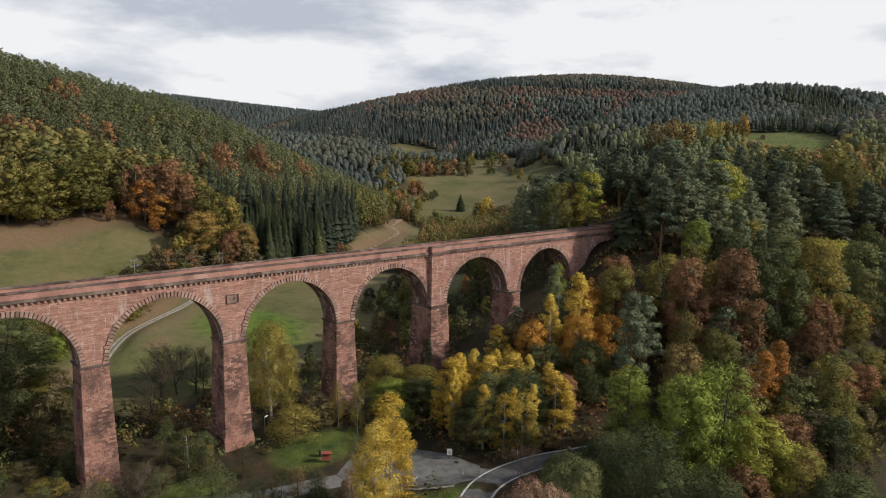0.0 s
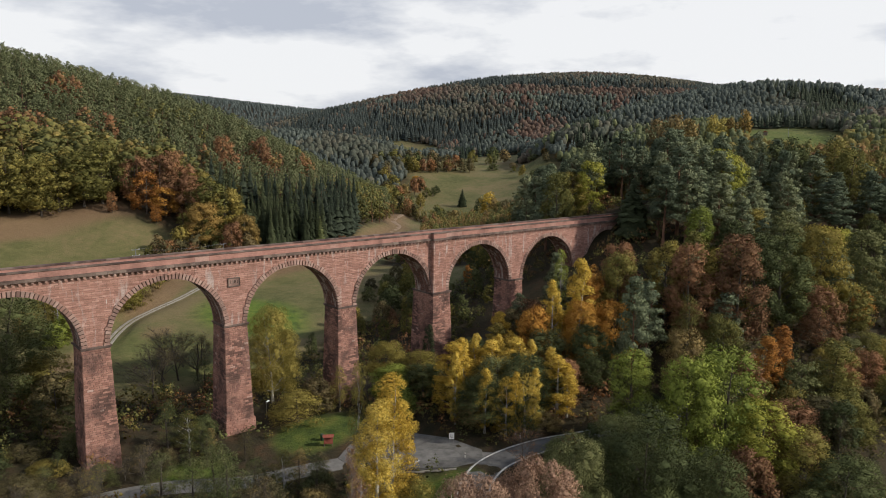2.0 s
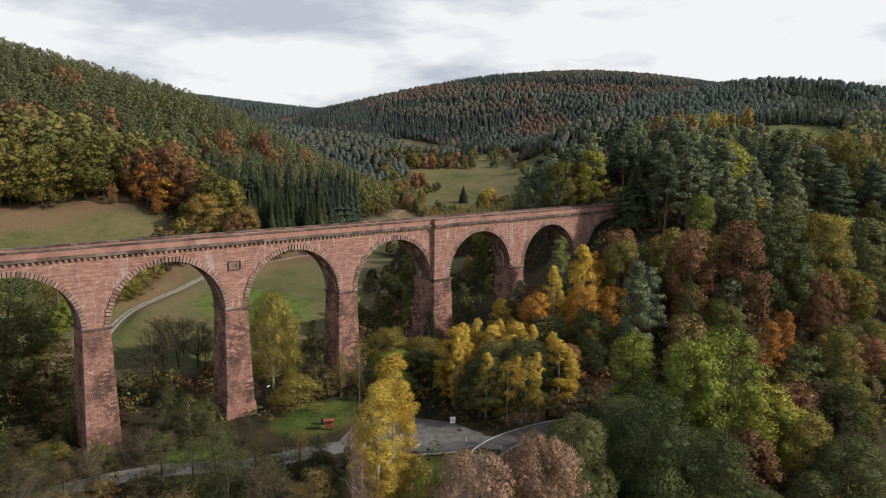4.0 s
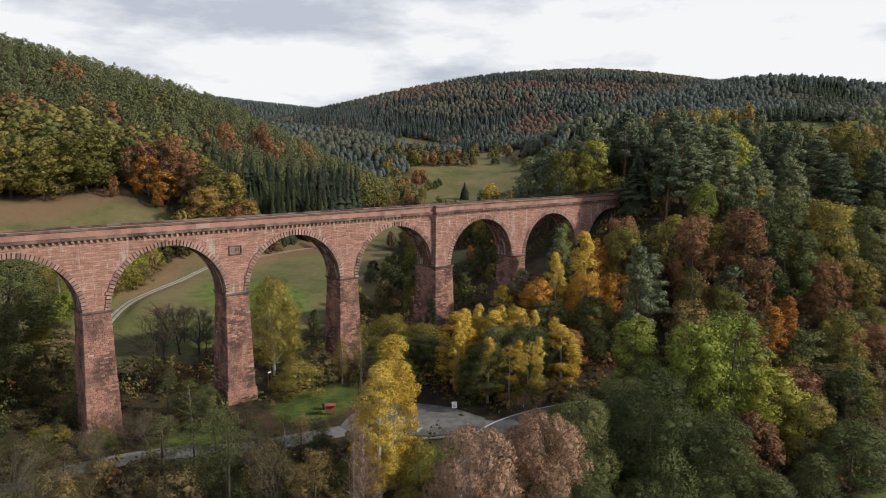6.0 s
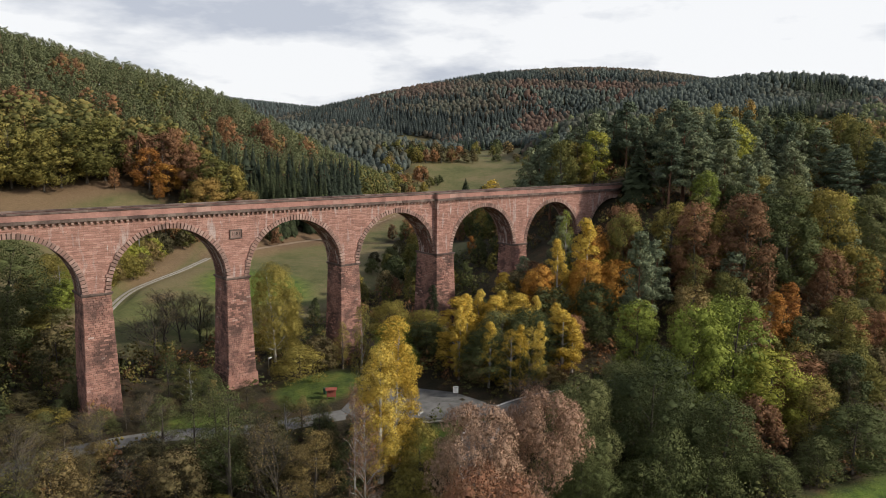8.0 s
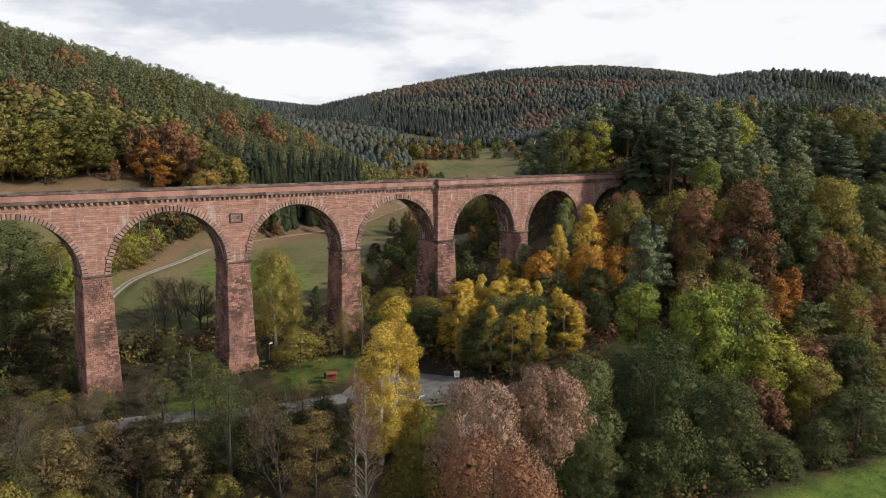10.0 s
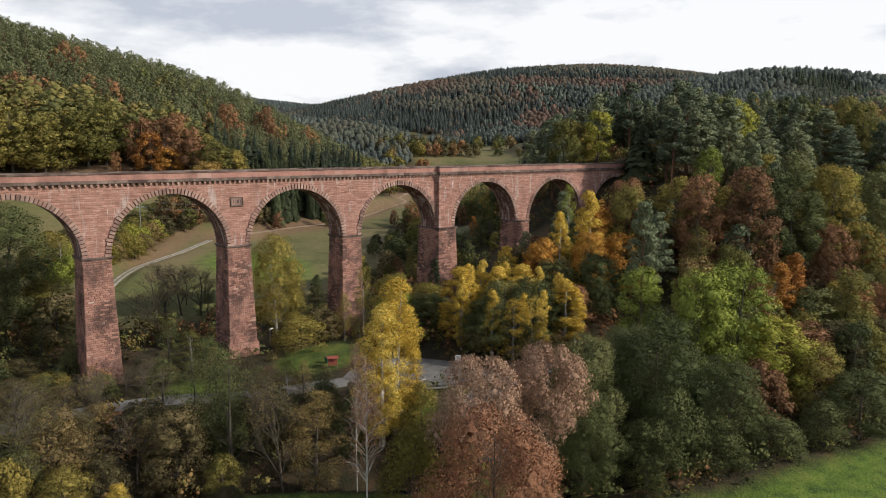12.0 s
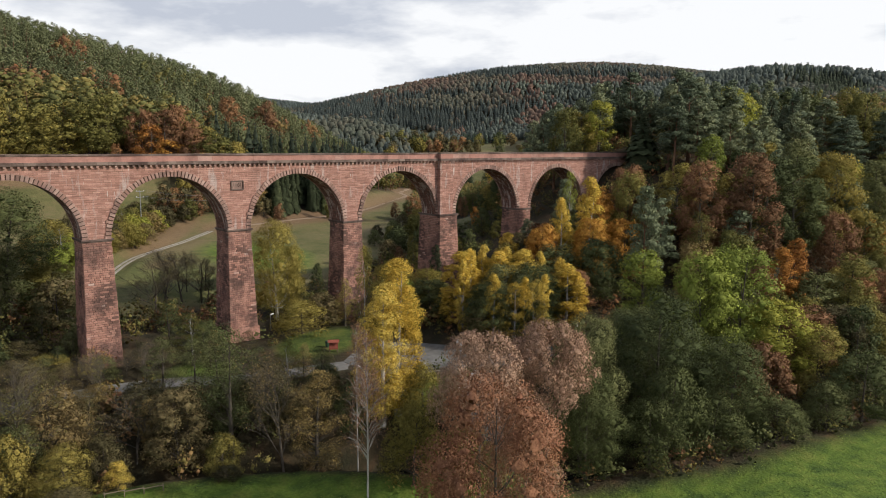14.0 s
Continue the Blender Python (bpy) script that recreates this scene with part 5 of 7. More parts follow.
# golden aspens round a dark thicket by the lane
plant(-13.4, -21.0, 26.0, 3.6, "column", "yellow", "bright golden-yellow aspen in autumn leaf", BIRCH_BARK, 0, name="aspen_tree")
plant(-9.5, -19.5, 25.8, 3.0, "column", "yellow", "bright golden-yellow aspen in autumn leaf", BIRCH_BARK, 1, name="aspen_tree")
plant(-6.0, -23.5, 25.8, 3.3, "column", "yellow", "bright golden-yellow aspen in autumn leaf", BIRCH_BARK, 1, name="aspen_tree")
plant(-1.5, -25.5, 25.8, 3.2, "column", "yellow", "bright golden-yellow aspen in autumn leaf", BIRCH_BARK, 0, name="aspen_tree")
plant(-10.8, -32.8, 21.5, 2.8, "thin", "yellow", "small pale-yellow aspen over the lane", BIRCH_BARK, 0, name="aspen_tree")
plant(-7.3, -34.2, 21.6, 2.8, "thin", "yellow", "small pale-yellow aspen over the lane", BIRCH_BARK, 1, name="aspen_tree")
plant(0.3, -35.3, 24.2, 3.3, "column", "yellow", "golden-yellow aspen at the road's bend", BIRCH_BARK, 1, name="aspen_tree")
plant(-3.2, -30.5, 23.8, 4.6, "fine_round", "alder", "dark green tree among yellow aspens", variant=2)
plant(-8.3, -28.0, 23.8, 4.8, "fine_round", "alder", "dark green tree among yellow aspens", variant=1)
plant(-12.8, -28.0, 20.5, 4.0, "fine_round", "alder", "dark green tree among yellow aspens", variant=0)
plant(0.2, -32.0, 21.0, 4.0, "fine_round", "alder", "dark green tree among yellow aspens", variant=1)
plant(-7.5, -33.5, 18.0, 3.6, "fine_bush", "alder", "dark green bush under yellow aspens", variant=1)
plant(-12.5, -26.5, 17.0, 3.8, "bush", "shrub", "dark olive bush over the lane", variant=1)
plant(-4.0, -36.0, 14.5, 3.0, "bush", "shrub", "dark olive bush at the road's bend")
plant(-14.8, -1.5, 22.0, 3.8, "fine_round", "birch", "green-yellow tree between two piers", variant=0)
plant(-10.0, -7.0, 20.5, 3.6, "fine_round", "birch", "yellow-green tree in front of a pier", variant=1)
plant(-18.5, -7.5, 19.5, 3.6, "round", "maple", "green tree in front of a pier", variant=0)
plant(-13.5, -12.0, 19.5, 3.8, "round", "alder", "dark green tree behind the lane", variant=1)
plant(-21.0, -14.0, 17.0, 3.2, "bush", "maple", "green bush behind the lane", variant=2)
plant(-28.5, -4.5, 20.0, 2.0, "thin", "olive", "slim greenish-yellow tree beside a pier", BIRCH_BARK, 1)
plant(-4.8, -3.0, 24.5, 1.5, "column", "spruce", "dark ivy-clad young conifer against a pier", variant=1)
plant(-36.3, 8.5, 31.0, 4.6, "fine_round", "birch", "tall yellow-green birch behind the viaduct", BIRCH_BARK, 2, name="birch_tree")
plant(-32.6, 10.5, 25.0, 3.2, "fine_column", "birch", "yellow-green birch behind the viaduct", BIRCH_BARK, 1, name="birch_tree")
plant(-37.0, -3.0, 16.8, 4.8, "fine_bush", "birch", "rounded yellow-green bush beside a pier")
plant(-31.5, -1.0, 17.5, 3.4, "bush", "shrub", "dark bush between two piers", variant=1)
plant(-33.0, 30.0, 26.5, 3.4, "bare_birch", "", "pale leafless tree in the field", BIRCH_BARK, 2)
plant(-55.0, 24.0, 23.0, 5.0, "bare", "shrub", "dark bare tree in the field", variant=2)
plant(-44.0, 28.0, 23.0, 5.0, "bare", "shrub", "dark bare tree in the field", variant=2)
plant(-52.0, 26.0, 24.0, 5.0, "bare", "shrub", "dark bare tree in the field", variant=0)
plant(-47.5, 30.0, 24.0, 5.0, "bare", "shrub", "dark bare tree in the field", variant=1)
plant(-45.0, 22.0, 18.0, 2.8, "thin", "alder", "slim green tree behind a pier", BIRCH_BARK, 0)
plant(-80.0, 29.0, 37.5, 8.6, "fine_round", "alder", "large dense dark green oak below an arch", variant=2)
plant(-88.0, 22.0, 35.0, 7.4, "fine_round", "alder", "large dense dark green oak below an arch", variant=1)
plant(-73.0, 26.0, 24.0, 4.6, "round", "olive", "olive tree below an arch", variant=2)
plant(-73.5, 20.0, 22.0, 4.4, "bush", "shrub", "brown bush below an arch", variant=0)
# the wooded bank below the deck's far end
plant(20.5, -23.5, 39.2, 3.0, "column", "yellow", "tall bright yellow birch on the bank", BIRCH_BARK, 0, name="birch_tree")
plant(14.2, -21.5, 35.0, 2.5, "column", "yellow", "yellow birch on the bank", BIRCH_BARK, 1, name="birch_tree")
plant(24.0, -15.0, 40.0, 2.2, "thin", "maple", "slim yellow-green birch on the bank", BIRCH_BARK, 0, name="birch_tree")
plant(9.5, -20.5, 29.5, 3.8, "round", "orange", "orange-brown beech on the bank", variant=1)
plant(17.5, -27.0, 31.0, 3.8, "round", "orange", "orange-brown beech on the bank", variant=2)
plant(26.0, -22.0, 36.5, 3.4, "round", "orange", "orange-brown beech on the bank", variant=1)
plant(4.8, -18.5, 24.0, 2.4, "column", "yellow", "small golden tree before a pier", variant=1)
plant(23.0, -31.0, 30.5, 4.0, "round", "orange", "orange-brown beech on the bank", variant=0)
plant(4.5, -14.5, 25.5, 2.6, "column", "olive", "slim yellowing tree before a pier", variant=1)
plant(8.0, -12.0, 27.0, 2.6, "column", "yellow", "slim golden tree before a pier", variant=0)
plant(14.0, -11.0, 26.5, 3.2, "round", "shrub", "brown-green tree before a pier", variant=0)
plant(1.0, -12.0, 22.5, 3.0, "round", "alder", "dark green tree before a pier", variant=2)
plant(7.0, -26.5, 26.0, 4.2, "round", "alder", "dark green tree on the bank", variant=1)
plant(12.0, -34.0, 27.5, 4.2, "round", "alder", "dark green tree on the bank", variant=0)
plant(4.0, -33.0, 22.5, 3.6, "round", "rust", "rust-brown tree on the bank", variant=0)
plant(17.0, -40.0, 38.2, 3.6, "pine", "pine", "tall dark pine with a bare trunk", PINE_BARK, 0)
plant(27.5, -36.0, 35.0, 3.6, "pine", "pine", "dark pine on the bank", PINE_BARK, 1)
plant(31.0, -26.0, 40.0, 4.4, "round", "olive", "ochre-green oak on the bank", variant=1)
plant(42.3, -30.5, 42.0, 4.6, "oval", "olive", "tall yellow-green oak on the bank", variant=2)
plant(36.0, -22.0, 41.5, 4.2, "round", "rust", "brown beech on the bank", variant=2)
plant(47.5, -45.0, 45.2, 5.6, "oval", "rust", "large copper-brown beech on the bank", variant=0)
plant(40.0, -38.0, 43.0, 5.0, "oval", "rust", "large copper-brown beech on the bank", variant=1)
plant(33.5, -42.0, 32.0, 4.0, "thin", "olive", "thin yellowing tree on the bank", variant=1)
plant(26.0, -46.0, 27.0, 4.0, "round", "shrub", "ochre-brown tree above the road", variant=1)
plant(37.5, -48.0, 29.0, 4.2, "round", "olive", "yellowing tree above the road", variant=0)
plant(57.0, -44.0, 44.0, 5.4, "oval", "alder", "dark green tree on the bank", variant=2)
plant(66.0, -46.0, 44.0, 5.4, "oval", "alder", "dark green oak on the bank", variant=0)
plant(84.5, -47.0, 44.6, 6.4, "round", "olive", "broad olive-yellow oak above the road", variant=2)
plant(77.0, -40.0, 48.0, 5.0, "oval", "alder", "dark green oak above the road", variant=1)
plant(74.0, -52.0, 31.0, 4.6, "round", "rust", "purple-brown beech above the road", variant=0)
plant(102.0, -50.0, 43.0, 5.4, "oval", "alder", "dark green tree above the road", variant=0)
plant(63.0, -16.0, 58.5, 4.6, "pine", "pine", "tall dark pine over the viaduct's end", PINE_BARK, 0)
plant(66.5, -12.0, 61.5, 4.8, "pine", "pine", "tall dark pine over the viaduct's end", PINE_BARK, 1)
plant(71.0, -20.0, 58.0, 4.8, "pine", "pine", "tall dark pine over the viaduct's end", PINE_BARK, 0)
plant(62.0, -7.0, 55.0, 4.2, "spruce", "spruce", "dark spruce hiding the viaduct's end", PINE_BARK, 0)
plant(66.5, -4.0, 56.0, 4.2, "spruce", "spruce", "dark spruce hiding the viaduct's end", PINE_BARK, 1)
plant(70.5, 14.0, 59.0, 4.0, "oval", "maple", "tall yellow-green tree behind the viaduct", variant=0)
plant(66.0, 17.0, 55.5, 3.8, "oval", "olive", "yellowing tree behind the viaduct", variant=1)
plant(70.0, 33.0, 56.5, 5.4, "pine", "pine", "broad dark pine behind the viaduct", PINE_BARK, 1)

for k, (x, y, top) in enumerate(((-15.0, -23.5, 25.0), (-11.6, -21.8, 26.6), (-7.8, -21.5, 26.8), (-3.6, -23.0, 26.4), (1.2, -27.5, 25.4), (2.6, -31.5, 24.6), (-13.0, -29.5, 22.8), (1.8, -36.5, 22.6), (-9.2, -33.6, 22.4), (-5.6, -35.0, 22.8))):
    plant(x, y, top, 1.5 + 0.12 * (k % 4), "column", "yellow", "slim golden-yellow aspen with a pointed crown", BIRCH_BARK, k % 2, name="aspen_tree")
# tall trees of the wood beyond the viaduct's end
for x, y, top, radius, kind, leaf, label, variant in (
        (71.7, -14.5, 63.4, 5.6, "pine", "pine", "broad tall dark pine over the viaduct's end", 2), (147.7, -3.8, 65.6, 4.8, "pine", "pine", "tall grey-green pine in the wood", 0),
        (108.0, -27.4, 52.7, 5.4, "pine", "pine", "broad grey-green pine in the wood", 1), (127.0, -31.4, 54.0, 6.0, "pine", "pine", "broad grey-green pine in the wood", 2),
        (138.0, -21.2, 60.4, 5.6, "pine", "pine", "tall grey-green pine in the wood", 1), (75.7, -24.3, 56.3, 4.6, "pine", "pine", "dark pine in the wood", 0),
        (141.2, -37.0, 56.1, 5.2, "pine", "pine", "dark pine above the road", 0), (96.7, -22.3, 53.9, 4.6, "pine", "pine", "grey-green pine in the wood", 2),
        (96.7, -13.8, 62.5, 5.6, "round", "maple", "broad yellow-green oak among pines", 0), (150.0, -27.5, 62.9, 5.4, "round", "olive", "yellow-olive oak among pines", 2),
        (52.3, 10.8, 56.5, 3.8, "oval", "olive", "olive-orange oak behind the viaduct", 0), (112.0, -8.0, 60.0, 4.6, "round", "olive", "pale olive oak among pines", 1),
        (427.0, 180.0, 87.0, 5.6, "far", "birch", "pale yellow tree beside the hill field", 0), (438.0, 178.0, 85.5, 4.8, "far", "birch", "pale yellow tree beside the hill field", 1),
        (451.0, 177.0, 86.0, 5.4, "far", "ochre", "ochre tree beside the hill field", 2), (462.0, 186.0, 85.0, 4.4, "far", "birch", "pale yellow tree beside the hill field", 2),
        (486.0, 184.0, 93.5, 5.0, "far", "ochre", "lone ochre tree in the hill field", 1), (388.0, 188.0, 86.5, 8.0, "far", "shrub", "broad brown tree on the spur", 0),
        (377.0, 196.0, 84.0, 7.0, "far", "shrub", "broad brown tree on the spur", 1), (400.0, 183.0, 84.5, 7.0, "far", "shrub", "broad brown tree on the spur", 2),
        (153.0, 8.0, 61.7, 3.2, "oval", "orange", "orange-brown beech among pines", 0), (110.3, -40.0, 41.2, 5.6, "round", "maple", "broad yellow-green oak above the road", 1),
        (64.5, -25.2, 48.5, 3.4, "oval", "maple", "slim yellow-green tree among pines", 2), (88.8, -26.4, 46.7, 4.0, "round", "olive", "olive-yellow tree among pines", 1)):
    plant(x, y, top, radius, kind, leaf, label, PINE_BARK if kind == "pine" else BARK, variant)

# thickets along the stream and the lane
def scatter_things(seed, spots, kinds):
    rg = np.random.default_rng(seed)
    for x, y, lo, hi in spots:
        kind, leaf, label, bark = kinds[int(rg.integers(len(kinds)))]
        up = rg.uniform(lo, hi)
        wide = up * rg.uniform(0.26, 0.36) if kind[-4:] != "bush" else up * rg.uniform(0.36, 0.5)
        plant(x + rg.uniform(-1.2, 1.2), y + rg.uniform(-1.2, 1.2), h1(x, y) + up, wide, kind, leaf, label, bark, int(rg.integers(3)))


BANK = [("thin", "alder", "sparse grey-green alder by the stream", BARK), ("bare", "shrub", "half-bare grey-brown shrub tree by the stream", BARK), ("thin", "alder", "dark green alder by the stream", BARK),
        ("thin", "shrub", "sparse brown-leaved tree by the stream", BARK), ("fine_bush", "alder", "dense dark green thicket by the stream", BARK), ("fine_bush", "shrub", "dense brown-olive thicket by the stream", BARK)]
scatter_things(3, [(x, np.interp(x, [-104, -76, -58, -45], [-24, -22, -29, -38]) + dy, 6, 11) for x in range(-103, -44, 5) for dy in (0,)], BANK)
scatter_things(33, [(x, np.interp(x, [-104, -76, -58, -45], [-18, -16.5, -24, -33]), 3, 6) for x in range(-101, -46, 6)], BANK)
scatter_things(4, [(x, np.interp(x, [-104, -80, -66, -54], [-15, -13.5, -15.5, -22]), 2.5, 4.5) for x in range(-102, -52, 9)], BANK)
scatter_things(6, [(x, -3.5 - abs(x + 80) * 0.02, 4, 7) for x in range(-104, -74, 5)], BANK)
scatter_things(8, [(x, y, 6, 13) for x, y in ((-97, 14), (-93, 24), (-98, 32), (-90, 12), (-85, 16), (-84, 36), (-77, 14), (-79, 40), (-70, 12))], BANK[2:])
# yellowing bushes beside the field track, hedges and single trees up the valley
HEDGE = [("far", "olive", "yellowing hedge tree in the fields", BARK), ("far", "alder", "green-brown hedge tree in the fields", BARK), ("far", "shrub", "brownish hedge tree in the fields", BARK)]
TRACKSIDE = [("bush", "olive", "yellow-green bush beside the field track", BARK), ("bush", "maple", "fresh green bush beside the field track", BARK), ("bush", "shrub", "grey-brown bush beside the field track", BARK), ("thin", "olive", "slim yellowing tree beside the field track", BARK)]
scatter_things(9, [(-66 + 4.6 * k - 2.2 * q, 56 + 5.6 * k + 3.4 * q, 5 + q, 9 + q) for k in range(9) for q in range(3)], TRACKSIDE)
scatter_things(29, [(-49, 76, 5, 7), (-46, 80, 6, 8), (-43, 81, 5, 7), (-39, 87, 6, 9), (-35, 92, 6, 8), (-31, 97, 6, 8), (-43, 89, 7, 9), (-37, 95, 7, 9), (-31, 102, 7, 9), (-25, 104, 6, 8)], TRACKSIDE[:3])
scatter_things(30, [(-22, 110, 9, 12), (-16, 111, 9, 13), (-11, 112, 9, 12), (-18, 106, 5, 7)], [("far", "shrub", "brown half-bare tree at the wood's edge", BARK), ("far", "rust", "reddish-brown tree at the wood's edge", BARK)])
scatter_things(31, [(28, 66, 4, 6), (25, 57, 5, 7), (31, 61, 4, 6), (40, 67, 5, 8), (50, 74, 5, 8), (19, 55, 4, 6), (30, 48, 6, 9), (36, 55, 6, 8), (14, 38, 5, 8), (20, 44, 5, 8), (8, 46, 4, 6), (22, 34, 7, 10)], [("bush", "alder", "dark green bush behind the viaduct", BARK), ("bush", "shrub", "brown-green bush behind the viaduct", BARK), ("bush", "olive", "olive bush behind the viaduct", BARK)])
scatter_things(32, [(-49, 34, 5, 7), (-45, 36, 6, 8), (-41, 36, 6, 8), (-38, 37, 5, 7), (-52, 30, 4, 6)], [("bare", "shrub", "dense dark bare thicket in the field", BARK), ("thin", "shrub", "dark half-bare thicket in the field", BARK)])
scatter_things(19, [(-84, -5, 3.5, 6.5), (-80, -5, 3.5, 6.5), (-76, -5.5, 3.5, 6.5), (-73, -6, 3.5, 6.5), (-69, -5, 3.5, 6.5), (-66, -4, 3.5, 6.5), (-63, -5, 3.5, 6.5), (-60, -6, 3.5, 6.5), (-57, -8, 3.5, 6.5), (-54, -6, 3.5, 6.5), (-51, -10, 3.5, 6.5), (-63, -1, 3.5, 6.5), (-56, -2, 3.5, 6.5), (-53, 0, 3.5, 6.5), (-78, 0, 3.5, 6.5), (-75, 6, 3.5, 6.5), (-44, -24, 3.5, 6.5), (-48, -22.5, 4, 7)], BANK)
ROADSIDE = [("round", "olive", "olive-yellow tree beside the road", BARK), ("round", "alder", "dark green tree beside the road", BARK), ("bush", "shrub", "brownish thicket beside the road", BARK), ("round", "rust", "rust-brown tree beside the road", BARK)]
scatter_things(22, [(-6.5, -48.5, 7, 9), (-11, -47, 5, 7), (1, -51, 8, 10), (-1.5, -54, 8, 11), (8, -53, 9, 12), (20, -54, 9, 12), (27, -56, 8, 11)], [("round", "alder", "grey-green alder beside the road", BARK), ("bush", "alder", "grey-green bush beside the road", BARK)])
scatter_things(23, [(x, np.interp(x, [30, 50, 82, 120], [-57.5, -58.5, -63.5, -68]), 6, 9) for x in range(44, 106, 5)], ROADSIDE)
scatter_things(21, [(x, np.interp(x, [30, 50, 82, 120], [-60, -62, -67, -71]) - dy, 8, 12) for x in range(54, 112, 7) for dy in (0, 7)], ROADSIDE)
scatter_things(10, [(-19, 121, 6, 9), (-12, 120, 7, 11), (-4, 122, 10, 14), (2, 117, 10, 13), (7, 113, 8, 11), (12, 112, 7, 10), (-24, 118, 4, 7), (16, 108, 6, 9), (-2, 112, 5, 8)], [("far", "olive", "ochre-yellow tree at the wood's edge", BARK), ("far", "rust", "reddish-brown shrub at the wood's edge", BARK), ("far", "shrub", "brownish tree at the wood's edge", BARK)])
for x, y, top, radius, leaf, variant in ((-9.0, 148.0, 58.0, 6.0, "rust", 1), (-15.0, 145.0, 52.5, 4.8, "orange", 2), (-3.0, 152.0, 60.0, 5.2, "rust", 0), (-9.5, 141.5, 47.0, 4.6, "orange", 0), (31.0, 183.0, 66.0, 4.6, "rust", 2), (56.0, 199.0, 66.0, 4.8, "rust", 1), (-44.0, 203.0, 75.0, 5.0, "rust", 0)):
    plant(x, y, top, radius, "wood_round", leaf, "copper-red beech at the edge of the pine wood", variant=variant, name="beech_tree")
for x, y, up, radius, leaf in ((355, 349, 7, 4.0, "alder"), (369, 338, 6, 3.6, "shrub"), (383, 326, 7, 4.0, "alder"), (340, 362, 5, 3.4, "shrub"), (436, 432, 14, 5.5, "alder"), (392, 318, 9, 4.4, "ochre")):
    plant(x, y, h1(x, y) + up, radius, "far", leaf, "hedge tree between the valley meadows", variant=1)
for x, y, up, radius, leaf, variant in ((-55.0, 68.0, 5.5, 3.0, "birch", 0), (-51.5, 71.5, 6.5, 3.4, "birch", 1), (-48.0, 76.0, 6.0, 3.2, "shrub", 2), (-45.0, 79.5, 7.5, 3.6, "birch", 2), (-41.0, 82.0, 7.0, 3.2, "birch", 0), (-37.0, 86.5, 6.0, 3.0, "shrub", 1), (-59.0, 63.0, 5.0, 2.8, "birch", 1)):
    plant(x, y, h1(x, y) + up, radius, "fine_bush", leaf, "yellow-green bush beside the field track" if leaf == "birch" else "grey-brown bush beside the field track", variant=variant)
plant(-3.5, 122.5, 42.5, 6.0, "round", "ochre", "broad ochre-yellow oak at the wood's edge", variant=1)
plant(9.0, 117.0, 38.0, 4.6, "round", "ochre", "ochre-brown oak at the wood's edge", variant=2)
plant(3.0, 114.5, 36.0, 3.6, "round", "rust", "brown beech at the wood's edge", variant=0)
plant(-19.0, 113.5, 32.0, 4.6, "bush", "rust", "purple-brown thicket at the field's edge", variant=1)
plant(-12.5, 111.5, 31.0, 3.8, "bush", "rust", "purple-brown thicket at the field's edge", variant=2)
plant(-16.0, 108.5, 28.5, 3.2, "bush", "olive", "olive bush at the field's edge", variant=0)
scatter_things(12, [(273, 367, 10, 14), (285, 366, 9, 13), (297, 366, 10, 15), (310, 360, 10, 14), (321, 356, 9, 13), (262, 371, 9, 13), (251, 323, 9, 13), (258, 310, 7, 10), (383, 383, 10, 14), (354, 322, 5, 7), (381, 295, 8, 11), (373, 304, 7, 10),
                    (246, 377, 10, 14), (215, 311, 9, 13), (186, 265, 9, 12), (183, 242, 8, 12), (187, 226, 9, 13), (177, 198, 9, 12), (234, 344, 10, 14), (225, 225, 10, 14), (214, 197, 9, 13), (200, 205, 8, 11), (200, 285, 9, 12), (208, 298, 9, 12), (366, 392, 9, 12)], HEDGE)
scatter_things(14, [(269, 365, 11, 15), (274, 361, 11, 15), (282, 360, 12, 16), (290, 359, 11, 15), (298, 357, 12, 16), (310, 360, 11, 15), (324, 364, 11, 15), (284, 369, 12, 16), (303, 371, 12, 16), (212, 297, 10, 14), (225, 308, 10, 14), (238, 315, 10, 14), (249, 322, 9, 13), (242, 305, 8, 12),
                    (191, 264, 10, 13), (223, 287, 8, 12), (250, 306, 7, 10), (223, 320, 12, 16), (199, 295, 12, 16), (341, 298, 8, 11), (326, 272, 8, 11), (205, 275, 10, 14), (184, 252, 10, 14)], HEDGE + [("far", "rust", "reddish-brown hedge tree in the fields", BARK)])
scatter_things(13, [(279, 372, 12, 17), (290, 374, 12, 17), (303, 370, 12, 18), (315, 366, 12, 17), (268, 378, 12, 16), (256, 384, 12, 17), (240, 352, 12, 16), (228, 336, 12, 16), (192, 274, 11, 15), (204, 302, 11, 15), (330, 352, 10, 14), (392, 388, 12, 17), (404, 382, 12, 16), (374, 398, 12, 16), (219, 208, 11, 15), (208, 188, 11, 15), (181, 218, 10, 14)], HEDGE)
plant(250, 272, 30.5, 3.4, "spruce", "spruce", "lone dark spruce in the valley field", PINE_BARK, 0)
plant(226, 219, 32.5, 5.5, "far", "yellow", "golden-yellow tree in the valley", variant=1)
plant(251, 327, 38.0, 5.0, "far", "orange", "orange-leaved tree in the valley", variant=2)
plant(42, 121, 35.5, 2.6, "spruce", "alder", "single lighter green spruce before the dark wood", PINE_BARK, 1)

# ---- small things along the roads and in the fields ----


def rods(m, pts, r, sides=6):
    m.add(*tube(pts, [r] * len(pts), sides))


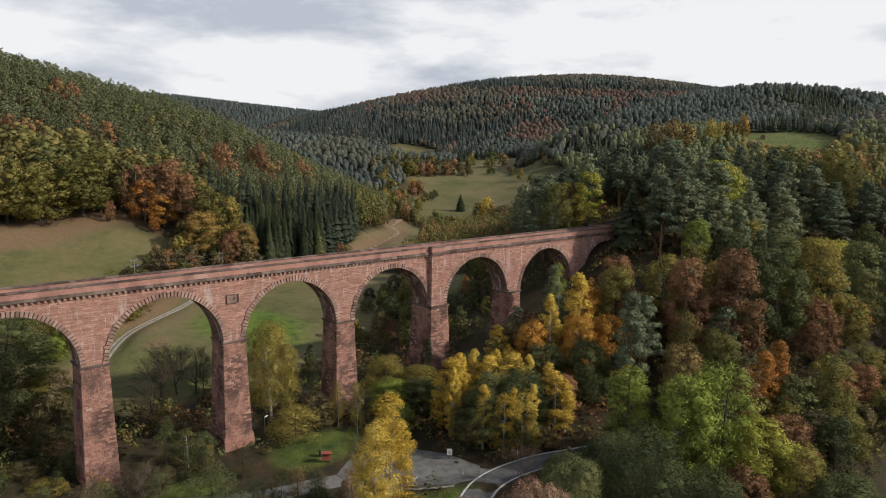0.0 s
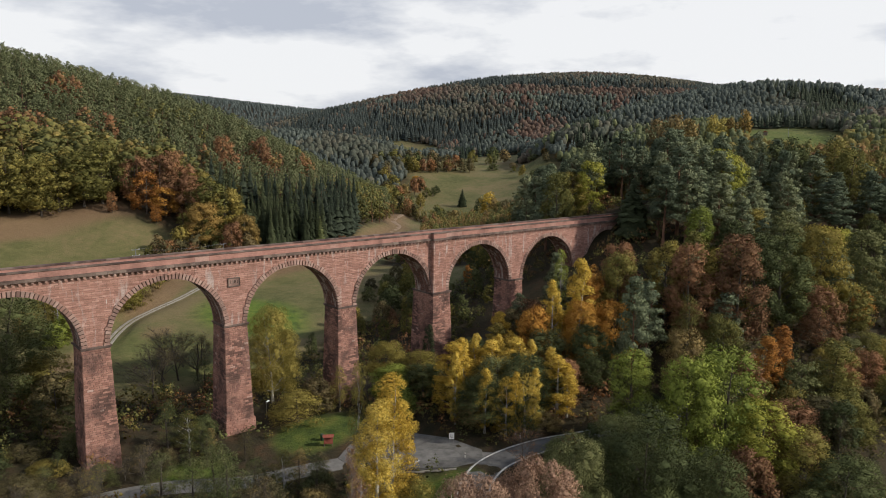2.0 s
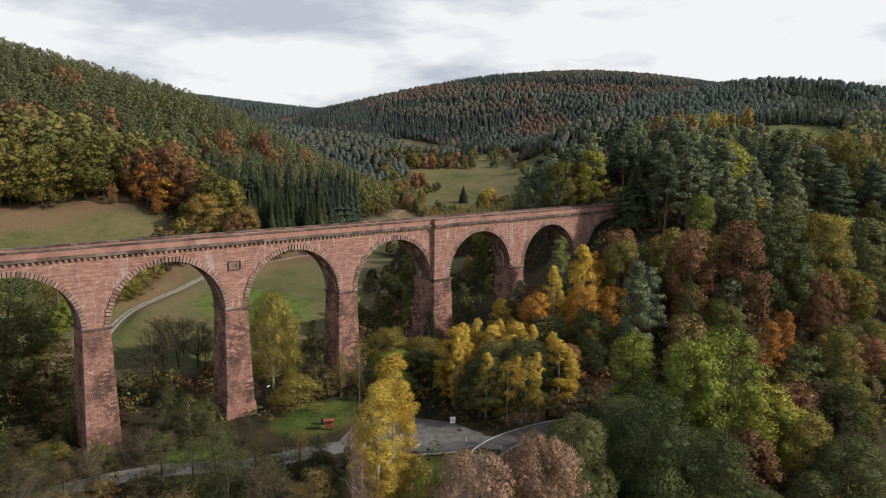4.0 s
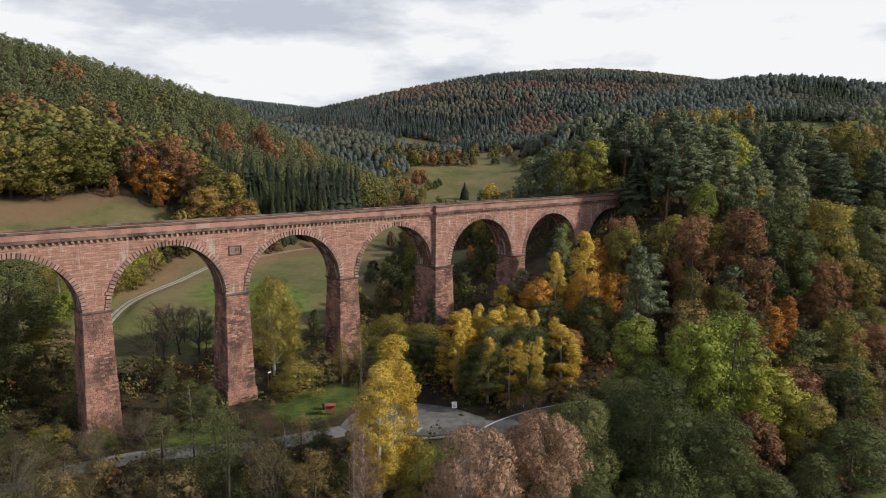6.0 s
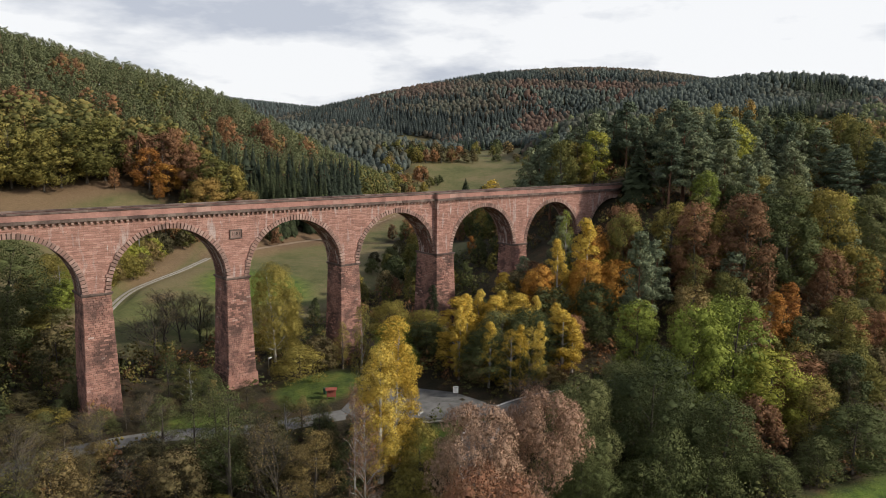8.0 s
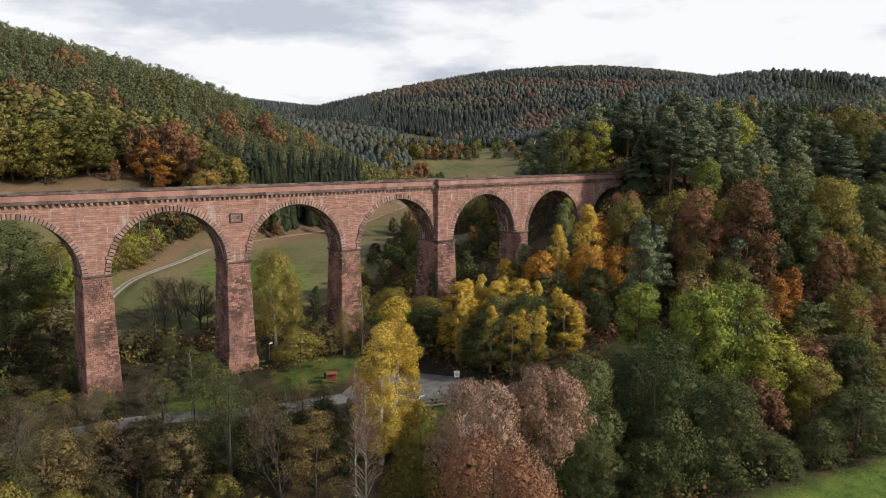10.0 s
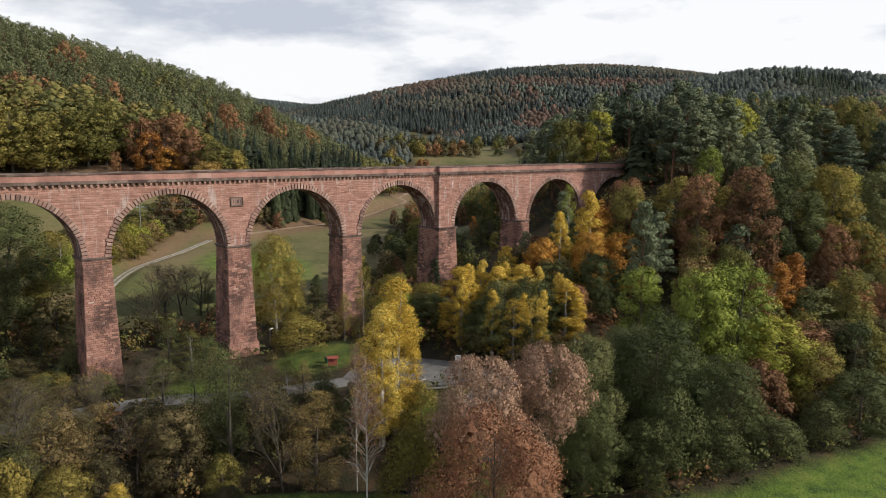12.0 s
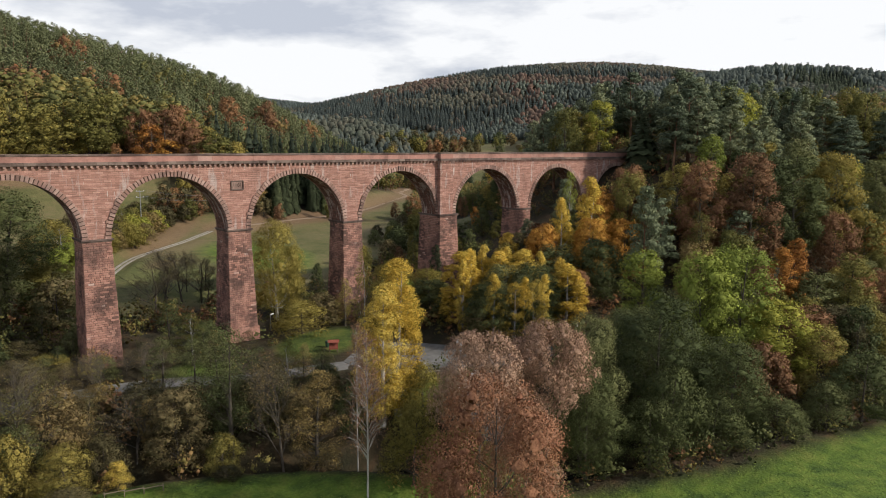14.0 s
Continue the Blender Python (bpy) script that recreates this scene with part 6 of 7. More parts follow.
def notice_board(x, y):
    z = h1(x, y)
    ob = thing("notice_board", "small white notice board on a post beside the lane", "sign", (x, y, z), -38)
    box_part("panel", WHITE, ob, -0.48, 0.48, -0.03, 0.03, 0.85, 2.05, "", 0.01)
    for k, w in enumerate((0.34, 0.28, 0.3, 0.2)):
        box_part("print_line", DARK_PAINT, ob, -w, w, -0.036, -0.031, 1.80 - 0.22 * k, 1.86 - 0.22 * k)
    for s in (-0.3, 0.3):
        m = Mass()
        rods(m, [(s, 0.05, -0.3), (s, 0.05, 2.0)], 0.035)
        m.build("post", STEEL, ob)


def lane_lamp(x, y, top):
    z = h1(x, y)
    ob = thing("street_lamp", "short grey street lamp with a white head", "street lamp", (x, y, z), 30)
    m = Mass()
    rods(m, [(0, 0, -0.3), (0, 0, top - z - 0.2), (0.25, 0, top - z)], 0.06, 8)
    m.build("pole", STEEL, ob)
    box_part("lamp_head", WHITE, ob, 0.05, 0.95, -0.17, 0.17, top - z - 0.06, top - z + 0.12, "", 0.04)


# roofed panel on posts, made up in place of a red cabinet-like object
def red_board(x, y):
    z = h1(x, y)
    ob = thing("information_board", "red-brown wooden panel with a small roof, standing in for a red cabinet", "sign", (x, y, z), -30)
    box_part("panel", RED_WOOD, ob, -0.8, 0.8, -0.05, 0.05, 0.5, 1.8, "", 0.02)
    for s in (-0.72, 0.72):
        box_part("post", WOOD, ob, s - 0.07, s + 0.07, 0.051, 0.19, -0.3, 1.95)
    bm = bmesh.new()
    v = [bm.verts.new(p) for p in ((-1.0, -0.45, 1.85), (1.0, -0.45, 1.85), (1.0, 0.07, 2.25), (-1.0, 0.07, 2.25), (-1.0, 0.6, 1.85), (1.0, 0.6, 1.85))]
    bm.faces.new((v[0], v[1], v[2], v[3]))
    bm.faces.new((v[3], v[2], v[5], v[4]))
    bm.faces.new((v[0], v[3], v[4]))
    bm.faces.new((v[1], v[5], v[2]))
    bm.faces.new((v[0], v[4], v[5], v[1]))
    part("roof", bm, RED_WOOD, ob)


def road_post(x, y):
    ob = thing("road_post", "white roadside marker post with a black band", "road post", (x, y, h1(x, y)), 15, "road posts")
    box_part("post", WHITE, ob, -0.06, 0.06, -0.05, 0.05, -0.2, 1.0, "", 0.015)
    box_part("band", DARK_PAINT, ob, -0.064, 0.064, -0.054, 0.054, 0.66, 0.86)


def guard_rail(line, side):
    ob = thing("guard_rail", "grey steel guard rail along the road", "guard rail")
    p = np.array(line)
    d = np.gradient(p[:, :2], axis=0)
    d /= np.linalg.norm(d, axis=1)[:, None]
    q = p.copy()
    q[:, 0] += -d[:, 1] * side
    q[:, 1] += d[:, 0] * side
    m = Mass()
    for up, r in ((0.62, 0.06), (0.74, 0.075), (0.86, 0.06)):
        rods(m, [(x, y, z + up) for x, y, z in q], r, 5)
    m.build("rail", STEEL, ob)
    for x, y, z in q:
        box_part("post", STEEL, ob, x - 0.05, x + 0.05, y - 0.05, y + 0.05, z - 0.4, z + 0.8)


def utility_pole(x, y, top, turn):
    z = h1(x, y)
    ob = thing("utility_pole", "grey wooden power-line pole with two crossarms", "utility pole", (x, y, z), turn, "power line poles")
    h = top - z
    m = Mass()
    m.add(*tube([(0, 0, -0.5), (0, 0, h)], [0.17, 0.11], 8))
    m.build("pole", STEEL, ob, "pale weathered pole")
    for k, up in enumerate((h - 0.3, h - 2.0)):
        box_part("crossarm", STEEL, ob, -1.3, 1.3, -0.07, 0.07, up - 0.08, up + 0.08)
        for s in (-1.2, 1.2):
            m = Mass()
            m.add(*tube([(s, 0, up + 0.081), (s, 0, up + 0.18), (s, 0, up + 0.3)], [0.06, 0.09, 0.05], 6))
            m.build("insulator", WHITE, ob)
    return Matrix(pose(x, y, z, 0, 0, turn)), h


def power_line(a, b):
    ob = thing("power_line", "thin sagging overhead wires between two poles", "wire")
    for up in (-0.0, -1.7):
        for s in (-1.2, 1.2):
            p0 = a[0] @ Vector((s, 0, a[1] + up))
            p1 = b[0] @ Vector((s, 0, b[1] + up))
            pts = [tuple(p0.lerp(p1, t) - Vector((0, 0, 4.0 * t * (1 - t)))) for t in np.linspace(0, 1, 14)]
            m = Mass()
            rods(m, pts, 0.014, 4)
            m.build("wire", STEEL, ob)


def field_fence(x, y, turn, spans):
    ob = thing("field_fence", "low broken wooden fence at the meadow's edge", "fence", (x, y, 0), turn)
    for k in range(spans + 1):
        g = h1(x + 2.2 * k * math.cos(radians(turn)), y + 2.2 * k * math.sin(radians(turn)))
        box_part("post", WOOD, ob, 2.2 * k - 0.05, 2.2 * k + 0.05, -0.05, 0.05, g - 0.3, g + 0.95)
        if k < spans:
            box_part("rail", WOOD, ob, 2.2 * k + 0.051, 2.2 * k + 2.149, -0.04, 0.04, g + 0.62, g + 0.72)


def field_hut(x, y):
    ob = thing("field_hut", "small dark wooden hut in a hill field", "hut", (x, y, h1(x, y)), 25)
    box_part("wall", WOOD, ob, -2.5, 2.5, -1.8, 1.8, -0.5, 2.4)
    bm = bmesh.new()
    v = [bm.verts.new(p) for p in ((-2.8, -2.1, 2.4), (2.8, -2.1, 2.4), (2.8, 0, 3.6), (-2.8, 0, 3.6), (-2.8, 2.1, 2.4), (2.8, 2.1, 2.4))]
    for f in ((0, 1, 2, 3), (3, 2, 5, 4), (0, 3, 4), (1, 5, 2), (0, 4, 5, 1)):
        bm.faces.new([v[k] for k in f])
    part("roof", bm, RED_WOOD, ob)


notice_board(-19.2, -27.4)
lane_lamp(-40.5, 2.9, 13.3)
red_board(-37.4, -14.8)
for x, y in ((-9.5, -35.2), (-21.5, -33.6), (6.0, -41.4), (-31.5, -41.6)):
    road_post(x, y)
bin_thing = thing("waste_bin", "dark green round waste bin beside the board", "bin", (-37.2, -12.4, h1(-37.2, -12.4)))
bin_body = Mass()
bin_body.add(*tube([(0, 0, 0), (0, 0, 0.06), (0, 0, 1.0)], [0.30, 0.34, 0.38], 14))
bin_body.build("body", DARK_GREEN, bin_thing)
bin_lid = Mass()
bin_lid.add(*tube([(0, 0, 1.0), (0, 0, 1.08), (0, 0, 1.2), (0, 0, 1.22)], [0.42, 0.42, 0.25, 0.01], 14))
bin_lid.build("lid", DARK_GREEN, bin_thing)
guard_rail([p for p in ROAD if 30 < p[0] < 100], 3.3)
POLE_A = utility_pole(-35.3, 94.0, 32.2, 20)
POLE_B = utility_pole(-1.0, 112, 29.0, 20)
power_line(POLE_A, POLE_B)
field_fence(-80.5, -33.5, -12, 3)
field_hut(493, 170)
utility_pole(491, 150, 77.0, 30)

# ---- woods on the slopes ----
EYE_XY = np.array((EYE_X, EYE_Y))
LOOK = np.array((math.sin(radians(40.3)), math.cos(radians(40.3))))


def egg_tree(H, R, foot, sprouts, size, seed):
    """A leafy tree far off: an uneven egg of foliage with ragged sprays."""
    rg = np.random.default_rng(seed)
    wood, crown = Mass(), Mass()
    wood.add(*tube([(0, 0, -0.4), (0, 0, H * 0.6)], [0.25, 0.1], 3))
    mid, half = np.array((0, 0, H * (1 + foot) / 2)), np.array((R, R, H * (1 - foot) / 2))
    v = ICO_V * rg.uniform(0.74, 1.12, (len(ICO_V), 1)) * half
    crown.add(v + mid, ICO_F)
    d = on_ball(sprouts, rg, 0.5)
    crown.add(*sprays(mid + d * half * rg.uniform(0.8, 1.05, (sprouts, 1)), d, size, rg, 0.7))
    crown.soften([v / half + np.array((0, 0, 0.15)), np.repeat(d + rg.normal(0, 0.3, d.shape), 3, 0)])
    return wood, crown


def low_tree(style, level, seed):
    """A tree of the woods, to be scaled: trunk and crown as points and faces."""
    H = 18.0
    if style == "spruce":
        if level > 1:
            wood, crown = cone_tree(H, 3.0, 4, 6, seed)
        else:
            wood, crown = spruce(H, 3.0, 18, 8, seed, 0)
            core = cone_tree(H * 0.96, 2.1, 7, 7, seed)[1]
            for v, f in zip(core.v, core.f):
                crown.add(v, f - f.min())
            conical(crown, 3.0)
    elif style == "undergrowth":
        wood, crown = leafy("bush", 4.0, 2.6, 9, 96, 0.18, seed, False, 0.42, 3, 1.7)
    else:
        if level > 1:
            wood, crown = egg_tree(H, 3.0 if style == "pine" else 4.4, 0.22 if style == "pine" else 0.06, 14 if level == 2 else 4, 0.8 if level == 2 else 1.3, seed)
            return np.concatenate(wood.v), wood.f, np.concatenate(crown.v), crown.f, crown.s[0]
        R = 3.9 if style == "pine" else 5.8
        form = "pine_dome" if style == "pine" else "dome"
        wood, crown = leafy(form, H, R, 24, 300, 0.31, seed, False, 0.48, 4, 0.80, low=0.36, lumps=True)
    return np.concatenate(wood.v), wood.f, np.concatenate(crown.v), crown.f, crown.s[0]


def hidden(x, y, z):
    """Whether rising ground lies between the first eye and each place."""
    out = np.zeros(len(x), bool)
    for t in np.linspace(0.25, 0.97, 26):
        px, py = EYE_X + (x - EYE_X) * t, EYE_Y + (y - EYE_Y) * t
        line = EYE + (z + 17 - EYE) * t
        out |= height(px, py) + 6 > line
    return out


def copy_into(m, v, faces, rot, off, tint=None, soft=None):
    base = m.n
    m.v.append((v @ rot.T + off).astype(np.float32))
    for f in faces:
        m.f.append(f + base)
    if tint is not None:
        m.t.append(np.full(len(v), tint, dtype=np.float32))
    if soft is not None:
        s = soft @ rot.T
        m.s.append((s / (np.linalg.norm(s, axis=1)[:, None] + 1e-9)).astype(np.float32))
    m.n += len(v)


def clear_of(x, y, gaps):
    ok = np.ones(len(x), bool)
    for line, gap in gaps:
        dl, _ = along_line(x, y, line)
        ok &= dl > gap
    return ok


WOOD_KINDS = {  # the trees of the nearer woods: build, leaves, words
    "pine": ("wood_pine", "pine", "grey-green pine in the wood beside the viaduct", "pine_tree"),
    "spruce": ("spruce", "spruce", "dark spruce in the wood beside the viaduct", "spruce_tree"),
    "green": ("wood_round", "alder", "dark green tree in the mixed wood", "tree"),
    "olive": ("wood_round", "olive", "olive-yellow tree in the mixed wood", "tree"),
    "orange": ("wood_round", "orange", "orange-brown beech in the mixed wood", "beech_tree"),
    "rust": ("wood_round", "rust", "rust-brown beech in the mixed wood", "beech_tree"),
}
RED_GROVES = [(-9, 146, 13, 11), (30, 183, 9, 8), (56, 199, 10, 7), (-17, 251, 9, 9), (-44, 206, 10, 9), (-14, 205, 9, 7), (84, 212, 8, 6)]


def stand(a, b, z, d, rg, patch, warm):
    """What grows at a place: kind, height, place on the colour ramp and breadth."""
    edge = b - np.interp(a, [-130, -55, -25, 8, 20, 39, 75, 95, 140], [146, 152, 148, 119, 111, 117, 137, 158, 200])
    bearing = (a - EYE_X) * LOOK[1] - (b - EYE_Y) * LOOK[0]
    bearing /= (a - EYE_X) * LOOK[0] + (b - EYE_Y) * LOOK[1]
    if 8 < a < 92 and 0 < edge < 34 and b < 190:
        return "spruce", rg.uniform(19, 25), rg.uniform(0.0, 0.7), 1.0
    if a < 175 and edge > 0 and b < 700 and bearing < -0.08:
        if min(((a - x) / rx) ** 2 + ((b - y) / ry) ** 2 for x, y, rx, ry in RED_GROVES) < 1 and rg.random() < 0.62:
            return "round", rg.uniform(16, 20), rg.uniform(0.66, 0.9), 1.05
        if edge < 42 and a < 10:
            return "round", rg.uniform(17, 23), rg.uniform(0.2, 0.45), 1.3
        if warm > 1.75 - 0.35 * (edge < 70):
            return "round", rg.uniform(13, 17), rg.uniform(0.5, 0.8), 0.9
        if warm < -1.25 or (edge < 38 and rg.random() < 0.7):
            return "round", rg.uniform(14, 18), rg.uniform(0.05, 0.4), 1.0
        return "pine", rg.uniform(13, 18), rg.uniform(0.3, 0.8), 1.0
    if d < 480 and b > 12 and bearing < 0.10:
        # low hedges and young trees between the fields behind the viaduct
        return "round", rg.uniform(6, 11), (rg.uniform(0.05, 0.45) if rg.random() < 0.7 else rg.uniform(0.5, 0.75)), 0.9
    if d < 330:
        if patch + rg.normal(0, 0.5) > 0.0:
            return "pine", rg.uniform(15, 24), rg.uniform(0.0, 0.8), 1.0
        return "round", rg.uniform(12, 20), (rg.uniform(0.05, 0.42) if warm < 0.6 else rg.uniform(0.4, 0.72)), 1.0
    crest, _ = along_line(np.array([a]), np.array([b]), SPUR)
    up = z + 4 * math.sin(a * 0.016) + rg.normal(0, 2.0)
    u = 0.5 + 0.38 * math.sin(a * 0.023 - b * 0.031 + 1.5 * math.sin(a * 0.017)) + rg.normal(0, 0.12)
    w = 0.5 + 0.34 * math.sin(a * 0.035 + 2.2 * math.sin(b * 0.019)) + 0.16 * math.sin(b * 0.06 + a * 0.021) + rg.normal(0, 0.12)
    if bearing > 0.12 and d < 900:
        # the dark spur on the valley's other side, leafy towards its foot
        if crest[0] > 150 and w < 0.62:
            return "round", rg.uniform(9, 13), 0.15 + 0.5 * u, 1.0
        if w > 0.86:
            return "round", rg.uniform(9, 12), 0.2 * u, 1.0
        return ("pine" if u < 0.62 else "spruce"), rg.uniform(10, 14), 0.25 + 0.5 * u + 0.1 * rg.random(), 0.9
    # farthest ridge: bluest end of the ramp, standing in for haze
    if d > 1330:
        return "spruce", rg.uniform(7, 10), rg.uniform(0.8, 1.0), 1.0
    if 420 < d < 820 and bearing < 0.1:
        # leafy tail of the near hill, down to the valley meadows
        return ("round" if w < 0.5 else "pine"), rg.uniform(8, 12), (0.3 * u if w < 0.5 else 0.1 + 0.4 * u), 0.9
    if d > 540 and bearing > -0.25:
        if bearing + 0.05 * math.sin(up * 0.11 + 1.0) + 0.02 * rg.normal() < 0.09:
            if up > 139:
                return "spruce", rg.uniform(11, 15), 0.25 + 0.3 * u, 1.0
            if up > 116:
                return ("round" if w < 0.85 else "pine"), rg.uniform(9, 13), 0.3 + 0.55 * u, 1.0
            if w > 0.80 or rg.random() < 0.08:
                return "round", rg.uniform(9, 12), 0.2 + 0.5 * u, 1.0
            return "spruce", rg.uniform(11, 15), 0.05 + 0.5 * u * (up > 78), 1.0
        if up > 149:
            return ("round" if w < 0.7 else "pine"), rg.uniform(9, 12), 0.25 + 0.4 * u, 1.0
        if up > 139:
            return "spruce", rg.uniform(10, 14), 0.1 + 0.45 * u, 1.0
        if up > 124:
            return ("round" if w < 0.8 else "spruce"), rg.uniform(9, 12), 0.55 + 0.4 * u, 1.0
        if up > 100:
            return ("pine" if w < 0.66 else "round" if w < 0.8 else "spruce"), rg.uniform(10, 14), 0.45 + 0.5 * u, 1.0
        return ("pine" if w < 0.66 else "round"), rg.uniform(9, 13), (0.1 + 0.5 * u if w < 0.66 else 0.5 + 0.5 * u), 1.0
    if patch + rg.normal(0, 0.35) < -0.4:
        return "round", rg.uniform(9, 13), 0.32 + 0.3 * math.sin(a * 0.017 + b * 0.023) + rg.uniform(-0.15, 0.15), 1.0
    return "pine", rg.uniform(9, 13), 0.45 + 0.35 * math.sin(b * 0.019) + rg.uniform(-0.2, 0.2), 1.0


def woods():
    rg = np.random.default_rng(77)
    masses = {k: Mass() for k in ("pine", "spruce", "round", "pine far", "spruce far", "round far")}
    trunks = Mass()
    store = {(s, lv): [low_tree(s, lv, 100 + 13 * lv + q) for q in range(5)] for s in ("pine", "spruce", "round") for lv in range(1, 4)}
    placed = np.array(PLACED)
    for lo, hi, step, level in ((60, 290, 7.4, 0), (290, 540, 5.3, 1), (540, 1350, 6.0, 2), (1350, 2100, 12.0, 3)):
        gx, gy = np.arange(-700, 2000, step), np.arange(-300, 2000, step)
        X, Y = np.meshgrid(gx, gy)
        x = X.ravel() + rg.uniform(-0.45, 0.45, X.size) * step
        y = Y.ravel() + rg.uniform(-0.45, 0.45, X.size) * step
        rel = np.stack((x, y), 1) - EYE_XY
        ahead = rel @ LOOK
        side = rel @ np.array((LOOK[1], -LOOK[0]))
        d = np.hypot(ahead, side)
        keep = (d > lo) & (d <= hi) & (ahead > 0) & (np.abs(side) < ahead * 0.70 + 12)
        x, y, d = x[keep], y[keep], d[keep]
        lush, dry = open_land(x, y)
        ok = (lush < 0.05) & (dry < 0.3)
        ok &= ~((y > -7) & (y < 12) & (x < 84) & (x > -135))
        ok &= ~((x < 12) & (y > -60) & (y < 25) & (d < 300))
        ok &= ~((y < 30) & (x < -40))
        ok &= ~((y < -20) & (x < 28))
        ok &= ~((x > 30) & (x < 63) & (y < -6) & (y > -24))
        ok &= clear_of(x, y, ((ROAD, 6.0), (LANE, 7.0), (TRACK, 4.0), (PATH, 3.5), (STREAM, 4.0)))
        if level < 2:
            for px, py, pr in placed:
                ok &= np.hypot(x - px, y - py) > pr * 0.55 + 1.0
        x, y, d = x[ok], y[ok], d[ok]
        z = height(x, y)
        ok = ~hidden(x, y, z) | (rg.random(len(x)) < (0.4 if level == 0 else 0.12))
        x, y, d, z = x[ok], y[ok], d[ok], z[ok]
        patch = np.sin(x * 0.021 + 2.1 * np.sin(y * 0.013)) + np.cos(y * 0.027 - 1.7 * np.sin(x * 0.011)) + rg.normal(0, 0.3, len(x))
        warm = np.sin(x * 0.033 + 1.0) * np.cos(y * 0.041 + 0.6) + rg.normal(0, 0.42, len(x))
        for k in range(len(x)):
            a, b = x[k], y[k]
            style, tall, tint, wide = stand(a, b, z[k], d[k], rg, patch[k], warm[k])
            if b < -20 or (a < 40 and d[k] < 250):
                tall *= 0.75
            if level == 0:
                look_of = style if style != "round" else "green" if tint < 0.2 else "olive" if tint < 0.45 else "orange" if tint < 0.58 else "rust"
                kind, leaf, label, name = WOOD_KINDS[look_of]
                spread = tall * {"pine": 0.19, "spruce": 0.115, "round": 0.27}[style] * wide * rg.uniform(0.85, 1.15)
                plant(a, b, z[k] + tall, spread, kind, leaf, label, PINE_BARK if style != "round" else BARK, int(rg.integers(3)), 0.2, name)
                if style == "spruce":
                    plant(a + 3.6, b + 2.4, z[k] + tall * rg.uniform(0.85, 1.0), spread, kind, leaf, label, PINE_BARK, int(rg.integers(3)), 0.5, name)
                continue
            wv, wf, cv, cf, cs = store[(style, level)][int(rg.integers(5))]
            s = tall / 18.0
            fat = s * rg.uniform(0.85, 1.2) * (1.0, 1.08, 1.42, 3.0)[level] * wide
            q = rg.uniform(0, 2 * math.pi)
            c, sn = math.cos(q), math.sin(q)
            rot = np.array([(c * fat, -sn * fat, 0), (sn * fat, c * fat, 0), (0, 0, s)])
            off = np.array((a, b, z[k] - 0.2))
            # trees farther off get the leaves with haze in their colour
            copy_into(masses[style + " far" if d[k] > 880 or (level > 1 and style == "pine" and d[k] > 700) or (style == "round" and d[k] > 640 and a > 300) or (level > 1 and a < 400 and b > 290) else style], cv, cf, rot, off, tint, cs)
            if level == 1 and k % 2 == 0:
                copy_into(trunks, wv, wf, rot, off)
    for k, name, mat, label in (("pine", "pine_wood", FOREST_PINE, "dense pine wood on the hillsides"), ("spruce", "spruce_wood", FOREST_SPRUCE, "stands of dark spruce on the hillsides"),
                                ("round", "autumn_wood", FOREST_LEAF, "mixed beech and oak wood in autumn colours"), ("pine far", "pine_wood", HAZY_PINE, "distant pine woods on the hills, haze tinted into their colour"),
                                ("spruce far", "spruce_wood", HAZY_SPRUCE, "distant spruce stands on the hills, tinted blue-green in place of haze"), ("round far", "autumn_wood", HAZY_LEAF, "distant brown beech woods on the hills, haze tinted into their colour")):
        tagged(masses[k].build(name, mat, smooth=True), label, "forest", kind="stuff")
    tagged(trunks.build("forest_timber", PINE_BARK), "trunks of the woodland trees", "forest", kind="stuff")


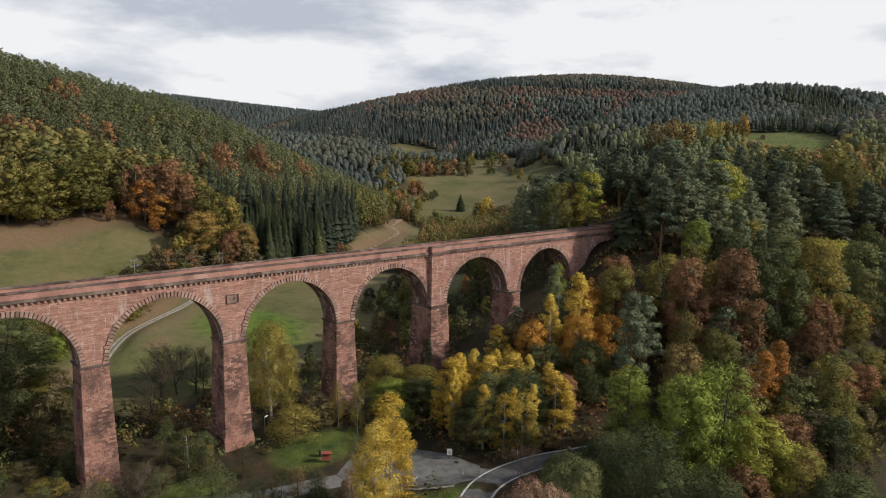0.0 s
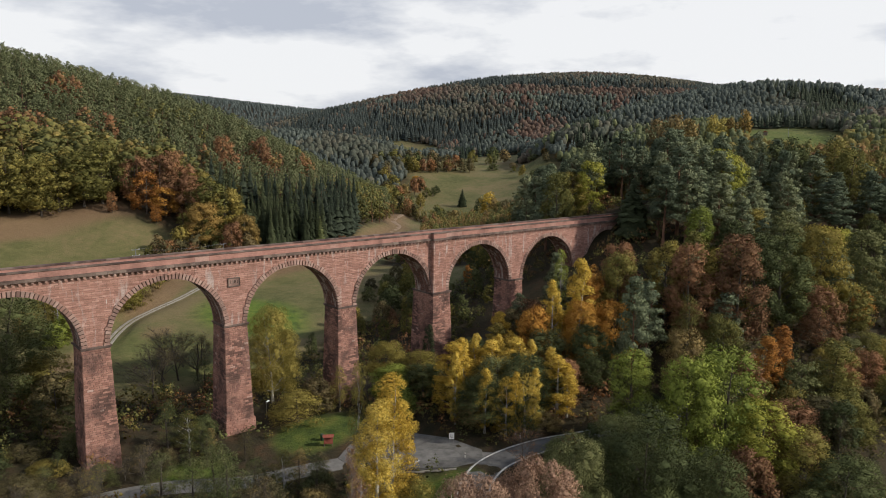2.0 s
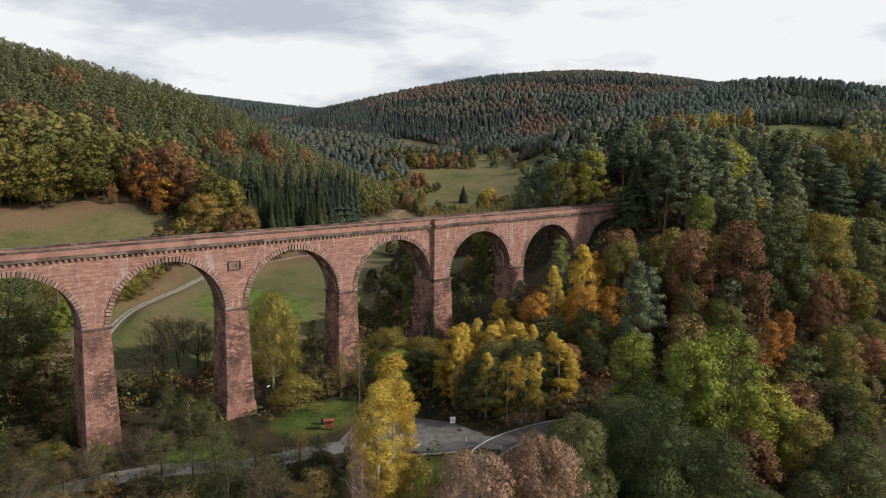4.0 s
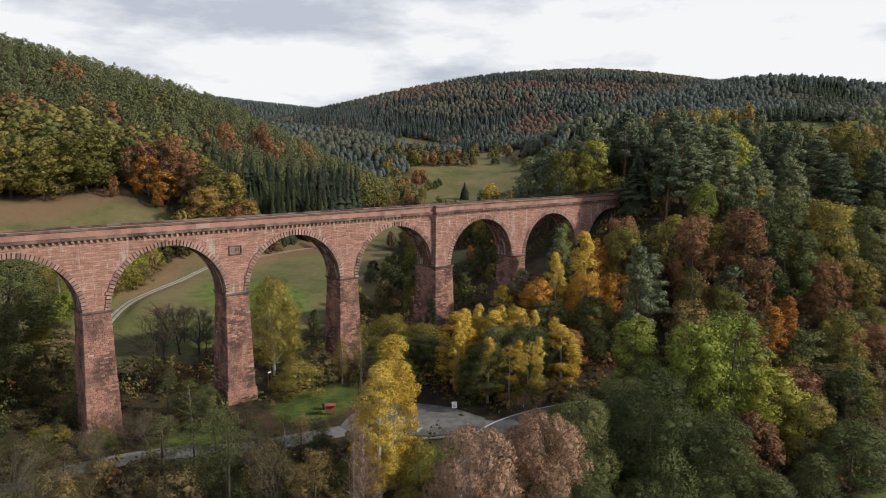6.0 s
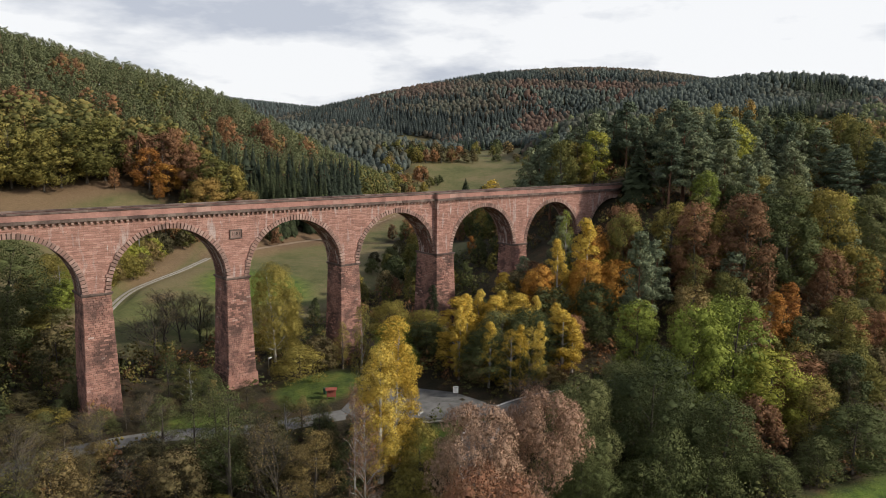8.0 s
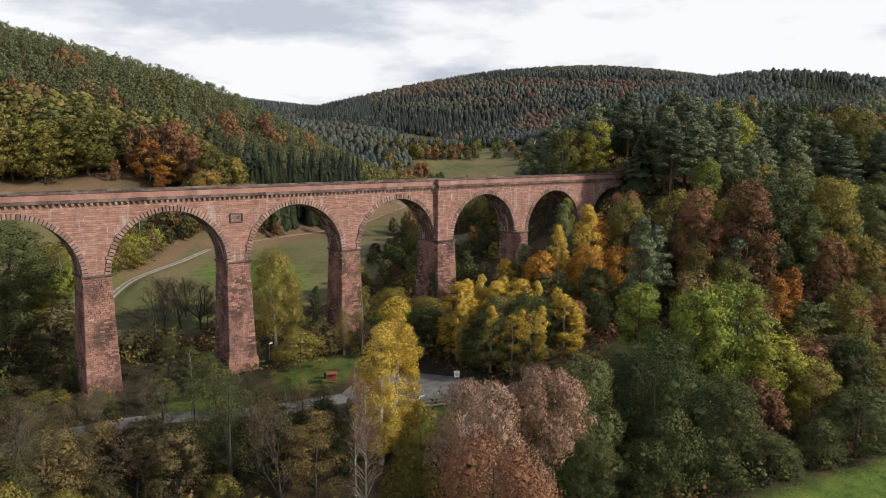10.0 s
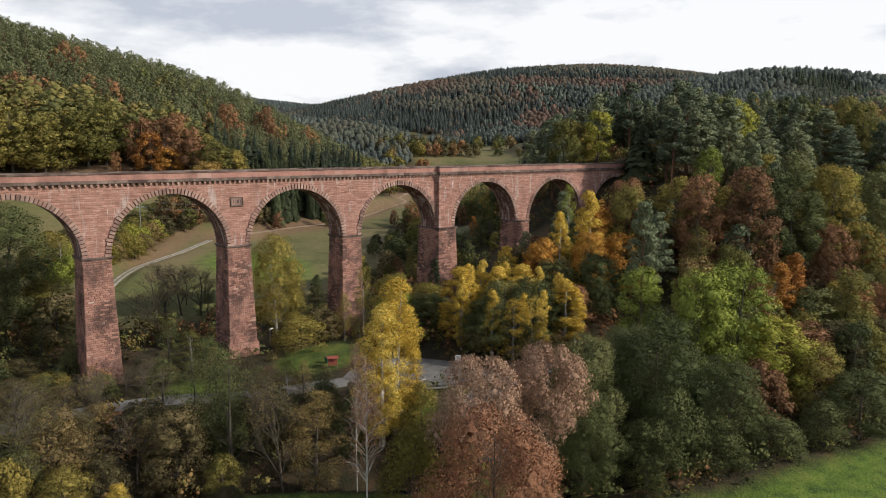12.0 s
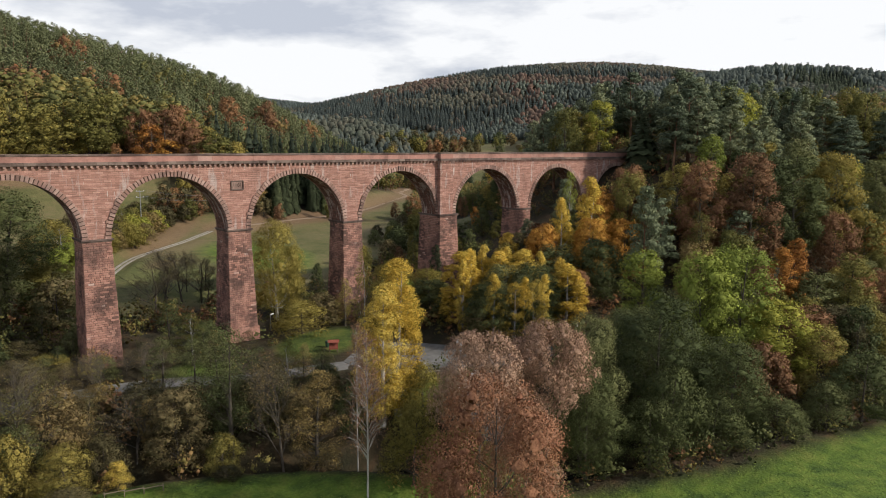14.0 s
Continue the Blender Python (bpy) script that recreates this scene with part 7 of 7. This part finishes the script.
def undergrowth():
    """Low thicket under the trees of the banks and slopes near the viaduct."""
    rg = np.random.default_rng(5)
    m = Mass()
    store = [low_tree("undergrowth", 0, 300 + q) for q in range(5)]
    X, Y = np.meshgrid(np.arange(-115, 125, 2.7), np.arange(-92, 70, 2.7))
    x = X.ravel() + rg.uniform(-1.3, 1.3, X.size)
    y = Y.ravel() + rg.uniform(-1.3, 1.3, X.size)
    lush, dry = open_land(x, y)
    ok = (lush < 0.02) & (dry < 0.25)
    ok &= clear_of(x, y, ((ROAD, 4.6), (LANE, 4.6), (TRACK, 3.0), (PATH, 3.0), (STREAM, 3.4)))
    ok &= ~((y > -2.5) & (y < 7.5) & (x < 84))
    for cx, cy, rx, ry, turn in ((-36, -9, 9, 8, 0), (-28, -23, 10, 7, 0), (-30, -38, 7, 4.5, -30), (-60, -9, 5, 4, 0), (-50, -10, 8, 6, 0)):
        ok &= oval(x, y, cx, cy, rx, ry, turn) > 1
    ok &= rg.random(len(x)) < np.where(x > 0, 0.7, 0.9)
    x, y = x[ok], y[ok]
    z = height(x, y)
    for k in range(len(x)):
        wv, wf, cv, cf, cs = store[int(rg.integers(5))]
        s = rg.uniform(0.45, 1.15)
        q = rg.uniform(0, 2 * math.pi)
        c, sn = math.cos(q) * s, math.sin(q) * s
        warm = 0.5 + 0.5 * math.sin(x[k] * 0.13 + 2 * math.sin(y[k] * 0.11))
        tint = rg.uniform(0.05, 0.45) if rg.random() > 0.55 * warm else rg.uniform(0.45, 0.9)
        copy_into(m, cv, cf, np.array([(c, -sn, 0), (sn, c, 0), (0, 0, s * rg.uniform(0.7, 1.2))]), np.array((x[k], y[k], z[k] - 0.15)), tint, cs)
    tagged(m.build("undergrowth", FOREST_LEAF), "brown and green thicket on the banks", "undergrowth", kind="stuff")


def meadow_grass():
    """Rough tufts on the near meadow."""
    rg = np.random.default_rng(9)
    n = 42000
    x, y = rg.uniform(-100, 75, n), rg.uniform(-112, -25, n)
    lush, _ = open_land(x, y)
    dl, _ = along_line(x, y, STREAM)
    ok = (lush > 0.3) & (dl > 2.0)
    x, y = x[ok], y[ok]
    p = np.stack((x, y, height(x, y) + 0.05), 1)
    up = np.tile((0.0, 0.0, 1.0), (len(x), 1))
    m = Mass()
    m.add(*sprays(p, up, 0.13, rg, 0.25))
    m.soften([np.repeat(up + rg.normal(0, 0.22, up.shape), 3, 0)])
    tagged(m.build("meadow_grass", GRASS), "short tufts of rough green grass", "grass", kind="stuff")


meadow_grass()
undergrowth()
woods()
